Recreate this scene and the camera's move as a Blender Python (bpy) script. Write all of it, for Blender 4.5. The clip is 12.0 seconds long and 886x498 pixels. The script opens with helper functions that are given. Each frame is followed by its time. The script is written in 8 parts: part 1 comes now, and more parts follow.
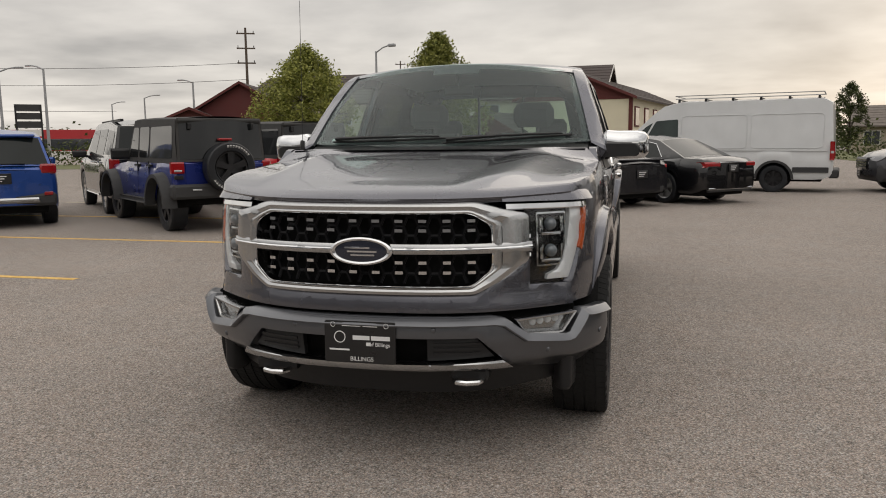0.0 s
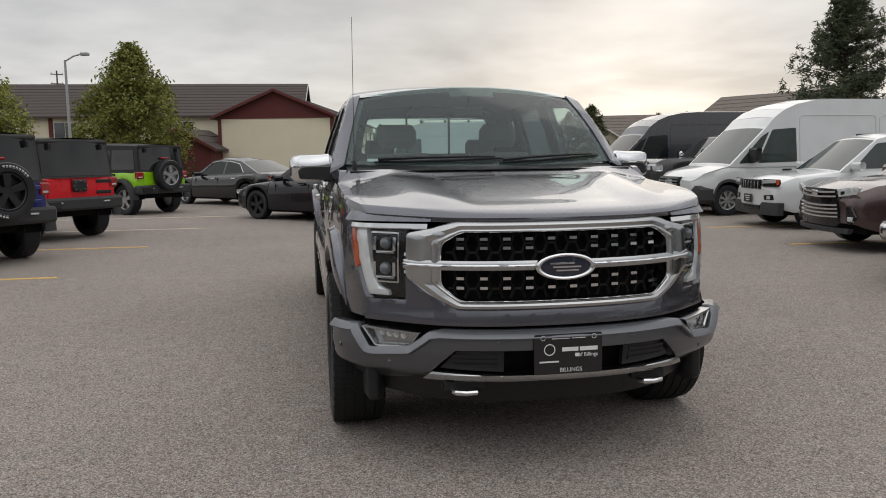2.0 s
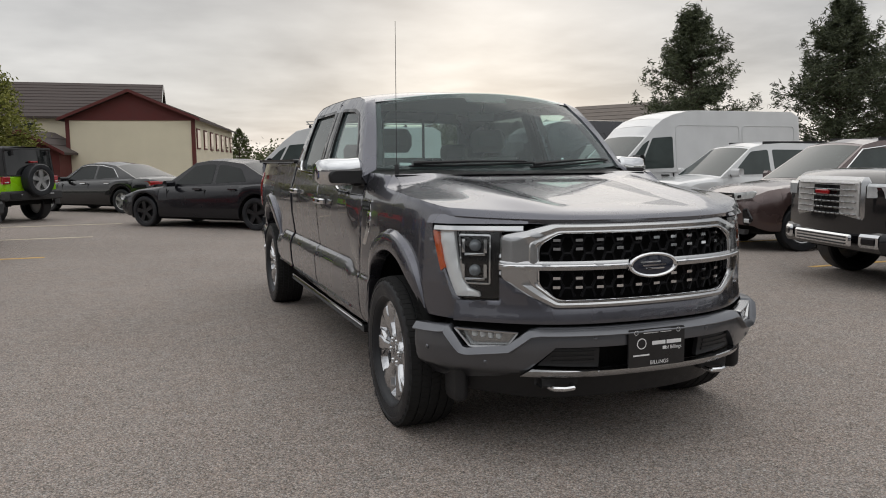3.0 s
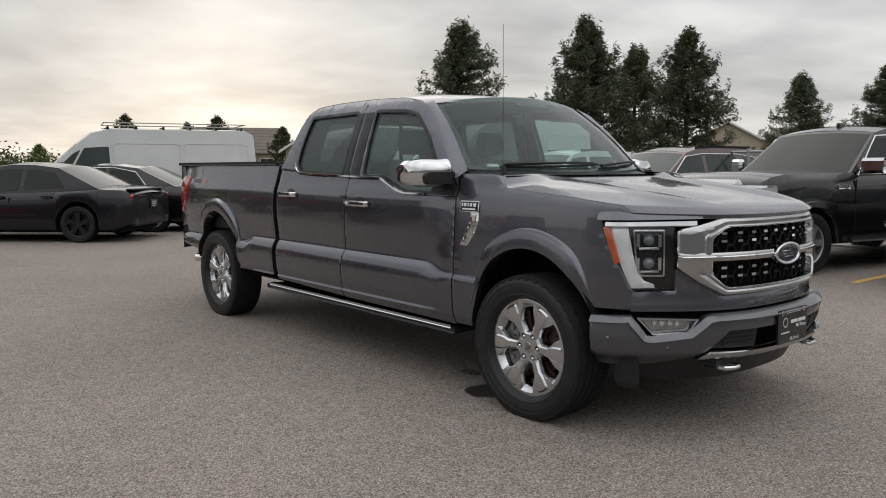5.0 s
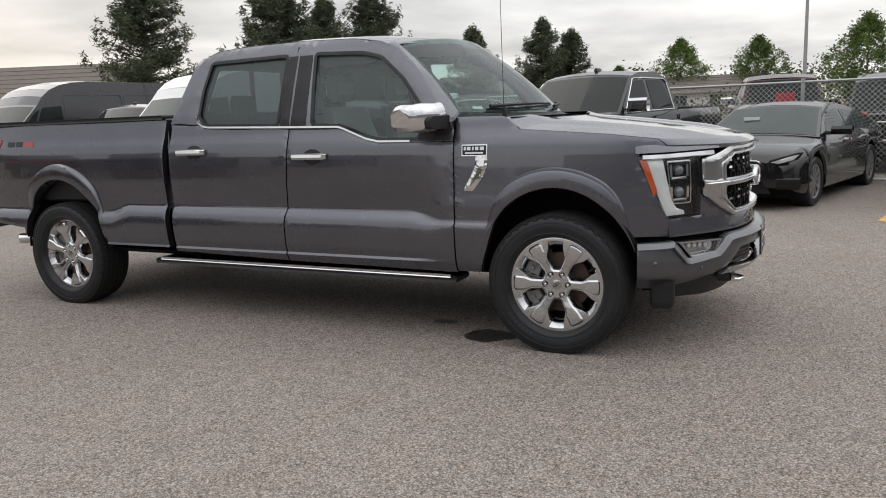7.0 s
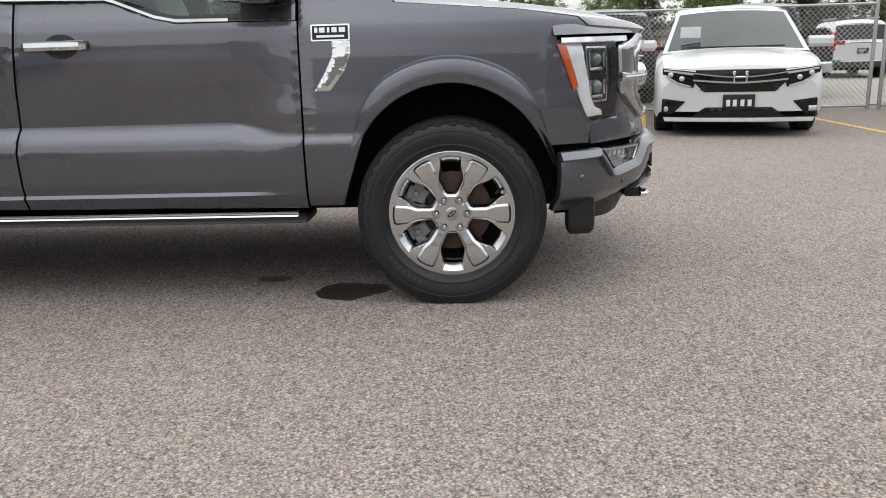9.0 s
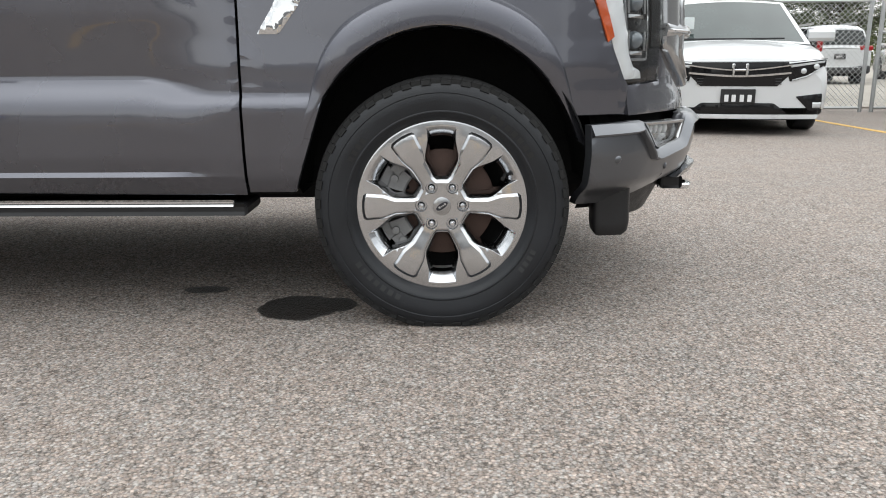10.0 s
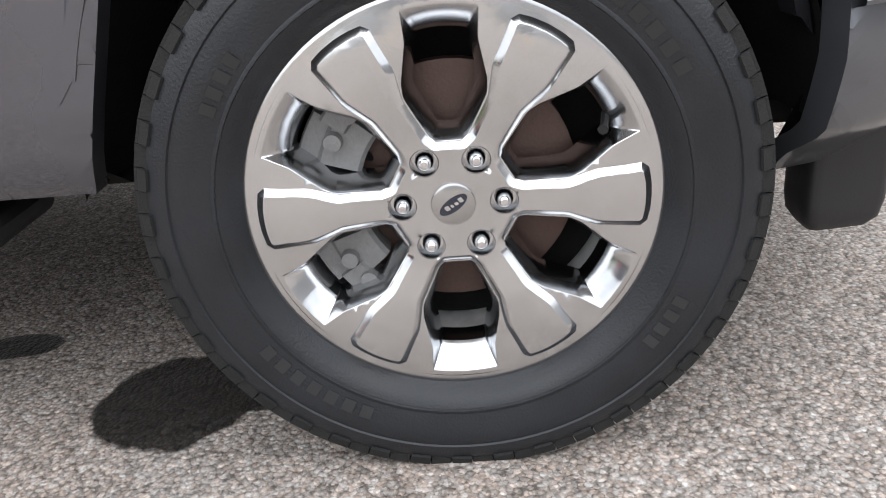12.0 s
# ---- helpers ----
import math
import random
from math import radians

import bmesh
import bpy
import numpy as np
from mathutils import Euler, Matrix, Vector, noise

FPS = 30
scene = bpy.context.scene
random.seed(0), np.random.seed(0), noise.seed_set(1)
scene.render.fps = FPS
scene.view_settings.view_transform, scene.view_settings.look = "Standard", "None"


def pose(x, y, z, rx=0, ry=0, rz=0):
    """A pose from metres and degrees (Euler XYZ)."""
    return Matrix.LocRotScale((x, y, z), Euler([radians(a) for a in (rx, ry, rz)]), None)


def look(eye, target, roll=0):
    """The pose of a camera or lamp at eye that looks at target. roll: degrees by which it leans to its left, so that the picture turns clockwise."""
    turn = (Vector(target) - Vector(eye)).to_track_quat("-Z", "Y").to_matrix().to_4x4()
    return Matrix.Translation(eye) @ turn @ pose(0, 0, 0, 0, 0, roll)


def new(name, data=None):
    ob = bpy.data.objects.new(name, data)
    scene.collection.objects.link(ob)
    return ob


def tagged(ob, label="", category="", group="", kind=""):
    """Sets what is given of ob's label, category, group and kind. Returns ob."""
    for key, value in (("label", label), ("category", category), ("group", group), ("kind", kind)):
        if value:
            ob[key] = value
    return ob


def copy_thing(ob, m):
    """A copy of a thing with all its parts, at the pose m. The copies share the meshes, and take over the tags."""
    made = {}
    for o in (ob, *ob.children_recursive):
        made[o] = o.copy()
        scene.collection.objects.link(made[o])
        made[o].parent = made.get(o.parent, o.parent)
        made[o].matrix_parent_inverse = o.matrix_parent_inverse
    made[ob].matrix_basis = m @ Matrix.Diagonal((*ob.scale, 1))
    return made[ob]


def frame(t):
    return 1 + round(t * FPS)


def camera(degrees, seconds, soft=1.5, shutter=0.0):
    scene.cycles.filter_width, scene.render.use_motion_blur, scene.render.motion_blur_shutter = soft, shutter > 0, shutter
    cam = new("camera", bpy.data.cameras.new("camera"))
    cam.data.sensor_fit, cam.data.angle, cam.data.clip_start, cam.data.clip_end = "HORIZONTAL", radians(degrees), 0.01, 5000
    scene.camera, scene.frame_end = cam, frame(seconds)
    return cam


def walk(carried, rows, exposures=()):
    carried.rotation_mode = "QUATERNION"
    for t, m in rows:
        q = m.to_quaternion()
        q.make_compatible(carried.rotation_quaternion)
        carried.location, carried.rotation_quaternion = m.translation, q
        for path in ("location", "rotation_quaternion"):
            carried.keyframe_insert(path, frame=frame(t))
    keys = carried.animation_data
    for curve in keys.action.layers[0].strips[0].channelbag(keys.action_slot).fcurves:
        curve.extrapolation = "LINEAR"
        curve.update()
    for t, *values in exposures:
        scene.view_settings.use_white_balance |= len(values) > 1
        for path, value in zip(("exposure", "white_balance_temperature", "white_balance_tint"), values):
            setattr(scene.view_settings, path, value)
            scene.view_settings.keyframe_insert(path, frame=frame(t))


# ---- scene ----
cam = camera(59.7, 12.0, soft=1.0)
PATH = [
    (0, (1.091, -4.045, 1.394), (0.621, -2.086, 1.116), -0.6),
    (0.5, (0.543, -4.168, 1.398), (0.279, -2.168, 1.131), -0.6),
    (1, (-0.022, -4.228, 1.418), (-0.075, -2.211, 1.161), -0.6),
    (1.5, (-0.589, -4.251, 1.419), (-0.427, -2.239, 1.172), -0.7),
    (2, (-1.145, -4.220, 1.433), (-0.781, -2.233, 1.191), -0.7),
    (2.5, (-1.694, -4.139, 1.427), (-1.139, -2.197, 1.189), -0.6),
    (3, (-2.226, -3.983, 1.435), (-1.494, -2.099, 1.204), -0.4),
    (3.2, (-2.447, -3.929, 1.442), (-1.648, -2.072, 1.217), -0.4),
    (4.8, (-3.900, -3.066, 1.408), (-2.647, -1.479, 1.194), -0.2),
    (5, (-4.063, -2.950, 1.411), (-2.764, -1.400, 1.194), -0.2),
    (5.5, (-4.434, -2.611, 1.395), (-3.015, -1.171, 1.168), -0.5),
    (6, (-4.730, -2.221, 1.386), (-3.187, -0.920, 1.138), -0.9),
    (6.5, (-4.984, -1.803, 1.379), (-3.310, -0.684, 1.093), -1.6),
    (7, (-5.124, -1.347, 1.393), (-3.330, -0.456, 1.040), -2.3),
    (7.5, (-5.148, -0.881, 1.363), (-3.263, -0.244, 0.943), -2.4),
    (7.7, (-5.101, -0.728, 1.334), (-3.191, -0.186, 0.891), -2.4),
    (9.3, (-3.995, -0.078, 1.007), (-2.022, -0.019, 0.517), -1.1),
    (9.5, (-3.815, -0.057, 0.962), (-1.840, -0.015, 0.480), -0.7),
    (10, (-3.422, -0.020, 0.865), (-1.448, -0.006, 0.374), -0.3),
    (10.5, (-3.048, -0.024, 0.825), (-1.088, -0.016, 0.280), -0.4),
    (11, (-2.649, 0.012, 0.804), (-0.714, -0.003, 0.179), -1.0),
    (11.5, (-2.283, -0.026, 0.791), (-0.376, -0.001, 0.083), -2.5),
    (12, (-1.920, -0.022, 0.769), (-0.072, 0.057, -0.077), -4.8),
]
walk(cam, [(t, look(eye, target, roll)) for t, eye, target, roll in PATH],
     [(0.0, 0.52, 6980, 11), (1.0, 0.50, 6750, 10), (2.0, 0.46, 6500, 10), (3.2, 0.44, 6500, 10), (5.5, 0.47, 6500, 10), (6.5, 0.65, 6500, 10), (7.5, 0.88, 6500, 10), (9.3, 1.26, 6420, 8), (10.5, 1.53, 6350, 7), (11.3, 1.73, 6380, 8), (12.0, 2.10, 6250, 10)])

# ---- light ----
SUN_AZ = radians(24)      # clockwise from +y
world = bpy.data.worlds.new("sky_world")
scene.world = world
world.use_nodes = True


def build_sky():
    nt = world.node_tree
    nt.nodes.clear()
    N, L = nt.nodes.new, nt.links.new
    out, bg = N("ShaderNodeOutputWorld"), N("ShaderNodeBackground")
    sky = N("ShaderNodeTexSky")
    sky.sky_type, sky.sun_disc = "NISHITA", False
    sky.sun_elevation, sky.sun_rotation = radians(14), SUN_AZ
    tc, sep = N("ShaderNodeTexCoord"), N("ShaderNodeSeparateXYZ")
    L(tc.outputs["Generated"], sep.inputs[0])

    def m(op, a, b=None, clamp=False):
        n = N("ShaderNodeMath")
        n.operation, n.use_clamp = op, clamp
        for i, v in enumerate((a, b)):
            if v is None:
                continue
            if isinstance(v, (int, float)):
                n.inputs[i].default_value = v
            else:
                L(v, n.inputs[i])
        return n.outputs[0]
    up = m("MAXIMUM", sep.outputs[2], 0.0)
    # cloud deck: the direction met with a flat layer
    lift = m("ADD", up, 0.13)
    comb = N("ShaderNodeCombineXYZ")
    L(m("DIVIDE", sep.outputs[0], lift), comb.inputs[0])
    L(m("DIVIDE", sep.outputs[1], lift), comb.inputs[1])
    big, small = N("ShaderNodeTexNoise"), N("ShaderNodeTexNoise")
    big.inputs["Scale"].default_value, big.inputs["Detail"].default_value = 0.42, 6
    big.inputs["Distortion"].default_value = 0.5
    small.inputs["Scale"].default_value, small.inputs["Detail"].default_value = 1.7, 7
    for n in (big, small):
        n.inputs["Roughness"].default_value = 0.5
        L(comb.outputs[0], n.inputs["Vector"])
    mix = m("ADD", m("MULTIPLY", big.outputs["Fac"], 0.7), m("MULTIPLY", small.outputs["Fac"], 0.3))
    cloud = N("ShaderNodeValToRGB")
    L(mix, cloud.inputs[0])
    e = cloud.color_ramp.elements
    e[0].position, e[0].color = 0.36, (0.40, 0.402, 0.412, 1)
    e[1].position, e[1].color = 0.62, (0.82, 0.815, 0.805, 1)
    # the veiled sun brightens the cloud round it
    dot = N("ShaderNodeVectorMath")
    dot.operation = "DOT_PRODUCT"
    L(tc.outputs["Generated"], dot.inputs[0])
    el = radians(8)
    dot.inputs[1].default_value = (math.sin(SUN_AZ) * math.cos(el), math.cos(SUN_AZ) * math.cos(el), math.sin(el))
    near = m("MAXIMUM", dot.outputs["Value"], 0.0)
    glow = m("ADD", m("MULTIPLY", m("POWER", near, 120.0), 0.13), m("MULTIPLY", m("POWER", near, 18.0), 0.07))
    rain = N("ShaderNodeVectorMath")
    rain.operation = "DOT_PRODUCT"
    L(tc.outputs["Generated"], rain.inputs[0])
    az, el = radians(6), radians(17)
    rain.inputs[1].default_value = (math.sin(az) * math.cos(el), math.cos(az) * math.cos(el), math.sin(el))
    bank = m("SUBTRACT", 1.0, m("MULTIPLY", m("POWER", m("MAXIMUM", rain.outputs["Value"], 0.0), 40.0), 0.30))
    dim = N("ShaderNodeVectorMath")
    dim.operation = "SCALE"
    L(cloud.outputs[0], dim.inputs[0])
    L(bank, dim.inputs["Scale"])
    warm = N("ShaderNodeMix")
    warm.data_type, warm.blend_type = "RGBA", "ADD"
    warm.inputs[0].default_value = 1.0
    L(dim.outputs[0], warm.inputs[6])
    tint = N("ShaderNodeMix")
    tint.data_type = "RGBA"
    tint.inputs[6].default_value, tint.inputs[7].default_value = (0, 0, 0, 1), (1.0, 0.93, 0.83, 1)
    L(glow, tint.inputs[0])
    L(tint.outputs[2], warm.inputs[7])
    # overcast: pale at the horizon, a darker bank above it, brightest overhead
    ramp = N("ShaderNodeValToRGB")
    ramp.color_ramp.interpolation = "B_SPLINE"
    L(up, ramp.inputs[0])
    k = ramp.color_ramp.elements
    k[0].position, k[0].color = 0.0, (0.435, 0.428, 0.418, 1)
    k[1].position, k[1].color = 0.92, (0.76, 0.76, 0.76, 1)
    for q, c in ((0.13, (0.405, 0.402, 0.398)), (0.26, (0.300, 0.303, 0.310)), (0.40, (0.45, 0.455, 0.465)), (0.60, (0.67, 0.675, 0.68))):
        k.new(q).color = (*c, 1)
    grade = N("ShaderNodeVectorMath")
    grade.operation = "SCALE"
    L(ramp.outputs[0], grade.inputs[0])
    grade.inputs["Scale"].default_value = 1.9
    lit = N("ShaderNodeMix")
    lit.data_type, lit.blend_type = "RGBA", "MULTIPLY"
    lit.inputs[0].default_value = 1.0
    L(warm.outputs[2], lit.inputs[6])
    L(grade.outputs[0], lit.inputs[7])
    # a little of the clear sky shows through
    total = N("ShaderNodeMix")
    total.data_type = "RGBA"
    total.inputs[0].default_value = 0.004
    L(lit.outputs[2], total.inputs[6])
    L(sky.outputs[0], total.inputs[7])
    L(total.outputs[2], bg.inputs[0])
    bg.inputs[1].default_value = 1.0
    L(bg.outputs[0], out.inputs[0])


build_sky()
sun = new("sun", bpy.data.lights.new("sun", "SUN"))
sun.data.energy, sun.data.angle, sun.data.color = 0.25, radians(50), (1.0, 0.93, 0.84)
sun.matrix_basis = look((0, 0, 30), (-30 * math.sin(SUN_AZ), -30 * math.cos(SUN_AZ), 8))


# ---- materials ----
def material(name, base, rough=0.5, metal=0.0, coat=0.0, vary=0.12, scale=8.0, bump=0.0, bump_scale=60.0, rough_vary=0.08,
             tint=None, emit=0.0, spec=0.5, per_object=0.0, grime=0.0):
    """Principled surface with a broad and a fine variation of its colour, uneven gloss and relief."""
    mt = bpy.data.materials.new(name)
    mt.use_nodes = True
    nt = mt.node_tree
    N, L = nt.nodes.new, nt.links.new
    b = nt.nodes["Principled BSDF"]
    b.inputs["Metallic"].default_value, b.inputs["Roughness"].default_value = metal, rough
    b.inputs["Coat Weight"].default_value, b.inputs["Coat Roughness"].default_value = coat, 0.03
    b.inputs["Specular IOR Level"].default_value = spec
    tc = N("ShaderNodeTexCoord")
    fine, broad = N("ShaderNodeTexNoise"), N("ShaderNodeTexNoise")
    fine.inputs["Scale"].default_value, fine.inputs["Detail"].default_value = bump_scale, 4
    broad.inputs["Scale"].default_value, broad.inputs["Detail"].default_value = scale, 5
    for n in (fine, broad):
        L(tc.outputs["Object"], n.inputs["Vector"])
    add = N("ShaderNodeMath")
    add.operation = "MULTIPLY_ADD"
    L(fine.outputs["Fac"], add.inputs[0])
    add.inputs[1].default_value = 0.4
    L(broad.outputs["Fac"], add.inputs[2])
    fac = add.outputs[0]
    if per_object:
        info, ma = N("ShaderNodeObjectInfo"), N("ShaderNodeMath")
        ma.operation = "MULTIPLY_ADD"
        L(info.outputs["Random"], ma.inputs[0])
        ma.inputs[1].default_value = per_object
        L(fac, ma.inputs[2])
        fac = ma.outputs[0]
    ramp = N("ShaderNodeValToRGB")
    L(fac, ramp.inputs[0])
    other = tint or base
    ramp.color_ramp.elements[0].position, ramp.color_ramp.elements[1].position = 0.35, 1.0
    ramp.color_ramp.elements[0].color = (*[c * (1 - vary) for c in base], 1)
    ramp.color_ramp.elements[1].color = (*[min(1, c * (1 + vary)) for c in other], 1)
    L(ramp.outputs[0], b.inputs["Base Color"])
    if rough_vary:
        mr = N("ShaderNodeMapRange")
        L(broad.outputs["Fac"], mr.inputs[0])
        mr.inputs[1].default_value, mr.inputs[2].default_value = 0.3, 0.7
        mr.inputs[3].default_value, mr.inputs[4].default_value = max(0, rough - rough_vary), min(1, rough + rough_vary)
        L(mr.outputs[0], b.inputs["Roughness"])
    if bump:
        bp = N("ShaderNodeBump")
        bp.inputs["Strength"].default_value, bp.inputs["Distance"].default_value = bump, 0.004
        L(fine.outputs["Fac"], bp.inputs["Height"])
        L(bp.outputs[0], b.inputs["Normal"])
    if emit:
        b.inputs["Emission Color"].default_value, b.inputs["Emission Strength"].default_value = (*base, 1), emit
    return mt


def glass(name, colour, painted_haze=0.0):
    mt = bpy.data.materials.new(name)
    mt.use_nodes = True
    nt = mt.node_tree
    nt.nodes.clear()
    N, L = nt.nodes.new, nt.links.new
    out, mixs, tr, gl, fr = N("ShaderNodeOutputMaterial"), N("ShaderNodeMixShader"), N("ShaderNodeBsdfTransparent"), N("ShaderNodeBsdfGlossy"), N("ShaderNodeLayerWeight")
    tr.inputs[0].default_value = (*colour, 1)
    gl.inputs["Roughness"].default_value = 0.01
    # gloss rises towards grazing sight, alike from inside and outside
    fr.inputs[0].default_value = 0.5
    up, sc = N("ShaderNodeMath"), N("ShaderNodeMath")
    up.operation, sc.operation = "POWER", "MULTIPLY_ADD"
    up.inputs[1].default_value, sc.inputs[1].default_value, sc.inputs[2].default_value = 5.0, 0.955, 0.045
    L(fr.outputs["Facing"], up.inputs[0])
    L(up.outputs[0], sc.inputs[0])
    L(sc.outputs[0], mixs.inputs[0])
    L(tr.outputs[0], mixs.inputs[1])
    L(gl.outputs[0], mixs.inputs[2])
    end = mixs.outputs[0]
    if painted_haze:
        # diffuse teal film: thin dust plus sky reflection painted into the pane
        df, ad = N("ShaderNodeBsdfDiffuse"), N("ShaderNodeMixShader")
        df.inputs[0].default_value = (0.38, 0.47, 0.47, 1)
        ad.inputs[0].default_value = painted_haze
        L(end, ad.inputs[1])
        L(df.outputs[0], ad.inputs[2])
        end = ad.outputs[0]
    L(end, out.inputs[0])
    return mt


PAINT = material("carbon_grey_paint", (0.111, 0.113, 0.133), 0.27, 0.85, 1.0, 0.06, 3, rough_vary=0.03, bump_scale=900)
BUMPER = material("satin_grey_bumper", (0.125, 0.130, 0.142), 0.32, 0.8, 0.5, 0.06, 3, rough_vary=0.04, bump_scale=700)
SATIN = material("satin_chrome", (0.47, 0.475, 0.48), 0.20, 1.0, 0, 0.05, 6, rough_vary=0.05, bump_scale=200)
CHROME = material("chrome", (0.70, 0.71, 0.72), 0.05, 1.0, 0, 0.03, 8, rough_vary=0.03)
RIM = material("polished_alloy", (0.575, 0.585, 0.60), 0.16, 1.0, 0, 0.07, 14, rough_vary=0.06, bump_scale=160)
RIM_IN = material("machined_barrel", (0.50, 0.49, 0.48), 0.45, 0.4, 0, 0.30, 26, rough_vary=0.1)
TYRE = material("tyre_rubber", (0.0125, 0.0138, 0.0165), 0.40, 0, 0, 0.3, 10, 0.25, 260, 0.10, spec=0.38)
TREAD = material("tread_rubber", (0.015, 0.015, 0.015), 0.85, 0, 0, 0.35, 30, 0.4, 300, spec=0.3)
LETTER = material("raised_rubber", (0.014, 0.015, 0.016), 0.40, 0, 0, 0.1, 20, spec=0.5)
BLACK = material("black_plastic", (0.014, 0.014, 0.015), 0.46, 0, 0, 0.2, 20, 0.12, 500, spec=0.4)
GLOSSBLACK = material("gloss_black", (0.006, 0.006, 0.007), 0.14, 0, 0.1, 0.2, 10, spec=0.35)
LINER = material("arch_liner", (0.010, 0.010, 0.010), 0.95, 0, 0, 0.3, 12, 0.5, 120, spec=0.1)
UNDER = material("underbody", (0.012, 0.012, 0.012), 0.9, 0.0, 0, 0.3, 9, 0.4, 50, spec=0.15)
RUST = material("rusty_disc", (0.080, 0.050, 0.040), 0.55, 0.5, 0, 0.25, 25, 0.2, 200)
CAST = material("cast_grey", (0.19, 0.19, 0.19), 0.62, 0.4, 0, 0.2, 30, 0.4, 150)
AMBER = material("amber_lens", (0.55, 0.085, 0.012), 0.12, 0, 0.6, 0.06, 40)
REDLENS = material("red_lens", (0.30, 0.008, 0.010), 0.10, 0, 0.8, 0.15, 60)
LAMPIN = material("smoked_reflector", (0.007, 0.007, 0.008), 0.22, 0.3, 0, 0.2, 30)
DRL = material("lamp_light_guide", (0.86, 0.88, 0.90), 0.16, 0.2, 0.8, 0.05, 30)
LENS = material("projector_lens", (0.16, 0.18, 0.20), 0.04, 0.2, 1.0, 0.1, 30)
DECAL = material("white_print", (0.72, 0.72, 0.72), 0.5, 0, 0, 0.04, 30)
PLATEBLACK = material("plate_black", (0.010, 0.010, 0.011), 0.35, 0, 0.2, 0.1, 20)
BLUEBLACK = material("emblem_dark", (0.012, 0.016, 0.030), 0.16, 0, 0.6, 0.1, 20)
SEAT = material("grey_leather", (0.17, 0.165, 0.16), 0.55, 0, 0, 0.12, 12, 0.3, 220)
DASH = material("dash_plastic", (0.035, 0.035, 0.037), 0.7, 0, 0, 0.15, 15, 0.3, 300)
HEADLINER = material("headliner_fabric", (0.42, 0.41, 0.39), 0.95, 0, 0, 0.08, 9, 0.3, 400)
PAPER = material("printed_paper", (0.62, 0.66, 0.66), 0.8, 0, 0, 0.05, 14)
SCREEN = glass("windscreen_glass", (0.64, 0.79, 0.76), 0.085)
TINTED = glass("tinted_glass", (0.18, 0.205, 0.21), 0.13)
SIDEGLASS = glass("door_glass", (0.77, 0.90, 0.87), 0.11)
CLEAR = glass("clear_cover", (0.86, 0.87, 0.87))
CLADDING = material("dark_cladding", (0.030, 0.030, 0.031), 0.65, 0, 0, 0.15, 8, 0.2, 200)
FARGLASS = material("car_glass", (0.010, 0.013, 0.013), 0.03, 0, 0.0, 0.25, 2.5, spec=0.28)
FARGLASS2 = material("light_car_glass", (0.030, 0.042, 0.040), 0.03, 0, 0.0, 0.35, 2.5, spec=0.38)


# ---- building tools ----
def lerp(a, b, t):
    return a + (b - a) * t


def curve(pts):
    """A function through (x, value) knots, smooth between them."""
    xs, vs = [p[0] for p in pts], [p[1] for p in pts]

    def f(x):
        if x <= xs[0]:
            return vs[0]
        if x >= xs[-1]:
            return vs[-1]
        i = max(j for j in range(len(xs) - 1) if xs[j] <= x)
        t = (x - xs[i]) / (xs[i + 1] - xs[i])
        return lerp(vs[i], vs[i + 1], t)
    return f


def spline(pts):
    """A smooth function through (x, value) knots."""
    xs, vs = [p[0] for p in pts], [p[1] for p in pts]
    n = len(xs)
    sl = [(vs[i + 1] - vs[i]) / (xs[i + 1] - xs[i]) for i in range(n - 1)]
    ms = [sl[0]] + [(sl[i - 1] + sl[i]) / 2 for i in range(1, n - 1)] + [sl[-1]]

    def f(x):
        if x <= xs[0]:
            return vs[0]
        if x >= xs[-1]:
            return vs[-1]
        i = max(j for j in range(n - 1) if xs[j] <= x)
        h = xs[i + 1] - xs[i]
        t = (x - xs[i]) / h
        return (2 * t ** 3 - 3 * t * t + 1) * vs[i] + (t ** 3 - 2 * t * t + t) * h * ms[i] + (3 * t * t - 2 * t ** 3) * vs[i + 1] + (t ** 3 - t * t) * h * ms[i + 1]
    return f


def smooth01(t):
    t = max(0.0, min(1.0, t))
    return t * t * (3 - 2 * t)


def part(name, bm, mt, parent=None, label="", sharp=32, smooth=True):
    bmesh.ops.remove_doubles(bm, verts=bm.verts, dist=0.00005)
    bmesh.ops.recalc_face_normals(bm, faces=bm.faces)
    if smooth:
        lim = radians(sharp)
        for f in bm.faces:
            f.smooth = True
        for e in bm.edges:
            e.smooth = not (len(e.link_faces) == 2 and e.calc_face_angle(0) > lim)
    me = bpy.data.meshes.new(name)
    bm.to_mesh(me)
    bm.free()
    me.materials.append(mt)
    ob = new(name, me)
    ob.parent = parent
    if label:
        ob["label"] = label
    return ob


def pane_out(ob, ref):
    """A single-sided pane, turned so that its face looks away from ref."""
    me = ob.data
    if sum(f.normal.dot(f.center - Vector(ref)) * f.area for f in me.polygons) < 0:
        me.flip_normals()
    ob.visible_shadow = False
    return ob


def thing(name, label, category, at=(0, 0, 0), heading=0.0, group="", kind=""):
    ob = new(name)
    ob.empty_display_size = 0.2
    ob.matrix_basis = pose(*at, 0, 0, heading)
    return tagged(ob, label, category, group, kind)


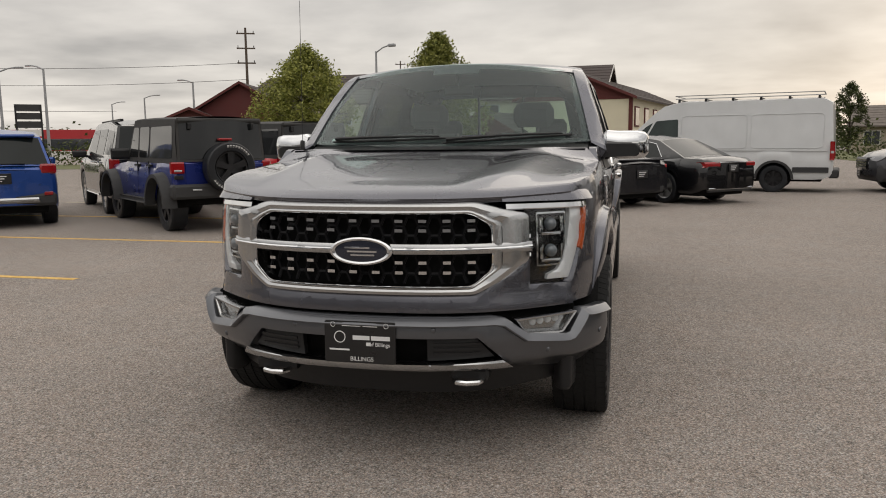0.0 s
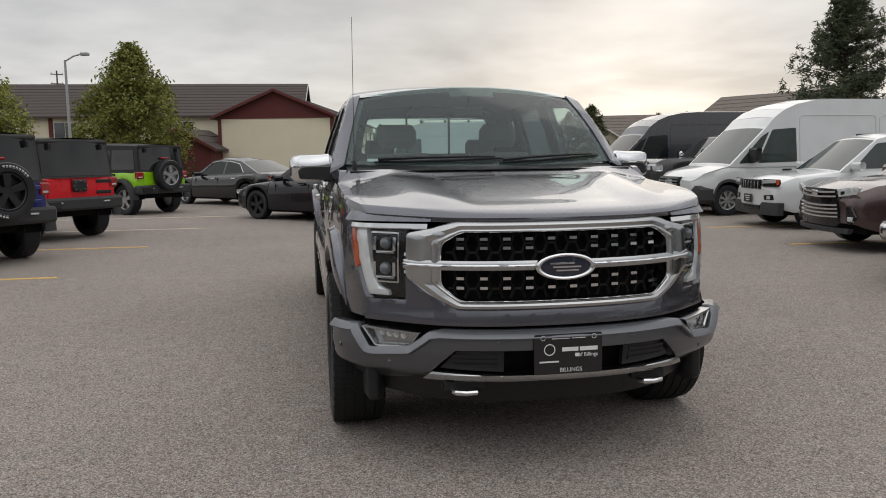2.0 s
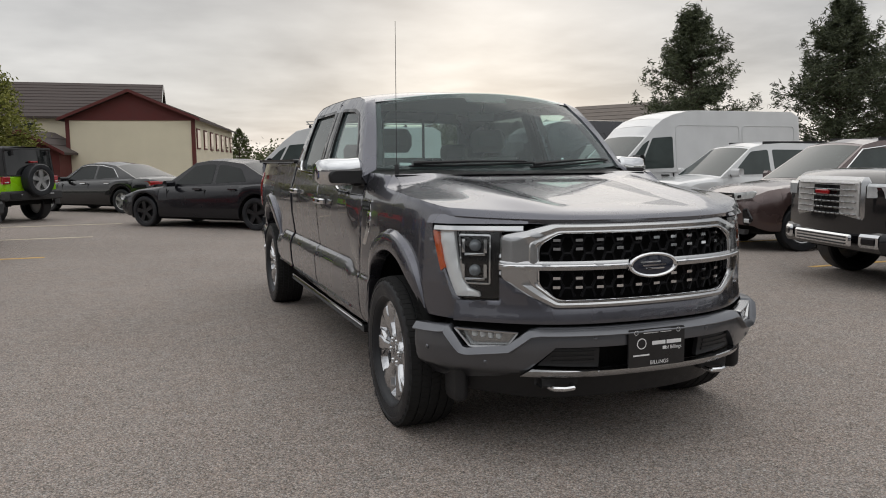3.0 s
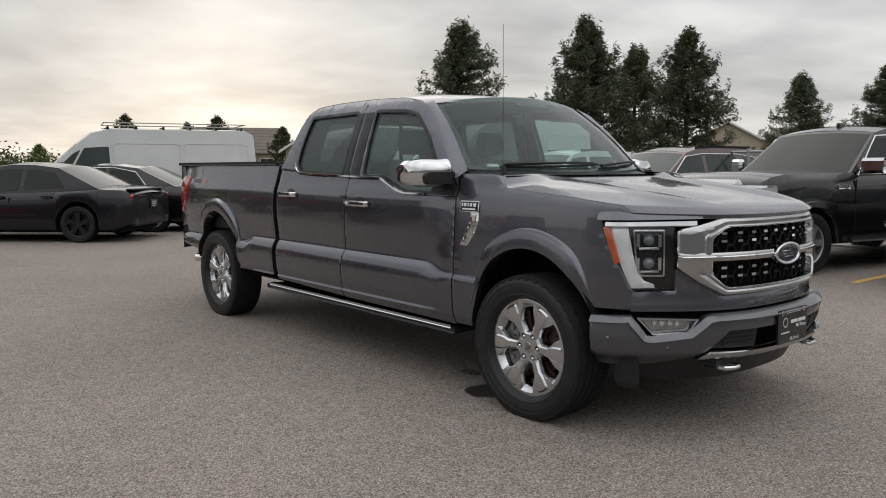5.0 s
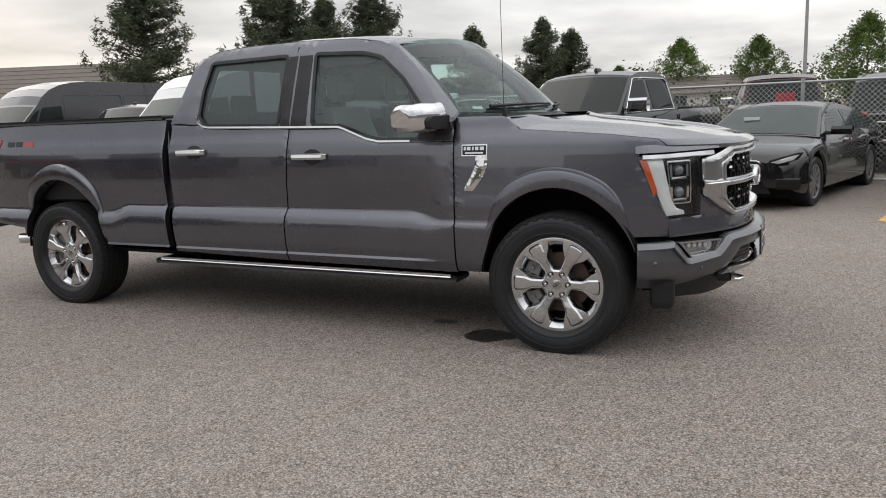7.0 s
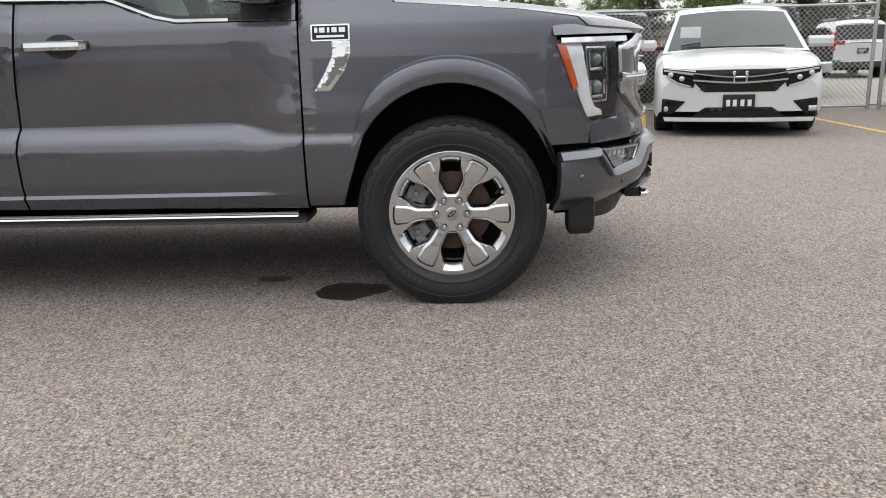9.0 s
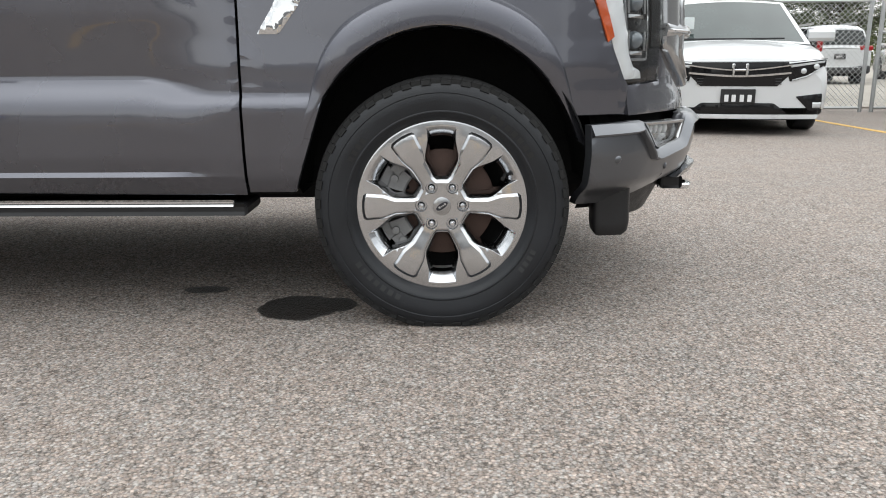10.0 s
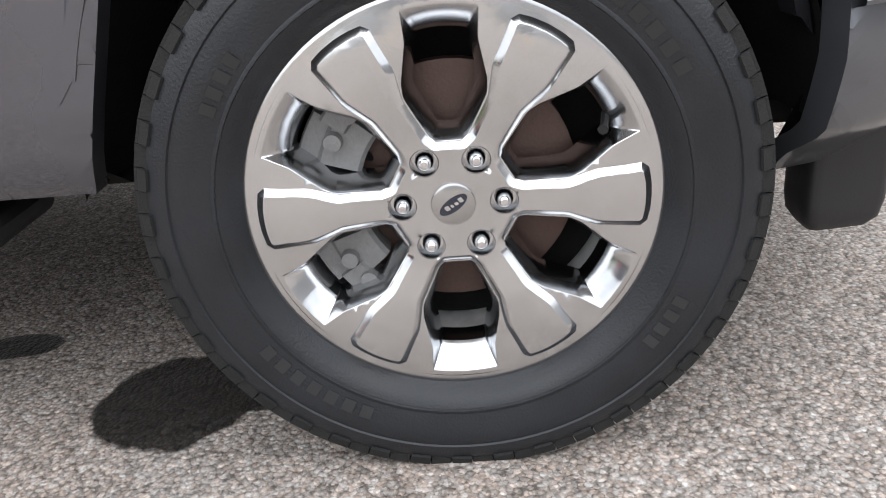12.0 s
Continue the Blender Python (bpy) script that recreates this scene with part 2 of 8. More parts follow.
def loft(bm, loops, closed=True, cap=(False, False)):
    rows = [[bm.verts.new(p) for p in lp] for lp in loops]
    n = len(rows[0])
    for a, b in zip(rows, rows[1:]):
        for i in range(n if closed else n - 1):
            j = (i + 1) % n
            q = [a[i], a[j], b[j], b[i]]
            if len({v.index if v.index >= 0 else id(v) for v in q}) > 2:
                try:
                    bm.faces.new(q)
                except ValueError:
                    pass
    if cap[0]:
        bm.faces.new(rows[0])
    if cap[1]:
        bm.faces.new(rows[-1])
    return rows


def block(bm, x0, x1, y0, y1, z0, z1, bev=0.0, m=None):
    """A box with chamfered edges."""
    b = min(bev, 0.49 * min(abs(x1 - x0), abs(y1 - y0), abs(z1 - z0)))
    if b <= 0:
        loops = [[(x0, y0, z), (x1, y0, z), (x1, y1, z), (x0, y1, z)] for z in (z0, z1)]
    else:
        def ring(i, z):
            return [(x0 + i, y0 + b, z), (x0 + b, y0 + i, z), (x1 - b, y0 + i, z), (x1 - i, y0 + b, z),
                    (x1 - i, y1 - b, z), (x1 - b, y1 - i, z), (x0 + b, y1 - i, z), (x0 + i, y1 - b, z)]
        loops = [ring(b * 0.7, z0), ring(0, z0 + b), ring(0, z1 - b), ring(b * 0.7, z1)]
    if m is not None:
        loops = [[m @ Vector(p) for p in lp] for lp in loops]
    loft(bm, loops, True, (True, True))


def revolve(bm, profile, n=48, m=None, closed=False):
    """Turn (radius, x) pairs round the x axis."""
    loops = []
    for r, x in profile:
        loops.append([(x, r * math.cos(a), r * math.sin(a)) for a in (2 * math.pi * i / n for i in range(n))])
    if m is not None:
        loops = [[m @ Vector(p) for p in lp] for lp in loops]
    loft(bm, loops + ([loops[0]] if closed else []), True)


def tube(bm, pts, r, n=8, cap=True):
    pts = [Vector(p) for p in pts]
    loops = []
    for i, p in enumerate(pts):
        d = (pts[min(i + 1, len(pts) - 1)] - pts[max(i - 1, 0)]).normalized()
        a = d.orthogonal().normalized() if i == 0 else (a - d * a.dot(d)).normalized()
        b = d.cross(a)
        rr = r[i] if isinstance(r, (list, tuple)) else r
        loops.append([p + (a * math.cos(t) + b * math.sin(t)) * rr for t in (2 * math.pi * k / n for k in range(n))])
    loft(bm, loops, True, (cap, cap))


def dense(poly, step):
    out = []
    for (a, b), (c, d) in zip(poly, poly[1:] + poly[:1]):
        k = max(1, int(math.hypot(c - a, d - b) / step))
        out += [(lerp(a, c, i / k), lerp(b, d, i / k)) for i in range(k)]
    return out


def rounded(poly, r, k=4):
    """The polygon with its corners rounded."""
    out = []
    n = len(poly)
    for i in range(n):
        p, a, b = Vector(poly[i]), Vector(poly[i - 1]), Vector(poly[(i + 1) % n])
        u, v = a - p, b - p
        q = min(r, 0.45 * u.length, 0.45 * v.length)
        s, e = p + u.normalized() * q, p + v.normalized() * q
        for j in range(k + 1):
            t = j / k
            w = s * (1 - t) ** 2 + p * 2 * t * (1 - t) + e * t ** 2
            out.append((w.x, w.y))
    return out


def inset(poly, d):
    """The polygon moved inwards by d."""
    n = len(poly)
    area = sum(poly[i - 1][0] * poly[i][1] - poly[i][0] * poly[i - 1][1] for i in range(n))
    sgn = 1 if area > 0 else -1
    out = []
    for i in range(n):
        p, a, b = Vector(poly[i]), Vector(poly[i - 1]), Vector(poly[(i + 1) % n])
        u, v = (p - a), (b - p)
        if u.length < 1e-7 or v.length < 1e-7:
            out.append(poly[i])
            continue
        u.normalize(), v.normalize()
        n1, n2 = Vector((-u.y, u.x)) * sgn, Vector((-v.y, v.x)) * sgn
        k = n1 + n2
        k = k / max(0.35, k.length_squared / 2) if k.length > 1e-6 else n1
        out.append((p.x + k.x * d, p.y + k.y * d))
    return out


def sheet(outer, mp, holes=(), step=0.06, cut_u=0.08, cut_v=0.06, thick=0.02, edge=0.003, bm=None, creases=()):
    """A panel: a polygon with holes in (u, v), cut into a fine grid, laid on the surface mp(u, v, off), its rim turned in."""
    flat = bmesh.new()
    for poly in (outer, *holes):
        vs = [flat.verts.new((a, b, 0)) for a, b in dense(list(poly), step)]
        for i in range(len(vs)):
            flat.edges.new((vs[i - 1], vs[i]))
    bmesh.ops.triangle_fill(flat, edges=flat.edges[:], use_beauty=True)
    us, vs_ = [p[0] for p in outer], [p[1] for p in outer]
    for lo, hi, cut, ax in ((min(us), max(us), cut_u, 0), (min(vs_), max(vs_), cut_v, 1)):
        k = int((hi - lo) / cut)
        for i in range(1, k + 1):
            c = lo + (hi - lo) * i / (k + 1) + 0.00013
            co, no = ((c, 0, 0), (1, 0, 0)) if ax == 0 else ((0, c, 0), (0, 1, 0))
            bmesh.ops.bisect_plane(flat, geom=flat.verts[:] + flat.edges[:] + flat.faces[:], dist=0.0002, plane_co=co, plane_no=no)
    for c in creases:
        bmesh.ops.bisect_plane(flat, geom=flat.verts[:] + flat.edges[:] + flat.faces[:], dist=0.0002, plane_co=(0, c, 0), plane_no=(0, 1, 0))
    bm = bm or bmesh.new()
    rim = {v for e in flat.edges if len(e.link_faces) == 1 for v in e.verts}
    made = {v: bm.verts.new(mp(v.co.x, v.co.y, -edge if v in rim else 0.0)) for v in flat.verts if v.link_faces}
    back = {v: bm.verts.new(mp(v.co.x, v.co.y, -thick)) for v in rim} if thick else {}
    for f in flat.faces:
        try:
            bm.faces.new([made[v] for v in f.verts])
        except ValueError:
            pass
    if thick:
        for e in flat.edges:
            if len(e.link_faces) == 1:
                a, b = e.verts
                bm.faces.new([made[a], made[b], back[b], back[a]])
    flat.free()
    return bm


def ellipse(cx, cy, a, b, n=28, t0=0.0, t1=2 * math.pi):
    return [(cx + a * math.cos(lerp(t0, t1, i / n)), cy + b * math.sin(lerp(t0, t1, i / n))) for i in range(n)]

# ---- ground ----
def asphalt_material():
    mt = bpy.data.materials.new("worn_asphalt")
    mt.use_nodes = True
    nt = mt.node_tree
    N, L = nt.nodes.new, nt.links.new
    b = nt.nodes["Principled BSDF"]
    tc = N("ShaderNodeTexCoord")

    def tex(kind, scale, **kw):
        n = N(kind)
        n.inputs["Scale"].default_value = scale
        for k, v in kw.items():
            n.inputs[k].default_value = v
        L(tc.outputs["Object"], n.inputs["Vector"])
        return n

    def m(op, a, c=None, d=None, clamp=False):
        n = N("ShaderNodeMath")
        n.operation, n.use_clamp = op, clamp
        for i, v in enumerate((a, c, d)):
            if v is None:
                continue
            if isinstance(v, (int, float)):
                n.inputs[i].default_value = v
            else:
                L(v, n.inputs[i])
        return n.outputs[0]
    stones = tex("ShaderNodeTexVoronoi", 118.0)
    stones.feature = "F1"
    chips = tex("ShaderNodeTexVoronoi", 205.0)
    grain = tex("ShaderNodeTexNoise", 260.0, Detail=3)
    mid = tex("ShaderNodeTexNoise", 9.0, Detail=8, Roughness=0.65)
    broad = tex("ShaderNodeTexNoise", 0.45, Detail=5)
    sepc = N("ShaderNodeSeparateColor")
    L(stones.outputs["Color"], sepc.inputs[0])
    sepd = N("ShaderNodeSeparateColor")
    L(chips.outputs["Color"], sepd.inputs[0])
    # single stones differ in tone; the binder between them is dark
    tone = m("ADD", m("MULTIPLY", m("POWER", sepc.outputs[0], 2.2), 0.35), m("MULTIPLY", m("POWER", sepd.outputs[1], 3.0), 0.37))
    gap = m("MULTIPLY", m("SUBTRACT", stones.outputs["Distance"], 0.36), 2.4, clamp=True)
    tone = m("SUBTRACT", tone, m("MULTIPLY", gap, 0.28))
    tone = m("ADD", tone, m("MULTIPLY", m("SUBTRACT", grain.outputs["Fac"], 0.5), 0.35))
    tone = m("ADD", tone, m("MULTIPLY", m("SUBTRACT", mid.outputs["Fac"], 0.5), 0.30))
    tone = m("ADD", tone, m("MULTIPLY", m("SUBTRACT", tex("ShaderNodeTexNoise", 46.0, Detail=2).outputs["Fac"], 0.5), 0.42))
    tone = m("ADD", tone, m("MULTIPLY", m("SUBTRACT", broad.outputs["Fac"], 0.5), 0.22))
    ramp = N("ShaderNodeValToRGB")
    L(m("ADD", tone, 0.275), ramp.inputs[0])
    els = ramp.color_ramp.elements
    els[0].position, els[0].color = 0.0, (0.082, 0.074, 0.067, 1)
    els[1].position, els[1].color = 1.0, (0.60, 0.56, 0.525, 1)
    e = els.new(0.45)
    e.color = (0.305, 0.272, 0.248, 1)
    # wet patches left by the dripping car
    sep = N("ShaderNodeSeparateXYZ")
    L(tc.outputs["Object"], sep.inputs[0])
    wob = tex("ShaderNodeTexNoise", 14.0, Detail=4)
    wet = None
    for cx, cy, rx, ry in ((-0.80, 0.51, 0.118, 0.125), (-0.77, 0.38, 0.07, 0.06), (-0.58, 0.91, 0.040, 0.075)):
        dx = m("DIVIDE", m("SUBTRACT", sep.outputs[0], cx), rx)
        dy = m("DIVIDE", m("SUBTRACT", sep.outputs[1], cy), ry)
        d = m("SQRT", m("ADD", m("MULTIPLY", dx, dx), m("MULTIPLY", dy, dy)))
        w = m("MULTIPLY", m("SUBTRACT", m("ADD", 1.22, m("MULTIPLY", m("SUBTRACT", wob.outputs["Fac"], 0.5), 0.5)), d), 12.0, clamp=True)
        wet = w if wet is None else m("MAXIMUM", wet, w)
    # old drips and darker blotches elsewhere
    blot = tex("ShaderNodeTexNoise", 1.6, Detail=3)
    spots = m("MULTIPLY", m("SUBTRACT", blot.outputs["Fac"], 0.66), 5.0, clamp=True)
    dark = m("SUBTRACT", 1.0, m("ADD", m("MULTIPLY", wet, 0.91), m("MULTIPLY", spots, 0.22)), clamp=True)
    mul = N("ShaderNodeMix")
    mul.data_type, mul.blend_type = "RGBA", "MULTIPLY"
    mul.inputs[0].default_value = 1.0
    # stones lean to grey-green or to pink-brown
    hue = N("ShaderNodeValToRGB")
    L(m("ADD", m("MULTIPLY", sepc.outputs[2], 0.55), m("MULTIPLY", tex("ShaderNodeTexNoise", 2.4, Detail=4).outputs["Fac"], 0.45)), hue.inputs[0])
    hue.color_ramp.elements[0].color, hue.color_ramp.elements[1].color = (0.930, 0.965, 0.985, 1), (1.015, 0.927, 0.87, 1)
    hue.color_ramp.elements[0].position, hue.color_ramp.elements[1].position = 0.25, 0.75
    tinted = N("ShaderNodeMix")
    tinted.data_type, tinted.blend_type = "RGBA", "MULTIPLY"
    tinted.inputs[0].default_value = 1.0
    L(ramp.outputs[0], tinted.inputs[6])
    L(hue.outputs[0], tinted.inputs[7])
    L(tinted.outputs[2], mul.inputs[6])
    L(dark, mul.inputs[7])
    L(mul.outputs[2], b.inputs["Base Color"])
    L(m("SUBTRACT", 0.92, m("MULTIPLY", wet, 0.50)), b.inputs["Roughness"])
    b.inputs["Specular IOR Level"].default_value = 0.25
    bp = N("ShaderNodeBump")
    bp.inputs["Strength"].default_value, bp.inputs["Distance"].default_value = 0.55, 0.006
    L(m("ADD", m("MULTIPLY", stones.outputs["Distance"], -0.9), m("MULTIPLY", grain.outputs["Fac"], 0.5)), bp.inputs["Height"])
    L(bp.outputs[0], b.inputs["Normal"])
    return mt


ASPHALT = asphalt_material()
YELLOW = material("worn_yellow_paint", (0.50, 0.29, 0.05), 0.8, 0, 0, 0.35, 22, 0.4, 150, tint=(0.62, 0.40, 0.12))
PALELINE = material("worn_pale_paint", (0.46, 0.38, 0.22), 0.85, 0, 0, 0.35, 22, 0.4, 150, tint=(0.55, 0.50, 0.40))
GRAVEL = material("pale_gravel", (0.30, 0.275, 0.24), 0.95, 0, 0, 0.35, 3, 0.6, 60)
GRASS = material("dry_grass", (0.060, 0.085, 0.022), 0.9, 0, 0, 0.35, 1.5, 0.5, 40, tint=(0.12, 0.12, 0.045))
CREAM = material("cream_siding", (0.68, 0.62, 0.48), 0.8, 0, 0, 0.06, 0.8, 0.15, 30)
MAROON = material("dark_red_siding", (0.105, 0.022, 0.020), 0.75, 0, 0, 0.15, 1.5, 0.2, 20)
SHINGLE = material("brown_shingles", (0.060, 0.046, 0.042), 0.9, 0, 0, 0.25, 2.0, 0.6, 14)
SHINGLE2 = material("grey_brown_shingles", (0.150, 0.128, 0.112), 0.9, 0, 0, 0.25, 2.0, 0.6, 14)
BEIGE = material("beige_siding", (0.42, 0.36, 0.29), 0.8, 0, 0, 0.08, 0.8, 0.15, 30)
WHITETRIM = material("white_trim", (0.66, 0.65, 0.62), 0.6, 0, 0, 0.06, 3)
PANE = material("house_glass", (0.035, 0.04, 0.045), 0.06, 0, 0, 0.3, 1.0, spec=0.9)
GALV = material("galvanised_steel", (0.42, 0.43, 0.43), 0.45, 0.7, 0, 0.12, 6)
WOODPOLE = material("weathered_pole", (0.085, 0.065, 0.05), 0.9, 0, 0, 0.25, 5, 0.5, 30)
LAMPGREY = material("grey_lamp_post", (0.30, 0.31, 0.32), 0.5, 0.3, 0, 0.1, 4)
REDWALL = material("red_cladding", (0.42, 0.025, 0.030), 0.6, 0, 0, 0.12, 0.5)
SIGNRED = material("red_sign", (0.48, 0.03, 0.045), 0.5, 0, 0, 0.08, 9)
WALLGREY = material("grey_panel_wall", (0.20, 0.20, 0.205), 0.6, 0, 0, 0.10, 0.6, 0.1, 20)
BARK = material("bark", (0.050, 0.036, 0.026), 0.95, 0, 0, 0.3, 9, 0.8, 25)

bm = bmesh.new()
g = 900
xs = sorted({-g, -60, -20, 0, 9.3, 20, 60, g})
loft(bm, [[(x, y, 0.0) for x in xs] for y in (-g, -60, -20, 0, 20, 60, g)], closed=False)
tagged(part("ground", bm, ASPHALT, None, smooth=False), "worn grey asphalt of the car park", "ground", kind="structure")


def flat_area(name, pts, z, mt, label, kind="structure"):
    bm = bmesh.new()
    top = [bm.verts.new((x, y, z)) for x, y in pts]
    low = [bm.verts.new((x, y, z - 0.2)) for x, y in pts]
    bm.faces.new(top)
    for i in range(len(pts)):
        bm.faces.new([top[i - 1], top[i], low[i], low[i - 1]])
    return tagged(part(name, bm, mt, smooth=False), label, name.replace("_", " "), kind=kind)


flat_area("gravel_yard", [(9.25, -60), (60, -60), (60, 7.5), (9.7, 7.5)], 0.03, GRAVEL, "pale gravel yard behind the fence")
flat_area("grass_verge", [(14, 29), (90, 20), (120, 120), (16, 90)], 0.02, GRASS, "grass verge before the houses")
flat_area("grass_verge", [(-60, 36), (6, 38), (8, 48), (-60, 46)], 0.02, GRASS, "grass strip before the motel")


def line(x0, y0, x1, y1, mt, w=0.10):
    d = Vector((x1 - x0, y1 - y0)).normalized()
    n = Vector((-d.y, d.x)) * w / 2
    bm = bmesh.new()
    k = 14
    lo, hi = [], []
    for i in range(k + 1):
        t = i / k
        x, y = lerp(x0, x1, t), lerp(y0, y1, t)
        j = random.uniform(-0.006, 0.006)
        lo.append((x - n.x * (1 + j), y - n.y - j, 0.004))
        hi.append((x + n.x * (1 - j), y + n.y + j, 0.004))
    loft(bm, [[(x, y, 0.0) for x, y, z in lo], lo, hi, [(x, y, 0.0) for x, y, z in hi]], closed=False)
    tagged(part("bay_line", bm, mt, smooth=False), "worn painted parking bay line on asphalt", "line", "bay lines", kind="structure")


for y, xe, mt in ((2.88, -4.56, YELLOW), (5.95, -4.14, YELLOW), (9.22, -3.67, YELLOW), (12.55, -3.17, PALELINE), (15.9, -2.7, PALELINE), (-0.3, -4.9, YELLOW)):
    line(xe, y, xe - 9.5, y + 0.12, mt)
for x0, y0_, x1, y1_ in ((4.70, -1.97, 9.0, -2.85), (4.75, -5.03, 9.2, -5.03), (5.6, 0.92, 9.3, 0.80), (6.0, 3.72, 9.4, 3.7), (6.35, 6.62, 9.8, 6.5), (6.6, 9.55, 10.0, 9.45), (6.9, 12.6, 10, 12.6)):
    line(x0, y0_, x1, y1_, YELLOW)


# ---- trees ----
def leaf_material(name, dark, light):
    mt = bpy.data.materials.new(name)
    mt.use_nodes = True
    nt = mt.node_tree
    N, L = nt.nodes.new, nt.links.new
    b = nt.nodes["Principled BSDF"]
    geo, ramp, info = N("ShaderNodeNewGeometry"), N("ShaderNodeValToRGB"), N("ShaderNodeObjectInfo")
    L(geo.outputs["Random Per Island"], ramp.inputs[0])
    ramp.color_ramp.elements[0].color, ramp.color_ramp.elements[1].color = (*dark, 1), (*light, 1)
    hsv, mr = N("ShaderNodeHueSaturation"), N("ShaderNodeMapRange")
    L(info.outputs["Random"], mr.inputs[0])
    mr.inputs[3].default_value, mr.inputs[4].default_value = 0.82, 1.18
    L(mr.outputs[0], hsv.inputs["Value"])
    L(ramp.outputs[0], hsv.inputs["Color"])
    L(hsv.outputs[0], b.inputs["Base Color"])
    b.inputs["Roughness"].default_value = 0.6
    b.inputs["Specular IOR Level"].default_value = 0.3
    tr, mx = N("ShaderNodeBsdfTranslucent"), N("ShaderNodeMixShader")
    L(hsv.outputs[0], tr.inputs[0])
    mx.inputs[0].default_value = 0.3
    L(b.outputs[0], mx.inputs[1])
    L(tr.outputs[0], mx.inputs[2])
    L(mx.outputs[0], nt.nodes["Material Output"].inputs[0])
    return mt


NEEDLES = leaf_material("pine_needles", (0.036, 0.046, 0.028), (0.130, 0.150, 0.085))
LEAVES = leaf_material("broad_leaves", (0.095, 0.115, 0.020), (0.36, 0.36, 0.10))
HEDGE = leaf_material("hedge_leaves", (0.030, 0.042, 0.012), (0.10, 0.115, 0.04))
LEAVES2 = leaf_material("fresh_leaves", (0.055, 0.095, 0.020), (0.16, 0.22, 0.06))


def mesh_part(name, verts, faces, mt, parent):
    me = bpy.data.meshes.new(name)
    me.from_pydata(verts, [], faces)
    me.materials.append(mt)
    ob = new(name, me)
    ob.parent = parent
    return ob


def leaf_clump(rnd, verts, faces, c, spread, n, size, long=1.0, flat=1.0):
    for _ in range(n):
        p = Vector((rnd.gauss(0, spread), rnd.gauss(0, spread), rnd.gauss(0, spread * flat))) + c
        d = Vector((rnd.uniform(-1, 1), rnd.uniform(-1, 1), rnd.uniform(-0.7, 0.7))).normalized()
        e = d.orthogonal().normalized()
        e = (Matrix.Rotation(rnd.uniform(0, 6.3), 3, d) @ e) * size * rnd.uniform(0.5, 1.1) / long
        d *= size * rnd.uniform(0.7, 1.3) * long
        i = len(verts)
        verts.extend([p - d, p + e * 0.7, p + d, p - e * 0.7])
        faces.append((i, i + 1, i + 2, i + 3))


def pine(seed, height=12.0, spread=3.6, label="tall dark green pine tree"):
    rnd = random.Random(seed)
    root = thing("pine_tree", label, "tree", group="pines behind the car park")
    bm = bmesh.new()
    tube(bm, [(0, 0, -0.1), (0.05, 0, height * 0.4), (-0.05, 0.06, height * 0.75), (0, 0, height * 0.98)], [0.26, 0.19, 0.10, 0.02], 9)
    limbs = bmesh.new()
    verts, faces = [], []
    z = height * 0.12
    while z < height * 0.99:
        f = (z / height)
        reach = 0.90 * spread * (1.0 - f ** 1.8) ** 0.95 * (0.86 + 0.14 * math.sin(z * 3.1))
        for k in range(rnd.choice((5, 6, 6, 7))):
            a = rnd.uniform(0, 6.28)
            rr = reach * rnd.uniform(0.55, 1.12) + 0.15
            tip = Vector((math.cos(a) * rr, math.sin(a) * rr, z + rr * rnd.uniform(0.10, 0.38)))
            tube(limbs, [(0, 0, z), tuple(tip * 0.5 + Vector((0, 0, z * 0.5 - 0.05))), tuple(tip)], [0.05, 0.035, 0.012], 4, False)
            for t in (0.38, 0.58, 0.78, 0.95):
                c = Vector((0, 0, z)).lerp(tip, t) + Vector((rnd.gauss(0, 0.16), rnd.gauss(0, 0.16), rnd.gauss(0, 0.10)))
                leaf_clump(rnd, verts, faces, c, 0.12 + 0.035 * reach, 36, 0.105, 1.6, 0.6)
            # the shoots at the tip turn upwards
            for q in (0.15, 0.35, 0.55):
                leaf_clump(rnd, verts, faces, tip + Vector((rnd.gauss(0, 0.10), rnd.gauss(0, 0.10), q)), 0.09, 9, 0.11, 1.7, 1.6)
        z += rnd.uniform(0.26, 0.44)
    part("trunk", bm, BARK, root)
    part("limb", limbs, BARK, root)["kind"] = "stuff"
    mesh_part("crown", verts, faces, NEEDLES, root)
    return root


def broadleaf(seed, height=5.8, spread=2.7, mt=None, label="rounded green lime tree", dens=1.0, size=0.095, taper=0.55):
    rnd = random.Random(seed)
    root = thing("tree", label, "tree", group="broadleaf trees")
    bm = bmesh.new()
    tube(bm, [(0, 0, -0.1), (0.03, 0.02, height * 0.3), (0, 0, height * 0.7)], [0.14, 0.11, 0.05], 9)
    limbs = bmesh.new()
    verts, faces = [], []
    for k in range(int(260 * dens)):
        f = rnd.uniform(0.16, 1.0)
        prof = math.sin(math.pi * min(1, (f - 0.10) / 0.9) ** taper) ** 0.8
        a = rnd.uniform(0, 6.28)
        rr = spread * prof * rnd.uniform(0.35, 1.03) * (1 + 0.12 * math.sin(3 * a + f * 7))
        c = Vector((math.cos(a) * rr, math.sin(a) * rr, height * f))
        if k % 6 == 0:
            tube(limbs, [(0, 0, max(0.5, c.z - 0.8)), tuple(c * 0.6 + Vector((0, 0, c.z * 0.35))), tuple(c)], [0.04, 0.025, 0.008], 4, False)
        leaf_clump(rnd, verts, faces, c, 0.18 * spread / 2.7, 36 if size > 0.07 else 72, size, 1.15)
    part("trunk", bm, BARK, root)
    part("limb", limbs, BARK, root)["kind"] = "stuff"
    mesh_part("crown", verts, faces, mt or LEAVES, root)
    return root


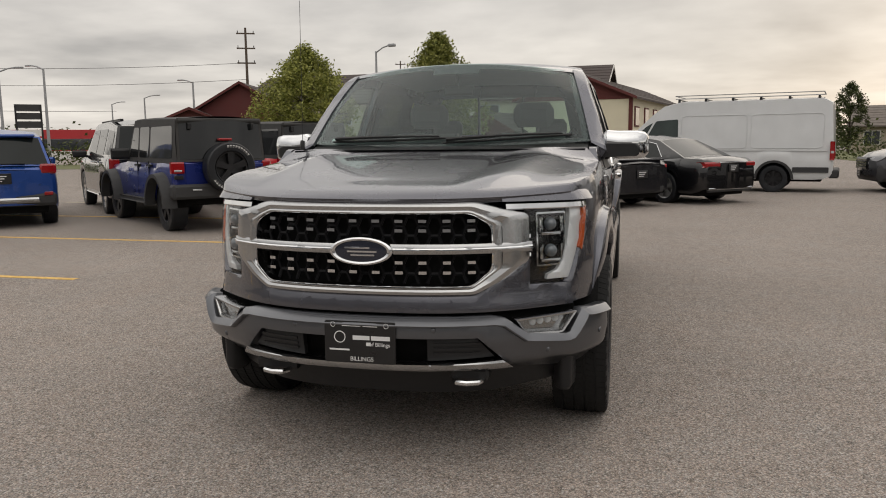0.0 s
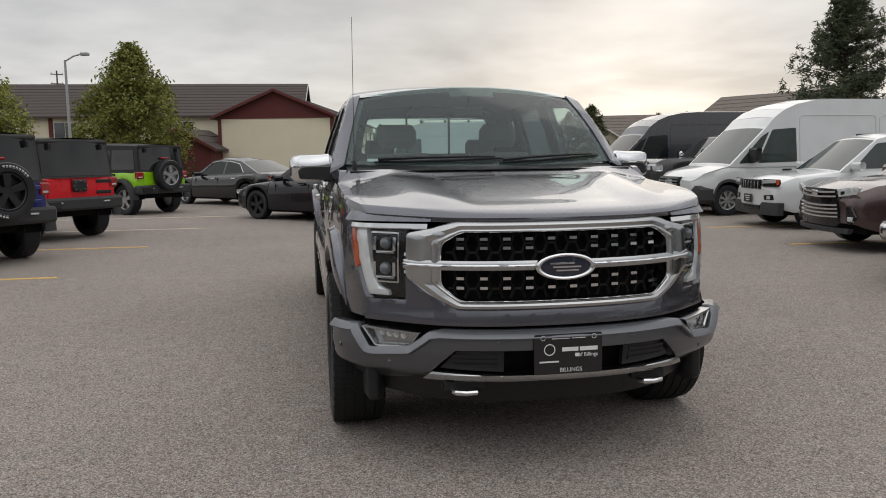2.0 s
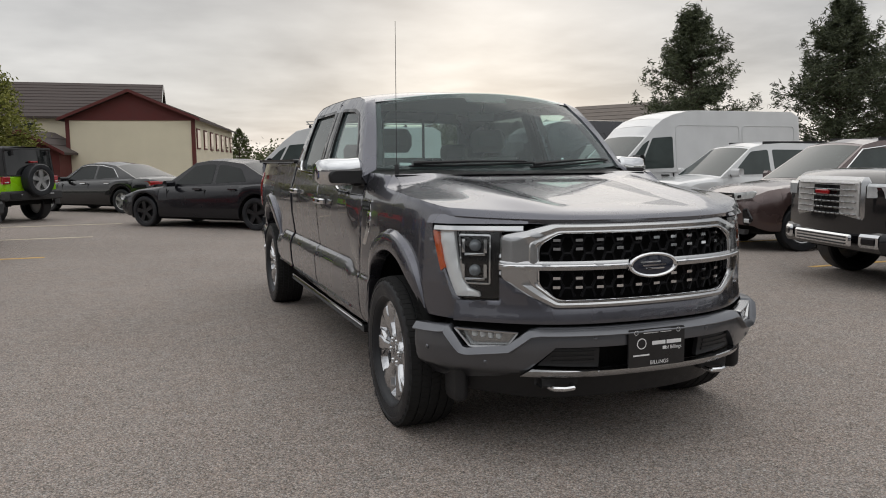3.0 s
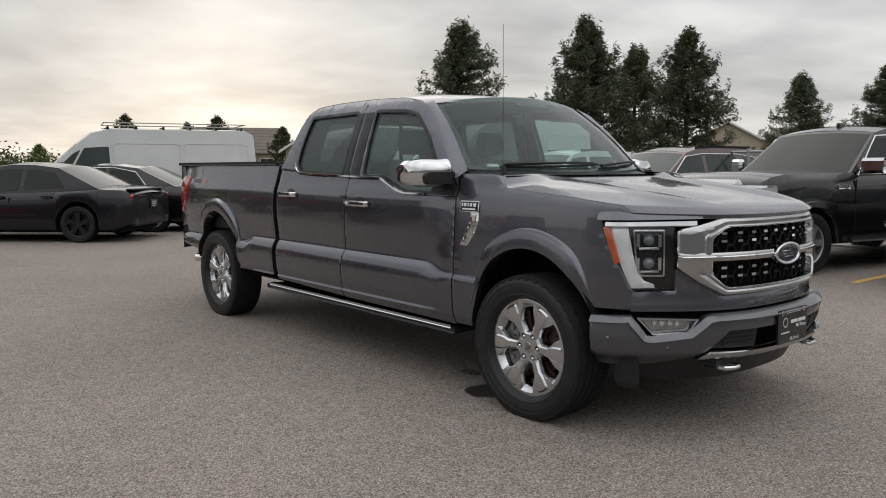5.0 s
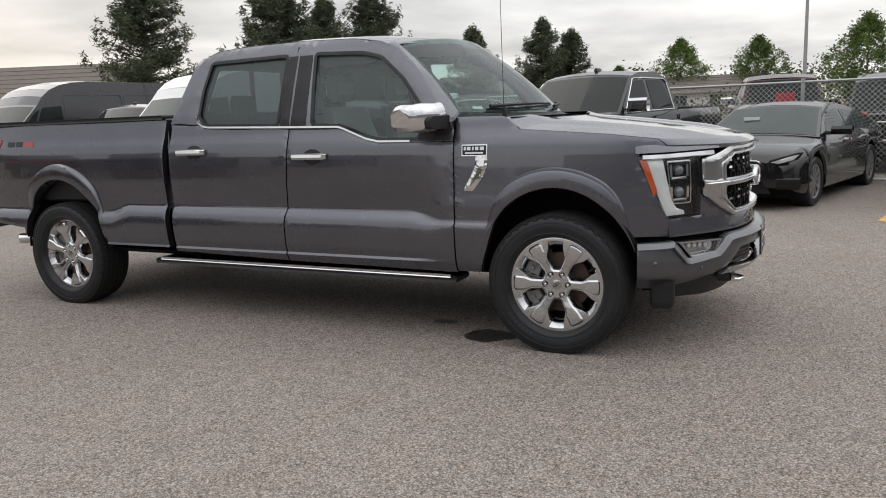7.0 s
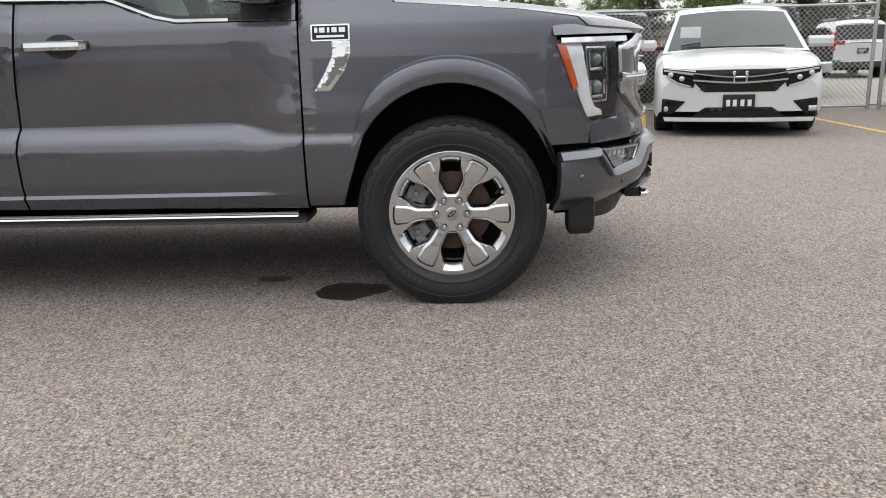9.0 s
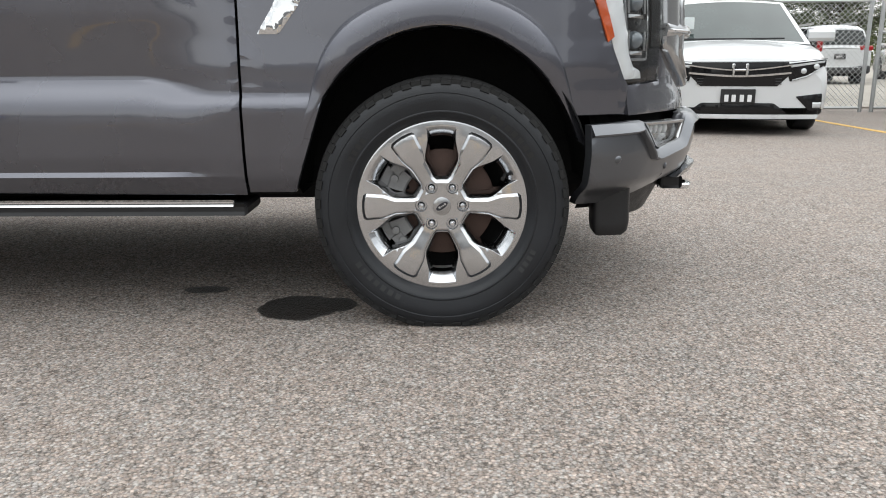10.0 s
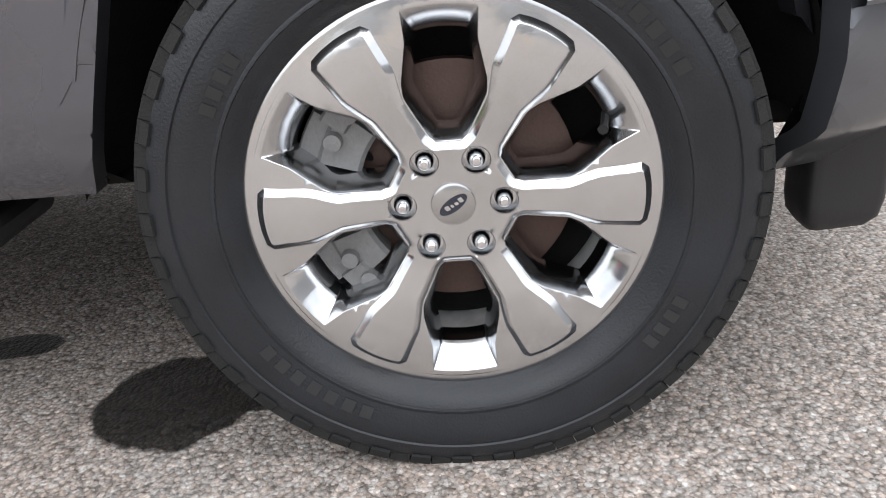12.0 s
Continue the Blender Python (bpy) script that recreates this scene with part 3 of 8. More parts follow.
lime = broadleaf(3, 7.4, 3.5, dens=2.6, size=0.105, taper=0.66)
lime.matrix_basis = pose(-19.7, 44.4, 0)
lime2 = broadleaf(8, 7.8, 3.2, taper=0.56, dens=2.6, size=0.105, label="cone-shaped green lime tree")
lime2.matrix_basis = pose(-10.6, 43.8, 0)
pines = [pine(11, 11.6, 5.4), pine(12, 11.2, 5.0)]


def put(src, x, y, s, turn=0.0, used=set()):
    m = pose(x, y, 0, 0, 0, turn)
    if src.name not in used:
        used.add(src.name)
        src.matrix_basis = m @ Matrix.Scale(s, 4)
        return src
    o = copy_thing(src, m)
    o.scale = (s, s, s)
    return o


for i, (x, y, s) in enumerate(((27.0, 32.3, 0.83), (35.9, 30.2, 0.94), (41.0, 30.1, 0.80), (45.1, 28.6, 0.94), (51.8, 23.6, 0.66), (53.8, 18.6, 0.71), (56.5, 17.1, 0.63), (57.3, 18.2, 0.55), (66, -14.0, 0.72), (64, -20.0, 0.8), (64, -27, 1.0), (70, -36, 1.1))):
    put(pines[i % 2], x, y, s, i * 67)
ash = broadleaf(21, 9.5, 3.6, LEAVES2, "leafy green ash tree behind the yard", 1.6, 0.12, taper=0.95)
for i, (x, y, s) in enumerate(((47.0, -3.4, 0.62), (54.5, -9.5, 0.62), (70, 16.5, 0.52), (66, 10.2, 0.70), (66, 3.9, 0.68), (50.0, -15.0, 0.60), (13.5, 76, 0.36), (27, 64, 0.26))):
    put(ash, x, y, s, i * 53)
slim = broadleaf(31, 6.2, 1.7, HEDGE, "slender green garden tree among the houses", 0.8, 0.09, taper=1.0)
for i, (x, y, s) in enumerate(((20.4, 73.0, 1.0), (26.6, 73.5, 0.92), (31.0, 62.0, 0.8), (24.0, 60.5, 0.9), (8.0, 84.0, 0.8))):
    put(slim, x, y, s, i * 53)

# far woods on the horizon
rnd = random.Random(5)
verts, faces = [], []
for k in range(900):
    a = rnd.uniform(0, 6.283)
    R = rnd.uniform(105, 150)
    h = rnd.uniform(1.5, 3.8) + (2.6 if 0.8 < math.cos(a - 1.75) else 0)
    c0 = Vector((math.sin(a) * R, math.cos(a) * R, 0))
    for q in range(9):
        leaf_clump(rnd, verts, faces, c0 + Vector((rnd.gauss(0, 1.6), rnd.gauss(0, 1.6), h * rnd.uniform(0.15, 1.0))), 0.7, 16, 0.26)
tagged(mesh_part("far_woods", verts, faces, HEDGE, None), "line of far trees and bushes", "woods", kind="stuff")
verts, faces = [], []
for k in range(230):
    x, y = (rnd.uniform(-62, -8), rnd.uniform(44, 46)) if k < 70 else ((rnd.uniform(46, 60), rnd.uniform(-40, 22)) if k < 190 else (rnd.uniform(14, 34), rnd.uniform(52, 56)))
    h = rnd.uniform(0.8, 1.6) if k < 70 or k >= 190 else rnd.uniform(0.9, 2.4)
    for q in range(7):
        leaf_clump(rnd, verts, faces, Vector((x + rnd.gauss(0, 0.8), y + rnd.gauss(0, 0.8), h * rnd.uniform(0.1, 1.0))), 0.4, 16, 0.13)
tagged(mesh_part("hedges", verts, faces, HEDGE, None), "rough green hedges and bushes", "hedge", kind="stuff")


# unseen plain walls behind the walk, added to darken reflections in paint and glass
bm = bmesh.new()
block(bm, -34, 26, -27.0, -26.6, -0.1, 6.2, 0.05)
west = bmesh.new()
block(west, -52.4, -52.0, -40, 12, -0.1, 6.0, 0.05)
tagged(part("wall_west", west, WALLGREY, smooth=False), "unseen plain grey wall added in the west to darken reflections", "wall", kind="structure")
tagged(part("wall_south", bm, WALLGREY, smooth=False), "unseen plain grey wall added in the south to darken reflections", "wall", kind="structure")


# ---- buildings ----
def building(name, label, at, turn, w, d, eave, ridge, wall_mt, gable_mt, roof_mt, windows=(), side_windows=0, along=False, trim=WHITETRIM, over=0.45, category="house"):
    """Gabled house: front at local y = 0, gable to the front unless along. Windows: (x, z, width, height) on the front."""
    root = thing(name, label, category, (at[0], at[1], 0), turn)
    h = w / 2
    bm = bmesh.new()
    block(bm, -h, h, 0, d, -0.1, eave)
    part("wall", bm, wall_mt, root, smooth=False)
    bm = bmesh.new()
    if not along:
        loft(bm, [[(-h, y, eave), (h, y, eave), (0, y, ridge)] for y in (0.0, d)], True, (True, True))
    else:
        loft(bm, [[(x, 0, eave), (x, d, eave), (x, d / 2, ridge)] for x in (-h, h)], True, (True, True))
    part("gable", bm, gable_mt, root, smooth=False)
    half = h if not along else d / 2
    sl = (ridge - eave) / half
    th = 0.14
    for s in (-1, 1):
        bm = bmesh.new()
        ox, oz = half + over, eave - sl * over
        prof = [(0, ridge + 0.03), (s * ox, oz + 0.03), (s * ox, oz + 0.03 + th), (0, ridge + 0.03 + th)]
        if not along:
            loft(bm, [[(x, y, z) for x, z in prof] for y in (-over, d + over)], True, (True, True))
        else:
            loft(bm, [[(x, d / 2 + y, z) for y, z in prof] for x in (-h - over, h + over)], True, (True, True))
        rf = part("roof", bm, roof_mt, root, smooth=False)
        # courses of shingles
        n = int(half / 0.55)
        for i in range(1, n):
            f = i / n
            bm = bmesh.new()
            x, z = s * ox * f, lerp(ridge, oz, f) + 0.03 + th
            if not along:
                block(bm, x - 0.03, x + 0.03, -over, d + over, z - 0.01, z + 0.018)
            else:
                block(bm, -h - over, h + over, d / 2 + x - 0.03, d / 2 + x + 0.03, z - 0.01, z + 0.018)
            part("shingle_course", bm, roof_mt, rf, smooth=False)
        bm = bmesh.new()
        if not along:
            loft(bm, [[(x, y, z + dz) for x, z, dz in ((0, ridge, 0.0), (s * ox, oz, 0.0), (s * ox, oz, 0.20), (0, ridge, 0.20))] for y in (-over - 0.03, -over)], True, (True, True))
        else:
            e = 1
            loft(bm, [[(x, d / 2 + q, z) for q, z in ((0, ridge), (s * ox, oz), (s * ox, oz + 0.20), (0, ridge + 0.20))] for x in (h + over, h + over + 0.03)], True, (True, True))
        part("barge_board", bm, trim, root, smooth=False)
    for x, z, ww, hh in windows:
        win = bmesh.new()
        block(win, x - ww / 2 - 0.07, x + ww / 2 + 0.07, -0.07, 0.05, z - hh / 2 - 0.07, z + hh / 2 + 0.07, 0.01)
        o = part("window", win, trim, root)
        win = bmesh.new()
        block(win, x - ww / 2, x - 0.02, -0.085, 0.0, z - hh / 2, z + hh / 2)
        block(win, x + 0.02, x + ww / 2, -0.085, 0.0, z - hh / 2, z + hh / 2)
        part("pane", win, PANE, o, smooth=False)
    for i in range(side_windows):
        y = d * (i + 0.5) / side_windows
        for s in (-1, 1):
            win = bmesh.new()
            block(win, s * (h - 0.02), s * (h + 0.07), y - 0.75, y + 0.75, eave - 2.0, eave - 0.6, 0.01)
            o = part("window", win, trim, root)
            win = bmesh.new()
            block(win, s * (h + 0.05), s * (h + 0.085), y - 0.62, y + 0.62, eave - 1.9, eave - 0.7)
            part("pane", win, PANE, o, smooth=False)
    return root


motel = building("motel_wing", "cream motel wing with dark red gable and brown roof", (-2.7, 51.6), -12, 8.0, 24, 4.35, 6.05, CREAM, MAROON, SHINGLE, side_windows=7, trim=MAROON, category="building")
for x in (-3.95, 3.95):
    bm = bmesh.new()
    block(bm, x - 0.12, x + 0.12, -0.06, 0.2, 0, 4.35)
    part("corner_board", bm, MAROON, motel, smooth=False)
bm = bmesh.new()
block(bm, -4.0, 4.0, -0.05, 0.1, 4.22, 4.40)
part("gable_board", bm, MAROON, motel, smooth=False)
long_wing = building("motel_main", "two-storey cream motel with long brown shingle roof", (-16.6, 57.2), -4, 31, 13, 4.7, 7.45, CREAM, CREAM, SHINGLE, windows=[(x, z, 1.5, 1.25) for x in np.arange(-14, 15, 4.2) for z in (3.6, 1.5)], along=True, category="building")
for x in np.arange(-15, 15, 4.2):
    bm = bmesh.new()
    block(bm, x - 0.14, x + 0.14, -0.10, 0.1, 0, 4.65)
    part("wall_post", bm, MAROON, long_wing, smooth=False)
building("motel_porch", "small dark red porch beside the motel wing", (-9.0, 50.5), -12, 4.2, 6, 2.2, 3.4, MAROON, MAROON, SHINGLE, trim=MAROON, category="building")
building("motel_annex", "dark red gabled annex with brown roof", (-29.6, 46.5), 22, 6.6, 10, 2.5, 3.9, MAROON, MAROON, SHINGLE, trim=MAROON, category="building")
building("motel_annex", "dark red tall gable of the motel", (-27.4, 50.0), 14, 7.6, 8, 3.7, 5.9, MAROON, MAROON, SHINGLE, trim=MAROON, category="building")
for i, (x, y, t, w, e, r, al) in enumerate(((25.5, 78, -18, 7, 2.6, 4.5, True), (30.0, 74, -22, 6, 2.7, 4.6, False), (33, 74, -22, 9, 3.0, 5.6, True), (30.4, 46.6, -65, 10.0, 3.3, 5.7, True), (26.8, 48.6, -38, 5.0, 2.7, 4.3, False), (74, 42, -62, 10, 3.2, 6.0, False), (83, 36, -66, 10, 3.2, 5.6, True))):
    building("house", "beige suburban house with grey-brown shingle roof" if i % 2 == 0 else "pale beige gabled house with white trim", (x, y), t, w, 9, e, r, BEIGE, BEIGE, SHINGLE2, windows=[(-w / 4, e * 0.55, 1.3, 1.2), (w / 4, e * 0.55, 1.3, 1.2)], side_windows=2, along=al)
building("long_shed", "long low pale building with grey roof", (62, 8.6), -84, 11, 7, 2.2, 3.5, WHITETRIM, WHITETRIM, SHINGLE2, windows=[(x, 1.5, 1.2, 1.0) for x in (-4, -1, 2)], along=True, category="building")
building("long_shed", "low pale building far behind the yard", (64, -16.0), -96, 12, 7, 2.0, 3.0, WHITETRIM, WHITETRIM, SHINGLE2, windows=[(x, 1.5, 1.2, 1.0) for x in (-6, -2, 2, 6)], along=True, category="building")
# red restaurant far off
root = thing("restaurant", "low bright red restaurant building far across the street", "building", (-60, 68, 0), 40)
for name, mt, bx in (("wall", REDWALL, (-9, 9, 0, 10, 0, 3.2)), ("canopy", REDWALL, (-12, -5, -4, 2, 2.4, 3.6)), ("base_band", WHITETRIM, (-9.05, 9.05, -0.06, 0.0, 0, 0.9)), ("window", PANE, (-7, 7, -0.08, 0.0, 1.0, 2.2))):
    bm = bmesh.new()
    block(bm, *bx, 0.05)
    part(name, bm, mt, root)
# roadside sign stand
root = thing("sign_stand", "dark steel sign stand with stacked pale boards", "sign", (-31.0, 32.5, 0), 42)
for x in (-0.62, 0.62):
    bm = bmesh.new()
    block(bm, x - 0.05, x + 0.05, -0.05, 0.05, 0, 3.7, 0.01)
    part("post", bm, BLACK, root)
for i in range(5):
    bm = bmesh.new()
    block(bm, -0.58, 0.58, -0.03, 0.03, 1.5 + i * 0.46, 1.86 + i * 0.46, 0.01)
    part("board", bm, WHITETRIM if i < 2 else CLADDING, root)


# ---- poles, lamps, wires ----
def street_lamp(x, y, h, turn, arm=2.2, label="grey street lamp with a single arm"):
    root = thing("street_lamp", label, "street lamp", (x, y, 0), turn, "street lamps")
    bm = bmesh.new()
    tube(bm, [(0, 0, 0), (0, 0, h * 0.96)], [0.17, 0.10] if h > 8 else [0.09, 0.05], 10)
    part("post", bm, LAMPGREY, root)
    bm = bmesh.new()
    tube(bm, [(0, 0, h * 0.95), (arm * 0.4, 0, h * 0.985), (arm * 0.8, 0, h)], 0.07 if h > 8 else 0.035, 6)
    part("arm", bm, LAMPGREY, root)
    bm = bmesh.new()
    block(bm, arm * 0.75, arm * 1.1, -0.13, 0.13, h - 0.09, h + 0.05, 0.04)
    part("lamp_head", bm, LAMPGREY, root)


street_lamp(-11.6, 34.6, 6.3, -20, 1.1, "grey car park lamp post with short arm")
for x, y, h, turn in ((-58.2, 60, 9, 15), (-55.2, 62.5, 9.4, 170), (-87, 116, 9, 10), (-71, 102, 9, 15), (-48.5, 78.5, 9, 165)):
    street_lamp(x, y, h, turn)


def power_pole(x, y, h, turn, arms=3, label="wooden power pole with cross arms"):
    root = thing("power_pole", label, "pole", (x, y, 0), turn, "power poles")
    bm = bmesh.new()
    tube(bm, [(0, 0, 0), (0, 0, h)], [0.20, 0.12], 9)
    part("post", bm, WOODPOLE, root)
    for i in range(arms):
        bm = bmesh.new()
        block(bm, -1.0, 1.0, -0.06, 0.06, h - 0.7 - i * 1.6, h - 0.55 - i * 1.6, 0.01)
        a = part("cross_arm", bm, WOODPOLE, root)
        for q in (-0.85, 0.85):
            bm = bmesh.new()
            tube(bm, [(q, 0, h - 0.55 - i * 1.6), (q, 0, h - 0.32 - i * 1.6)], 0.05, 6)
            part("insulator", bm, CLADDING, a)


power_pole(-40.5, 76.5, 14.2, 25)
power_pole(-42.0, 142, 17.0, 20, 2)
street_lamp(30.5, -0.5, 7.95, 250, 1.6, "tall slim lamp post behind the fence")
for k, (p, q, sag) in enumerate((((-95, 60, 11.5), (-40.5, 76.5, 10.4), 1.0), ((-95, 60, 9.6), (-40.5, 76.5, 8.6), 1.0), ((-75, 40, 5.6), (-60, 80, 5.6), 0.4))):
    bm = bmesh.new()
    tube(bm, [(lerp(p[0], q[0], t), lerp(p[1], q[1], t), lerp(p[2], q[2], t) - sag * 4 * t * (1 - t)) for t in np.linspace(0, 1, 15)], 0.03, 4)
    tagged(part("overhead_wire", bm, CLADDING), "dark overhead wire between poles", "wire", "overhead wires")

# ---- chain-link fence ----
FX0, FY0, FX1, FY1 = 9.75, 7.2, 8.85, -6.45
fence = thing("chain_link_fence", "galvanised chain-link fence with steel posts", "fence", (0, 0, 0))


def fence_run(fence, ax, ay, bx, by, H, posts):
    d = Vector((bx - ax, by - ay, 0))
    Ln = d.length
    u = d / Ln
    for i in range(posts + 1):
        t = i / posts
        bm = bmesh.new()
        tube(bm, [(lerp(ax, bx, t), lerp(ay, by, t), 0), (lerp(ax, bx, t), lerp(ay, by, t), H + 0.06)], 0.032, 8)
        part("post", bm, GALV, fence)
    for z in (H, 0.06):
        bm = bmesh.new()
        tube(bm, [(ax, ay, z), (bx, by, z)], 0.022, 7)
        part("rail", bm, GALV, fence)
    verts, faces = [], []
    n = Vector((-u.y, u.x, 0))
    k, r = int(Ln / 0.085), 0.0032
    for i in range(-int(H / 0.085), k):
        for sg in (1, -1):
            s0, s1 = i * 0.085, i * 0.085 + H - 0.06
            z0, z1 = 0.06, H
            if s0 < 0:
                z0, s0 = 0.06 - s0, 0
            if s1 > Ln:
                z1, s1 = H - (s1 - Ln), Ln
            if z1 <= z0:
                continue
            if sg < 0:
                s0, s1 = Ln - s0, Ln - s1
            p, q = Vector((ax, ay, z0)) + u * s0 + n * 0.004 * sg, Vector((ax, ay, z1)) + u * s1 + n * 0.004 * sg
            dd = (q - p).normalized()
            e = dd.cross(n).normalized() * r
            w = n * r
            b = len(verts)
            verts.extend([p + e, p + w, p - e, p - w, q + e, q + w, q - e, q - w])
            faces.extend([(b, b + 1, b + 5, b + 4), (b + 1, b + 2, b + 6, b + 5), (b + 2, b + 3, b + 7, b + 6), (b + 3, b, b + 4, b + 7)])
    ob = mesh_part("wire_mesh", verts, faces, GALV, fence)
    ob["kind"] = "stuff"


fence_run(fence, FX0, FY0, FX1, FY1, 1.66, 5)
gate = thing("fence_gate", "galvanised chain-link gate standing next to the fence", "gate", (0, 0, 0))
fence_run(gate, 8.83, -6.62, 8.60, -10.4, 1.80, 1)
bm = bmesh.new()
tube(bm, [(8.83, -6.62, 1.2), (8.60, -10.4, 1.2)], 0.022, 7)
part("rail", bm, GALV, gate)
fence2 = thing("chain_link_fence", "galvanised chain-link fence beyond the gate", "fence", (0, 0, 0))
fence_run(fence2, 8.56, -10.6, 8.2, -26.0, 1.85, 6)
sign = thing("warning_sign", "small red and white warning sign on the fence", "sign", (8.80, -7.15, 1.42), 93)
bm = bmesh.new()
block(bm, -0.16, 0.16, -0.012, 0.0, -0.2, 0.2, 0.004)
part("board", bm, SIGNRED, sign)
for z in (0.10, 0.03, -0.05, -0.12):
    bm = bmesh.new()
    block(bm, -0.11, 0.11, -0.016, -0.012, z - 0.016, z + 0.016)
    part("print_bar", bm, DECAL, sign, smooth=False)
sign2 = thing("warning_sign", "small red warning sign behind the fence", "sign", (9.30, -0.72, 1.32), 93)
bm = bmesh.new()
block(bm, -0.15, 0.15, -0.012, 0.0, -0.18, 0.18, 0.004)
part("board", bm, SIGNRED, sign2)
for z in (0.08, 0.0, -0.08):
    bm = bmesh.new()
    block(bm, -0.10, 0.10, -0.016, -0.012, z - 0.016, z + 0.016)
    part("print_bar", bm, DECAL, sign2, smooth=False)

# ---- the pickup truck ----
truck = thing("pickup_truck", "dark grey metallic crew-cab pickup truck with chrome grille and polished wheels", "pickup truck")
HUB = 0.398
REAR_AXLE = 4.055
_plan = spline([(-0.72, 0.78), (-0.60, 0.872), (-0.53, 0.908), (-0.46, 0.936), (-0.38, 0.962), (-0.2, 0.985), (0, 0.995), (0.5, 1.003), (2.9, 1.004), (4.2, 1.004), (4.6, 0.996), (4.9, 0.975), (5.08, 0.945)])
_band = curve([(0.62, 0.745), (0.72, 0.752), (0.80, 0.772), (0.87, 0.792), (0.93, 0.80), (3.34, 0.80), (3.50, 0.745)])


_fender = curve([(0.36, -0.075), (0.44, -0.038), (0.475, -0.022), (0.50, -0.012), (0.56, -0.004), (0.70, 0.003), (0.72, 0.002), (0.735, -0.003), (0.745, -0.009), (0.757, -0.012), (0.80, -0.0125), (0.92, -0.010), (1.0, -0.006), (1.08, -0.002), (1.15, 0.0), (1.20, -0.002), (1.245, -0.011), (1.30, -0.029), (1.40, -0.052), (1.46, -0.062)])


def body_w(y, z):
    """Half width of the body side."""
    zt = _band(y) if y > 0.6 and y < 3.5 else 0.745
    prof = curve([(0.36, -0.075), (0.44, -0.035), (0.475, -0.016), (0.50, -0.002), (0.515, -0.010), (0.56, 0.000), (zt - 0.13, 0.006), (zt - 0.095, 0.005), (zt - 0.070, 0.001),
                  (zt - 0.050, -0.005), (zt - 0.034, -0.012), (zt - 0.020, -0.020), (zt - 0.009, -0.028), (zt, -0.036), (zt + 0.012, -0.038), (0.92, -0.024), (1.0, -0.013), (1.08, -0.005), (1.15, -0.001),
                  (1.20, -0.003), (1.245, -0.012), (1.30, -0.030), (1.40, -0.053), (1.46, -0.062)])
    # the front fender is flatter: a small step at the crease, then leaning in
    k = smooth01((0.95 - y) / 0.32)
    w = prof(z)
    if k > 0:
        # the step dies out towards the lamp
        w = lerp(w, lerp(_fender(z), _fender(max(z, 0.757)), smooth01((-0.12 - y) / 0.30)), k)
    lean = 0.045 * (1 - k) * max(0.0, min(z, 1.26) - 0.98) + 0.095 * k * max(0.0, min(z, 1.26) - 0.84)
    return _plan(y) + w - lean


def arch(cy, b, z0, n=26):
    """Opening of a wheel arch, from its rear foot to its front foot."""
    a0 = math.asin((z0 - 0.40) / b)
    return [(cy + 0.475 * math.cos(t), 0.40 + b * math.sin(t)) for t in (lerp(a0, math.pi - a0, i / n) for i in range(n + 1))]


def cab_w(y, z):
    g = curve([(1.30, 0.974), (1.40, 0.951), (1.60, 0.888), (1.75, 0.832), (1.81, 0.811), (1.87, 0.775), (1.91, 0.735)])
    return body_w(y, z) if z < 1.30 else g(z)


def side(s):
    return lambda y, z, off: (s * (body_w(y, z) + off), y, z)


def upper(s):
    return lambda y, z, off: (s * (cab_w(y, z) + off), y, z)


def ring_of(poly, k=6):
    """The closed outline, each side cut in k."""
    return [(lerp(a_[0], b_[0], j / k), lerp(a_[1], b_[1], j / k)) for a_, b_ in zip(poly, poly[1:] + poly[:1]) for j in range(k)]


# plan of the nose, by its length from the middle
_nose = [(0, -0.958), (0.1, -0.956), (0.2, -0.949), (0.3, -0.935), (0.4, -0.911), (0.5, -0.873), (0.56, -0.842), (0.65, -0.782), (0.72, -0.727), (0.80, -0.660), (0.86, -0.602), (0.90, -0.540), (0.925, -0.475), (0.945, -0.40)]
_arc = [0.0]
for _a, _b in zip(_nose, _nose[1:]):
    _arc.append(_arc[-1] + math.hypot(_b[0] - _a[0], _b[1] - _a[1]))
_nx, _ny = spline(list(zip(_arc, [p[0] for p in _nose]))), spline(list(zip(_arc, [p[1] for p in _nose])))
at_x, at_y = curve(list(zip([p[0] for p in _nose], _arc))), curve(list(zip([p[1] for p in _nose], _arc)))
_rake = curve([(0.30, -0.05), (0.42, 0.01), (0.47, 0.040), (0.56, 0.052), (0.66, 0.048), (0.675, 0.012), (0.72, 0.004), (0.80, 0.0), (0.95, 0.0), (1.08, -0.010), (1.16, -0.035)])


def nose(s, z, off):
    """A point of the nose, off metres in front of its skin."""
    k, a = (1 if s >= 0 else -1), abs(s)
    e = 0.03
    p, q = Vector((_nx(a - e) if a > e else -_nx(e - a), _ny(abs(a - e)))), Vector((_nx(a + e), _ny(a + e)))
    t = (q - p).normalized()
    n = Vector((-t.y, t.x)) * -1
    o = off + _rake(z)
    return (k * (_nx(a) + n.x * o), _ny(a) + n.y * o, z)


def N_(pts):
    """(x, z) points of the nose as (length, z)."""
    return [(math.copysign(at_x(abs(x)), x), z) for x, z in pts]


HOODCUT = [(0.33, 1.362), (0.30, 1.355), (0.22, 1.287), (-0.30, 1.245), (-0.54, 1.212), (-0.605, 1.160)]
_cut = curve([(y, z) for y, z in reversed(HOODCUT)])
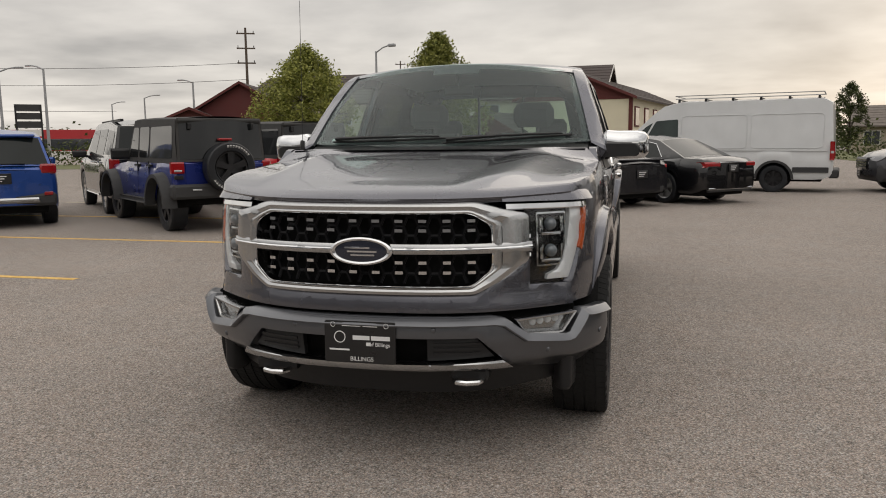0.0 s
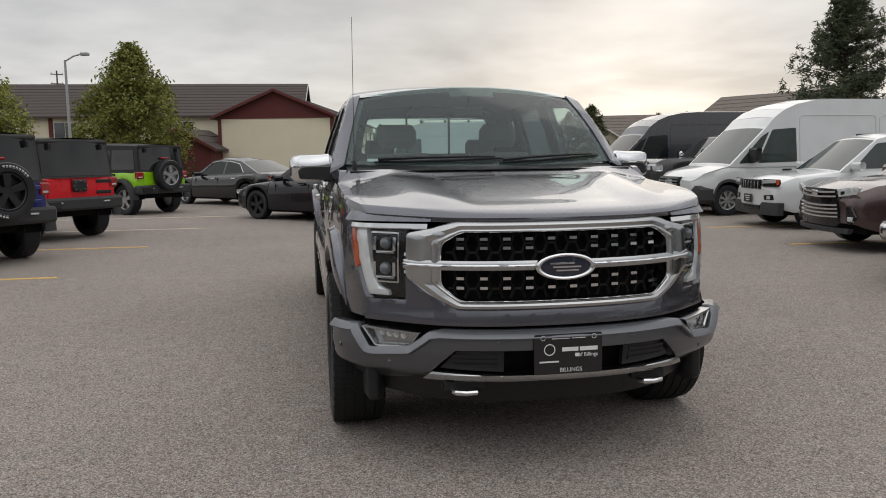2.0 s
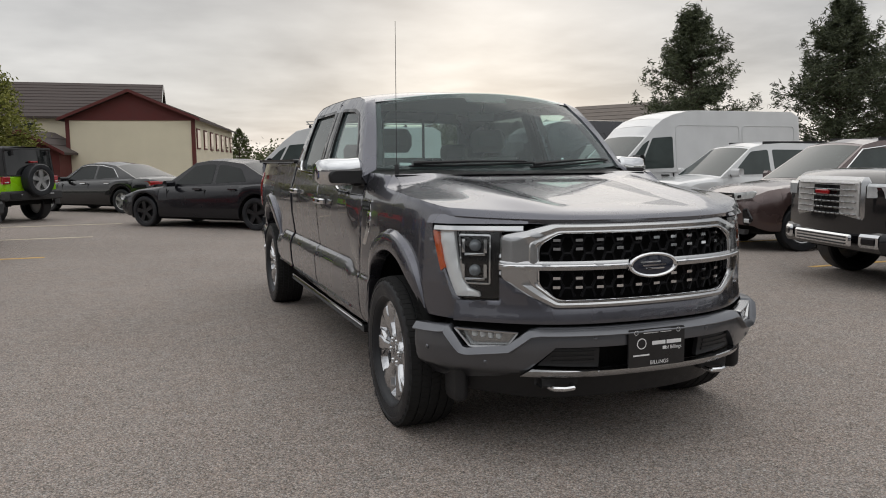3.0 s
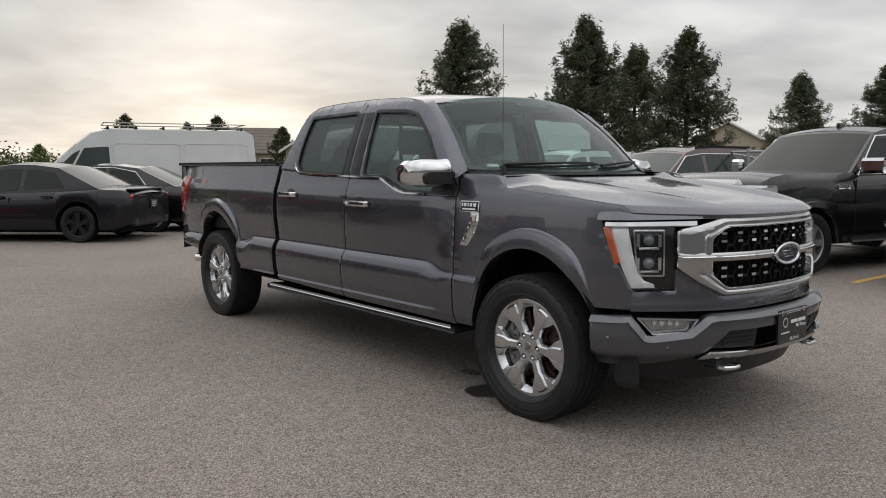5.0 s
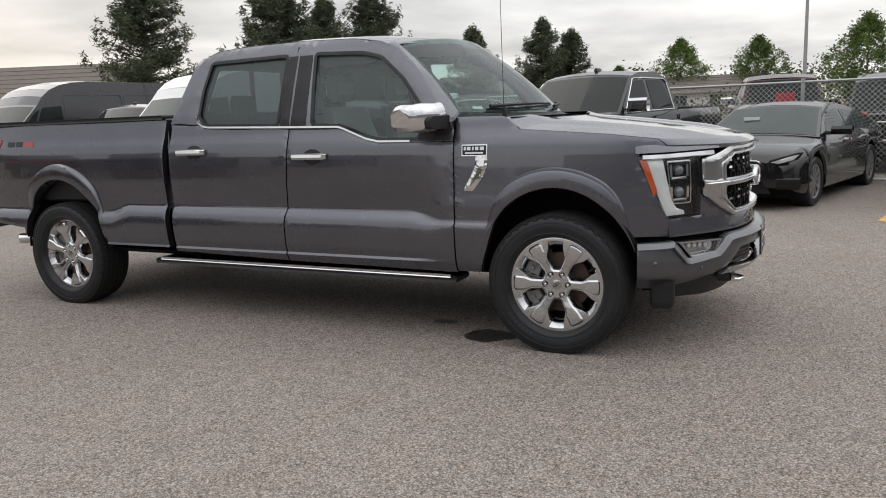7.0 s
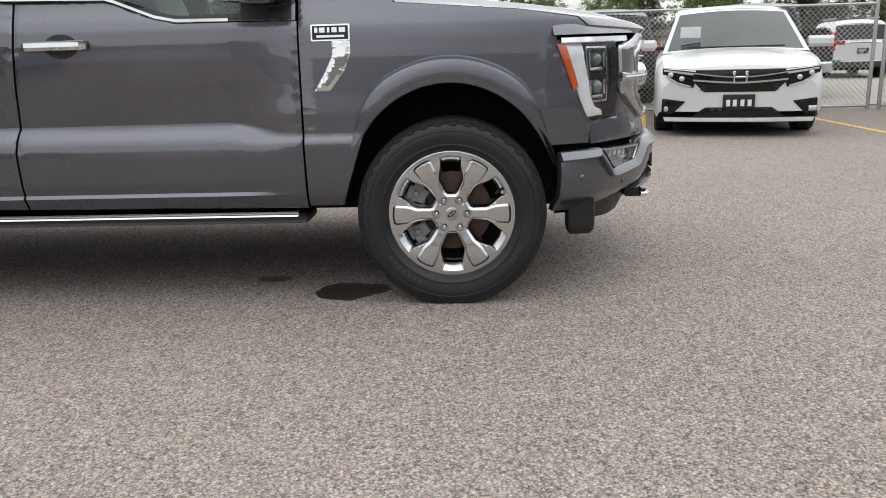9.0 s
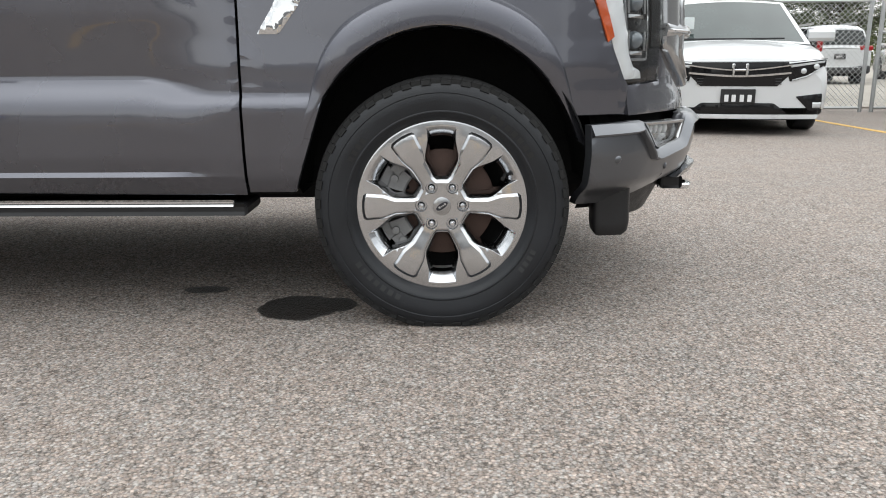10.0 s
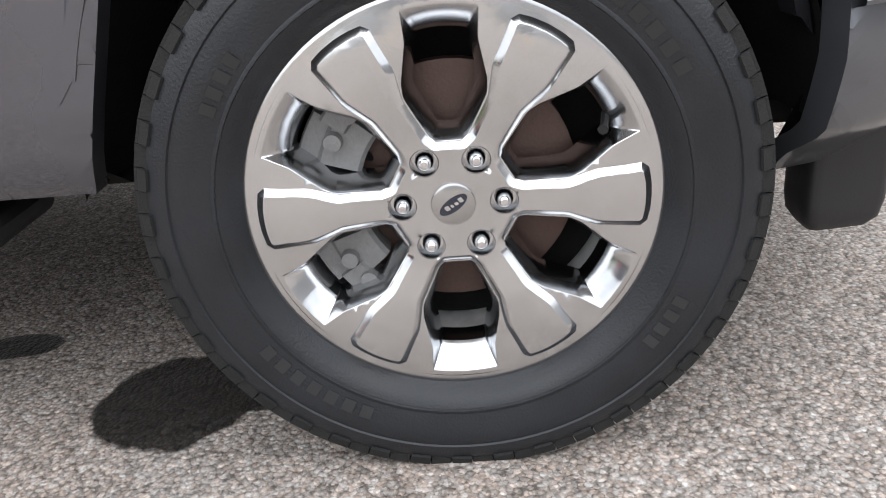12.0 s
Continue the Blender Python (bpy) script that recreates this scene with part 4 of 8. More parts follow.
BELT = [(2.87, 1.385), (2.62, 1.375), (2.55, 1.352), (1.88, 1.337), (1.42, 1.325), (1.20, 1.245), (1.12, 1.228), (0.625, 1.222)]

for s in (-1, 1):
    M = side(s)
    # front fender
    poly = [(0.617, 0.445), (0.617, 1.365)] + HOODCUT + [(-0.455, 1.150), (-0.452, 1.08), (-0.520, 0.95), (-0.590, 0.795), (-0.605, 0.775), (-0.605, 0.680)]
    poly += [(-0.42, 0.680)] + arch(0.0, 0.56, 0.69)[::-1][0:-2] + [(0.470, 0.445)]
    part("front_fender", sheet(poly, M, cut_u=0.035, cut_v=0.016, step=0.03, thick=0.04, creases=(0.711, 0.725, 0.736, 0.745, 0.757)), PAINT, truck)
    # doors
    poly = [(0.627, 0.435), (1.872, 0.450), (1.872, 0.70), (1.845, 0.95), (1.815, 1.20), (1.812, 1.330)] + BELT[4:]
    part("front_door", sheet(poly, M, cut_u=0.024, cut_v=0.012, thick=0.04, creases=(0.50, 0.515, 0.791, 0.80, 0.812)), PAINT, truck, sharp=20)
    poly = [(1.882, 0.450), (2.875, 0.475), (2.885, 0.80), (2.875, 1.05), (2.855, 1.36), (2.84, 1.383)] + BELT[1:3] + [(1.822, 1.334), (1.825, 1.20), (1.855, 0.95), (1.882, 0.70)]
    part("rear_door", sheet(poly, M, cut_u=0.07, cut_v=0.012, thick=0.04, creases=(0.50, 0.515, 0.791, 0.80, 0.812)), PAINT, truck, sharp=20)
    # bed side
    poly = [(2.945, 0.50), (2.955, 0.80), (2.94, 1.05), (2.915, 1.425), (3.8, 1.430), (5.03, 1.450), (5.07, 1.40), (5.07, 0.80), (4.97, 0.64), (4.53, 0.60), (4.524, 0.52)]
    poly += arch(REAR_AXLE, 0.60, 0.52)[1:-1] + [(3.58, 0.50)]
    part("bed_side", sheet(poly, M, cut_u=0.03, cut_v=0.016, step=0.03, thick=0.05, creases=(0.736, 0.745, 0.757, 0.791, 0.80, 0.812)), PAINT, truck, sharp=20)
    bm = bmesh.new()
    block(bm, s * 0.83, s * 0.945, 2.93, 5.06, 1.425, 1.455, 0.01)
    part("bed_rail_cap", bm, BLACK, truck)
    # greenhouse side with its openings
    U = upper(s)
    outer = [(0.63, 1.226), (0.63, 1.365), (0.70, 1.415), (0.80, 1.545), (0.93, 1.685), (1.06, 1.80), (1.18, 1.855), (1.40, 1.888), (1.80, 1.902), (2.25, 1.899), (2.52, 1.882), (2.63, 1.832), (2.70, 1.73), (2.80, 1.50), (2.86, 1.389), (2.62, 1.379), (2.55, 1.356), (1.88, 1.341), (1.42, 1.329), (1.20, 1.249), (1.12, 1.232)]
    rear_win = rounded([(1.90, 1.352), (2.52, 1.366), (2.60, 1.43), (2.585, 1.62), (2.545, 1.80), (1.885, 1.81)], 0.035)
    front_win = rounded([(0.84, 1.244), (1.12, 1.244), (1.20, 1.262), (1.42, 1.341), (1.63, 1.347), (1.665, 1.808), (1.30, 1.79), (1.16, 1.755), (0.98, 1.61), (0.84, 1.44)], 0.03)
    part("cab_frame", sheet(outer, U, [rear_win, front_win], cut_u=0.09, cut_v=0.06, thick=0.05), PAINT, truck)
    pane_out(part("rear_door_window", sheet(inset(rear_win, -0.012), lambda y, z, o: U(y, z, o - 0.018), thick=0.0, edge=0.0, cut_u=0.2), TINTED, truck, "dark tinted glass"), (0, 1.7, 1.2))
    pane_out(part("front_door_window", sheet(inset(front_win, -0.012), lambda y, z, o: U(y, z, o - 0.018), thick=0.0, edge=0.0, cut_u=0.2), SIDEGLASS, truck, "clear side glass"), (0, 1.7, 1.2))
    # black seals and pillar covers
    part("window_seal", sheet(inset(rear_win, -0.010), lambda y, z, o: U(y, z, o + 0.003), [inset(rear_win, 0.012)], thick=0.02, edge=0.002), GLOSSBLACK, truck)
    part("window_seal", sheet(inset(front_win, -0.010), lambda y, z, o: U(y, z, o + 0.003), [inset(front_win, 0.012)], thick=0.02, edge=0.002), GLOSSBLACK, truck)
    part("pillar_cover", sheet([(1.675, 1.348), (1.80, 1.345), (1.79, 1.55), (1.79, 1.80), (1.685, 1.80)], lambda y, z, o: U(y, z, o + 0.004), thick=0.008), GLOSSBLACK, truck)
    part("pillar_cover", sheet([(1.812, 1.345), (1.885, 1.347), (1.873, 1.80), (1.803, 1.80)], lambda y, z, o: U(y, z, o + 0.004), thick=0.008), GLOSSBLACK, truck)
    # chrome belt moulding
    line = [(2.615, 1.44), (2.60, 1.40), (2.55, 1.368), (2.50, 1.359), (1.88, 1.344), (1.42, 1.334), (1.38, 1.322), (1.21, 1.256), (1.12, 1.238), (0.90, 1.236)]
    bm = bmesh.new()
    loft(bm, [[U(y, z + dz, o) for y, z in line] for dz, o in ((-0.008, 0.0), (-0.008, 0.010), (0.004, 0.012), (0.007, 0.0))], closed=False)
    part("belt_moulding", bm, CHROME, truck)
    # seams between upper door frames
    bm = bmesh.new()
    tube(bm, [U(1.817, z, 0.0005) for z in (1.34, 1.5, 1.7, 1.86)], 0.004, 6)
    part("door_seam", bm, BLACK, truck)
    # handles
    for y0, y1, z in ((1.50, 1.775, 1.15), (2.515, 2.78, 1.19)):
        c = (y0 + y1) / 2 - 0.02
        part("handle_recess", sheet(ellipse(c, z - 0.004, 0.075, 0.050, 20), lambda y, zz, o: M(y, zz, o + 0.001), thick=0.002, edge=0.001, cut_u=0.03, cut_v=0.03), BLACK, truck)
        bm = bmesh.new()
        zs = [(-0.022, 0.012), (-0.020, 0.038), (-0.006, 0.046), (0.012, 0.044), (0.020, 0.030), (0.020, 0.012)]
        loft(bm, [[(s * (body_w(y, z) + o * k), y, z + dz * (0.55 + 0.45 * k)) for dz, o in zs] for y, k in ((y0, 0.5), (y0 + 0.02, 0.95), (y0 + 0.10, 1.0), (y1 - 0.02, 0.95), (y1, 0.5))], True, (True, True))
        part("door_handle", bm, CHROME, truck, "chrome door handle")
    # fender vent with badge
    V = lambda y, z, o: M(y, z, o + 0.006)
    part("vent_trim", sheet(rounded([(0.480, 1.14), (0.404, 1.14), (0.404, 1.085), (0.430, 1.02), (0.495, 0.935), (0.562, 0.935), (0.515, 1.01), (0.480, 1.08)], 0.006, 2), V, thick=0.012, edge=0.004, cut_u=0.014, cut_v=0.014, step=0.02), CHROME, truck, "bright curved fender trim")
    badge = part("badge", sheet(rounded([(0.565, 1.138), (0.565, 1.205), (0.402, 1.205), (0.402, 1.138)], 0.006), lambda y, z, o: M(y, z, o + 0.009), thick=0.012, edge=0.002), CHROME, truck, "chrome badge with black field")
    part("badge_field", sheet([(0.558, 1.144), (0.558, 1.199), (0.409, 1.199), (0.409, 1.144)], lambda y, z, o: M(y, z, o + 0.0105), thick=0.004, edge=0.0), GLOSSBLACK, badge)
    for y0, y1, z0, z1 in ((0.548, 0.535, 1.172, 1.192), (0.528, 0.505, 1.172, 1.192), (0.495, 0.485, 1.172, 1.192), (0.476, 0.455, 1.172, 1.192), (0.446, 0.420, 1.172, 1.192), (0.54, 0.425, 1.152, 1.161)):
        part("badge_bar", sheet([(y0, z0), (y0, z1), (y1, z1), (y1, z0)], lambda y, z, o: M(y, z, o + 0.013), thick=0.003, edge=0.0), CHROME, badge)
    # running board
    bm = bmesh.new()
    block(bm, s * 0.80, s * 0.958, 0.63, 3.12, 0.368, 0.408, 0.012)
    board = part("running_board", bm, BLACK, truck)
    bm = bmesh.new()
    block(bm, s * 0.925, s * 0.964, 0.67, 3.07, 0.398, 0.420, 0.006)
    part("step_strip", bm, CHROME, board, "bright step strip")
    for y in (0.8, 1.8, 2.8):
        bm = bmesh.new()
        block(bm, s * 0.60, s * 0.85, y - 0.03, y + 0.03, 0.38, 0.43, 0.005)
        part("bracket", bm, UNDER, board)
    bm = bmesh.new()
    loft(bm, [[(s * 0.92, y, z) for y in (0.47, 3.57)] for z in (0.46,)] + [[(s * 0.85, y, 0.42) for y in (0.47, 3.57)], [(s * 0.6, y, 0.42) for y in (0.47, 3.57)]], closed=False)
    part("rocker", bm, UNDER, truck)
    # painted lips round the wheel openings
    for cy, b, z0 in ((0.0, 0.56, 0.60), (REAR_AXLE, 0.60, 0.56)):
        bm = bmesh.new()
        rows = []
        for d, o in ((0.985, -0.05), (0.990, 0.028), (0.998, 0.035), (1.02, 0.037), (1.09, 0.036), (1.150, 0.034), (1.166, 0.030), (1.178, 0.014), (1.190, 0.003), (1.205, -0.006)):
            a0 = math.asin(min(0.99, (z0 - 0.40) / (b * d)))
            row = []
            for i in range(41):
                t = lerp(a0, math.pi - a0, i / 40)
                fade = smooth01((0.40 + b * math.sin(t) - 0.66) / 0.24)
                e = d if d < 1 else 1 + (d - 1) * (0.15 + 0.85 * fade)
                y, z = cy + 0.475 * e * math.cos(t), 0.40 + b * e * math.sin(t)
                row.append((s * (body_w(y, z) + (o if o < 0 else 0.002 + (o - 0.002) * fade)), y, z))
            rows.append(row)
        loft(bm, rows, closed=False)
        part("arch_lip", bm, PAINT, truck)
    # wheel arch liners
    for cy, b in ((0.0, 0.56), (REAR_AXLE, 0.60)):
        bm = bmesh.new()
        loft(bm, [[(s * x, cy + (0.475 + g) * math.cos(t), 0.40 + (b + g) * math.sin(t)) for t in (lerp(0.06, math.pi - 0.10, i / 24) for i in range(25))] for x, g in ((0.965, 0.012), (0.94, 0.02), (0.62, 0.0), (0.615, -0.45))], closed=False)
        part("arch_liner", bm, LINER, truck)
    # tail lamp
    part("tail_lamp", sheet(rounded([(4.74, 1.32), (5.075, 1.33), (5.075, 0.94), (4.98, 0.94), (4.83, 1.08)], 0.03), lambda y, z, o: M(y, z, o + 0.012), cut_u=0.04, thick=0.03, edge=0.008), REDLENS, truck, "red tail lamp")
    # decal bars on the bed side
    for i, (a, b) in enumerate(((4.66, 4.57), (4.55, 4.47), (4.45, 4.33))):
        part("decal", sheet([(a, 1.255), (a, 1.295), (b, 1.295), (b, 1.255)], lambda y, z, o: M(y, z, o + 0.002), thick=0.001, edge=0), GLOSSBLACK if i < 2 else REDLENS, truck)
    # mirror
    bm = bmesh.new()
    loft(bm, [[(s * x, yc + dy * k, 1.367 + dz * k + (0.012 if x < 1.0 else 0)) for dy, dz in rounded([(-0.095, -0.082), (0.085, -0.078), (0.095, 0.055), (0.03, 0.088), (-0.075, 0.085), (-0.105, 0.03)], 0.04)] for x, k, yc in ((0.945, 0.72, 0.755), (0.965, 0.92, 0.760), (1.03, 1.0, 0.775), (1.14, 1.0, 0.800), (1.185, 0.90, 0.825), (1.208, 0.62, 0.845))], True, (True, True))
    mirror = part("mirror", bm, CHROME, truck, "chrome door mirror")
    bm = bmesh.new()
    loft(bm, [[(s * (0.935 + dx * k), y + 0.16 * dx, 1.345 + dz * k) for dx, dz in rounded([(0.0, -0.048), (0.215, -0.042), (0.222, 0.012), (0.20, 0.034), (0.0, 0.036)], 0.02)] for y, k in ((0.74, 1.0), (0.655, 1.0), (0.643, 0.94))], True, (True, True))
    part("mirror_insert", bm, BLACK, mirror)
    bm = bmesh.new()
    block(bm, s * 0.90, s * 0.985, 0.68, 0.80, 1.285, 1.35, 0.015)
    part("mirror_arm", bm, BLACK, mirror)
    part("mirror_sail", sheet([(0.645, 1.232), (0.85, 1.236), (0.845, 1.43), (0.72, 1.40), (0.645, 1.33)], lambda y, z, o: U(y, z, o + 0.006), thick=0.01, edge=0.003), BLACK, truck)

    # ---- head lamp ----
    sx, sy = (lambda x: s * at_x(x)), (lambda y: s * at_y(y))
    H = lambda a, z, o: nose(a, z, o)
    lamp_out = [(sy(-0.458), 1.138), (sx(0.60), 1.142), (sx(0.60), 1.118), (sx(0.69), 1.10), (sx(0.69), 0.785), (sx(0.86), 0.775), (sy(-0.590), 0.795), (sy(-0.520), 0.95), (sy(-0.458), 1.07)]
    lamp = part("headlight", sheet(lamp_out, lambda a, z, o: H(a, z, o - 0.045), cut_u=0.04, thick=0.02, edge=0), LAMPIN, truck, "headlight with chrome light guides and amber marker")
    ga = lambda y, back: s * (at_y(y) - back)
    guide = [(ga(-0.492, 0.0), 1.112), (ga(-0.492, 0.105), 1.110), (ga(-0.520, 0.092), 1.03), (ga(-0.545, 0.082), 0.95), (ga(-0.572, 0.074), 0.87), (ga(-0.590, 0.085), 0.830), (ga(-0.595, 0.130), 0.812), (ga(-0.595, 0.135), 0.792), (ga(-0.588, 0.02), 0.790), (ga(-0.575, 0.0), 0.86), (ga(-0.545, 0.0), 0.94)]
    part("light_guide", sheet(guide, lambda a, z, o: H(a, z, o - 0.018), cut_u=0.03, cut_v=0.03, thick=0.03, edge=0.006), DRL, lamp, "pale light guide")
    b2 = bmesh.new()
    loft(b2, [[H(s * lerp(at_y(-0.478), at_x(0.60), t / 24), lerp(1.121, 1.128, t / 24) + dz, o) for t in range(25)] for dz, o in ((-0.020, -0.02), (-0.020, -0.001), (-0.016, 0.003), (0.004, 0.004), (0.007, 0.0), (0.007, -0.02))], closed=False)
    part("chrome_line", b2, CHROME, lamp)
    part("marker", sheet([(sy(-0.462), 1.100), (sy(-0.500), 1.096), (sy(-0.553), 0.925), (sy(-0.532), 0.908)], lambda a, z, o: H(a, z, o - 0.006), cut_u=0.02, cut_v=0.03, thick=0.02, edge=0.003), AMBER, lamp, "amber side marker")
    fo = rounded([(sx(0.728), 0.850), (sx(0.822), 0.850), (sx(0.840), 0.90), (sx(0.852), 1.088), (sx(0.728), 1.088)], 0.012)
    part("reflector_bezel", sheet(fo, lambda a, z, o: H(a, z, o - 0.028), [inset(fo, 0.0080)], step=0.02, cut_u=0.05, thick=0.02, edge=0.001), CHROME, lamp)
    for z in (1.030, 0.912):
        # a projector on a bright shelf with two short brackets
        part("lamp_shelf", sheet([(sx(0.750), z - 0.044), (sx(0.828), z - 0.044), (sx(0.828), z - 0.032), (sx(0.750), z - 0.032)], lambda a, w, o: H(a, w, o - 0.030), thick=0.02, edge=0.003), SATIN, lamp)
        for x in (0.742, 0.826):
            part("lamp_bracket", sheet([(sx(x), z - 0.030), (sx(x + 0.012), z - 0.030), (sx(x + 0.012), z + 0.034), (sx(x), z + 0.034)], lambda a, w, o: H(a, w, o - 0.026), thick=0.02, edge=0.002), CHROME, lamp)
        bm = bmesh.new()
        bmesh.ops.create_uvsphere(bm, u_segments=20, v_segments=12, radius=0.030, matrix=Matrix.Translation(H(sx(0.790), z + 0.004, -0.040)))
        part("projector", bm, LENS, lamp)
    pane_out(part("lamp_cover", sheet(lamp_out, lambda a, z, o: H(a, z, o - 0.002), cut_u=0.04, cut_v=0.05, thick=0.0, edge=0.004), CLEAR, lamp, "clear lamp cover"), (0, 0.3, 0.95))

    # fog lamp
    fog_out = [(s * at_x(0.845), 0.655), (s * at_x(0.605), 0.647), (s * at_x(0.648), 0.575), (s * at_x(0.775), 0.566), (s * at_x(0.79), 0.568)]
    fo = rounded(fog_out, 0.01)
    bm = bmesh.new()
    loft(bm, [[nose(lerp(p[0], q[0], f), lerp(p[1], q[1], f), o) for p, q in zip(ring_of(fo), ring_of(inset(fo, 0.013)))] for f, o in ((0.0, -0.04), (0.0, 0.006), (0.12, 0.012), (0.7, 0.010), (1.0, 0.0), (1.05, -0.04))], True)
    fogb = part("fog_lamp", bm, SATIN, truck, "fog lamp in a bright bezel")
    part("fog_reflector", sheet(inset(fo, 0.010), lambda a, z, o: nose(a, z, o - 0.030), cut_u=0.04, cut_v=0.02, thick=0.0, edge=0), SATIN, fogb)
    for i in range(4):
        bm = bmesh.new()
        x = 0.685 + i * 0.030
        p = Vector(nose(s * at_x(x), 0.622 + 0.002 * i, -0.026))
        bmesh.ops.create_uvsphere(bm, u_segments=12, v_segments=8, radius=0.017, matrix=Matrix.Translation(p) @ Matrix.Diagonal((1.0, 0.7, 1.1, 1)))
        part("fog_led", bm, DRL, fogb)
    pane_out(part("fog_cover", sheet(inset(fo, 0.009), lambda a, z, o: nose(a, z, o - 0.008), cut_u=0.05, thick=0.0, edge=0), CLEAR, fogb), (0, 0.3, 0.6))

# ---- hood ----
bm = bmesh.new()
_hc = spline([(-0.98, 1.150), (-0.955, 1.172), (-0.92, 1.189), (-0.85, 1.206), (-0.70, 1.232), (-0.5, 1.262), (-0.2, 1.303), (0.10, 1.340), (0.25, 1.365)])
rows = []
s_end = at_y(-0.585)
x_front = body_w(-0.585, _cut(-0.585)) - 0.001
for i in range(37):
    v = (i / 36) ** 1.35
    ye = lerp(-0.585, 0.31, v)
    ze = _cut(ye)
    xe = body_w(ye, ze) - 0.001 if ye < 0.215 else lerp(body_w(0.215, 1.286), 0.865, (ye - 0.215) / 0.095)
    row = []
    for j in range(-28, 29):
        u = j / 28
        u = math.copysign(1 - (1 - abs(u)) ** 1.2, u)
        a = u * s_end
        fx, fy = math.copysign(_nx(abs(a)), a) * x_front / _nx(s_end), _ny(abs(a)) - 0.005
        w = smooth01(v * 1.5)
        x = lerp(fx * xe / x_front, u * xe, w)
        yb = 0.185 + 0.125 * u * u
        y = lerp(fy, yb, v)
        zc = _hc(lerp(-0.968, 0.185, v))
        z = ze + (zc - ze) * (1 - abs(u) ** 2.8)
        r = abs(x)
        fade = smooth01((v - 0.04) / 0.22) * (1 - 0.5 * smooth01((v - 0.85) / 0.15))
        z += fade * (0.016 * math.exp(-((r - lerp(0.50, 0.66, v)) / 0.10) ** 2) - 0.008 * smooth01((lerp(0.40, 0.52, v) - r) / 0.07))
        row.append((x, y, z))
    rows.append(row)
rows.insert(0, [(x, y + 0.018, z - 0.022) for x, y, z in rows[0]])
loft(bm, rows, closed=False)
part("hood", bm, PAINT, truck, sharp=40)
# cowl and wipers
bm = bmesh.new()
loft(bm, [[(x, 0.185 + dy + 0.125 * (x / 0.865) ** 2 + 0.17 * (x / 0.86) ** 2 * k, z) for x in np.linspace(-0.86, 0.86, 21)] for dy, z, k in ((-0.02, 1.355, 0), (0.02, 1.345, 0.2), (0.10, 1.350, 0.8), (0.17, 1.380, 1))], closed=False)
part("cowl", bm, BLACK, truck)


def screen_pt(u, v, o=0.0):
    """Windscreen: u across, v up."""
    bx, by, bz = 0.872 * u, 0.335 + 0.30 * abs(u) ** 2.2, 1.372 + 0.022 * u * u
    tx, ty, tz = 0.732 * u, 0.985 + 0.125 * abs(u) ** 2.2, 1.898 - 0.060 * u * u
    k = 0.018 * math.sin(math.pi * v)
    return (lerp(bx, tx, v), lerp(by, ty, v) - k - o, lerp(bz, tz, v) + k + o * 0.8)


for x0, x1 in ((-0.62, 0.02), (0.06, 0.66)):
    bm = bmesh.new()
    pts = [screen_pt(lerp(x0, x1, t) / 0.8, 0.035 + 0.055 * t * (1.6 - t), 0.022) for t in (0, 0.25, 0.5, 0.75, 1.0)]
    tube(bm, pts, [0.012, 0.010, 0.008, 0.007, 0.006], 6)
    wiper = part("wiper", bm, BLACK, truck)
    bm = bmesh.new()
    tube(bm, [screen_pt(lerp(x0 - 0.02, x1 + 0.05, t) / 0.8, 0.018 + 0.05 * t, 0.010) for t in (0, 0.33, 0.66, 1.0)], 0.007, 6)
    part("wiper_blade", bm, BLACK, wiper)
bm = bmesh.new()
loft(bm, [[screen_pt(u, v) for u in np.linspace(-1, 1, 25)] for v in np.linspace(0, 1, 13)], closed=False)
pane_out(part("windscreen", bm, SCREEN, truck, "slightly green windscreen"), (0, 1.7, 1.2))
for v0, v1, half in ((0.93, 1.0, 1.0), (0.0, 0.045, 1.0), (0.86, 0.94, 0.20)):
    bm = bmesh.new()
    loft(bm, [[screen_pt(u * half, v, -0.004) for u in np.linspace(-1, 1, 25)] for v in (v0, v1)], closed=False)
    part("screen_frit", bm, GLOSSBLACK, truck)
for s in (-1, 1):
    bm = bmesh.new()
    loft(bm, [[screen_pt(s * u, v, -0.0035) for v in np.linspace(0, 1, 14)] for u in (0.955, 1.0)], closed=False)
    part("screen_frit", bm, GLOSSBLACK, truck)
    bm = bmesh.new()
    edge = [(0.63, 1.34), (0.63, 1.365), (0.70, 1.415), (0.80, 1.545), (0.93, 1.685), (1.06, 1.80), (1.13, 1.832)]
    rows = [[(s * cab_w(y, z), y, z) for y, z in edge], [(s * (cab_w(y, z) - 0.012), y - 0.012, z + 0.006) for y, z in edge]]
    scr = [screen_pt(s * 1.0, t, 0.008) for t in (-0.03, 0.0, 0.10, 0.40, 0.70, 0.95, 1.02)]
    rows += [scr, [(p[0] * 0.995, p[1] + 0.01, p[2] - 0.012) for p in scr]]
    loft(bm, rows, closed=False)
    part("a_pillar", bm, PAINT, truck)

# ---- roof and cab back ----
bm = bmesh.new()
rows = []
_rz = curve([(1.06, 1.80), (1.18, 1.855), (1.40, 1.888), (1.80, 1.902), (2.25, 1.899), (2.52, 1.882), (2.63, 1.832), (2.70, 1.73)])
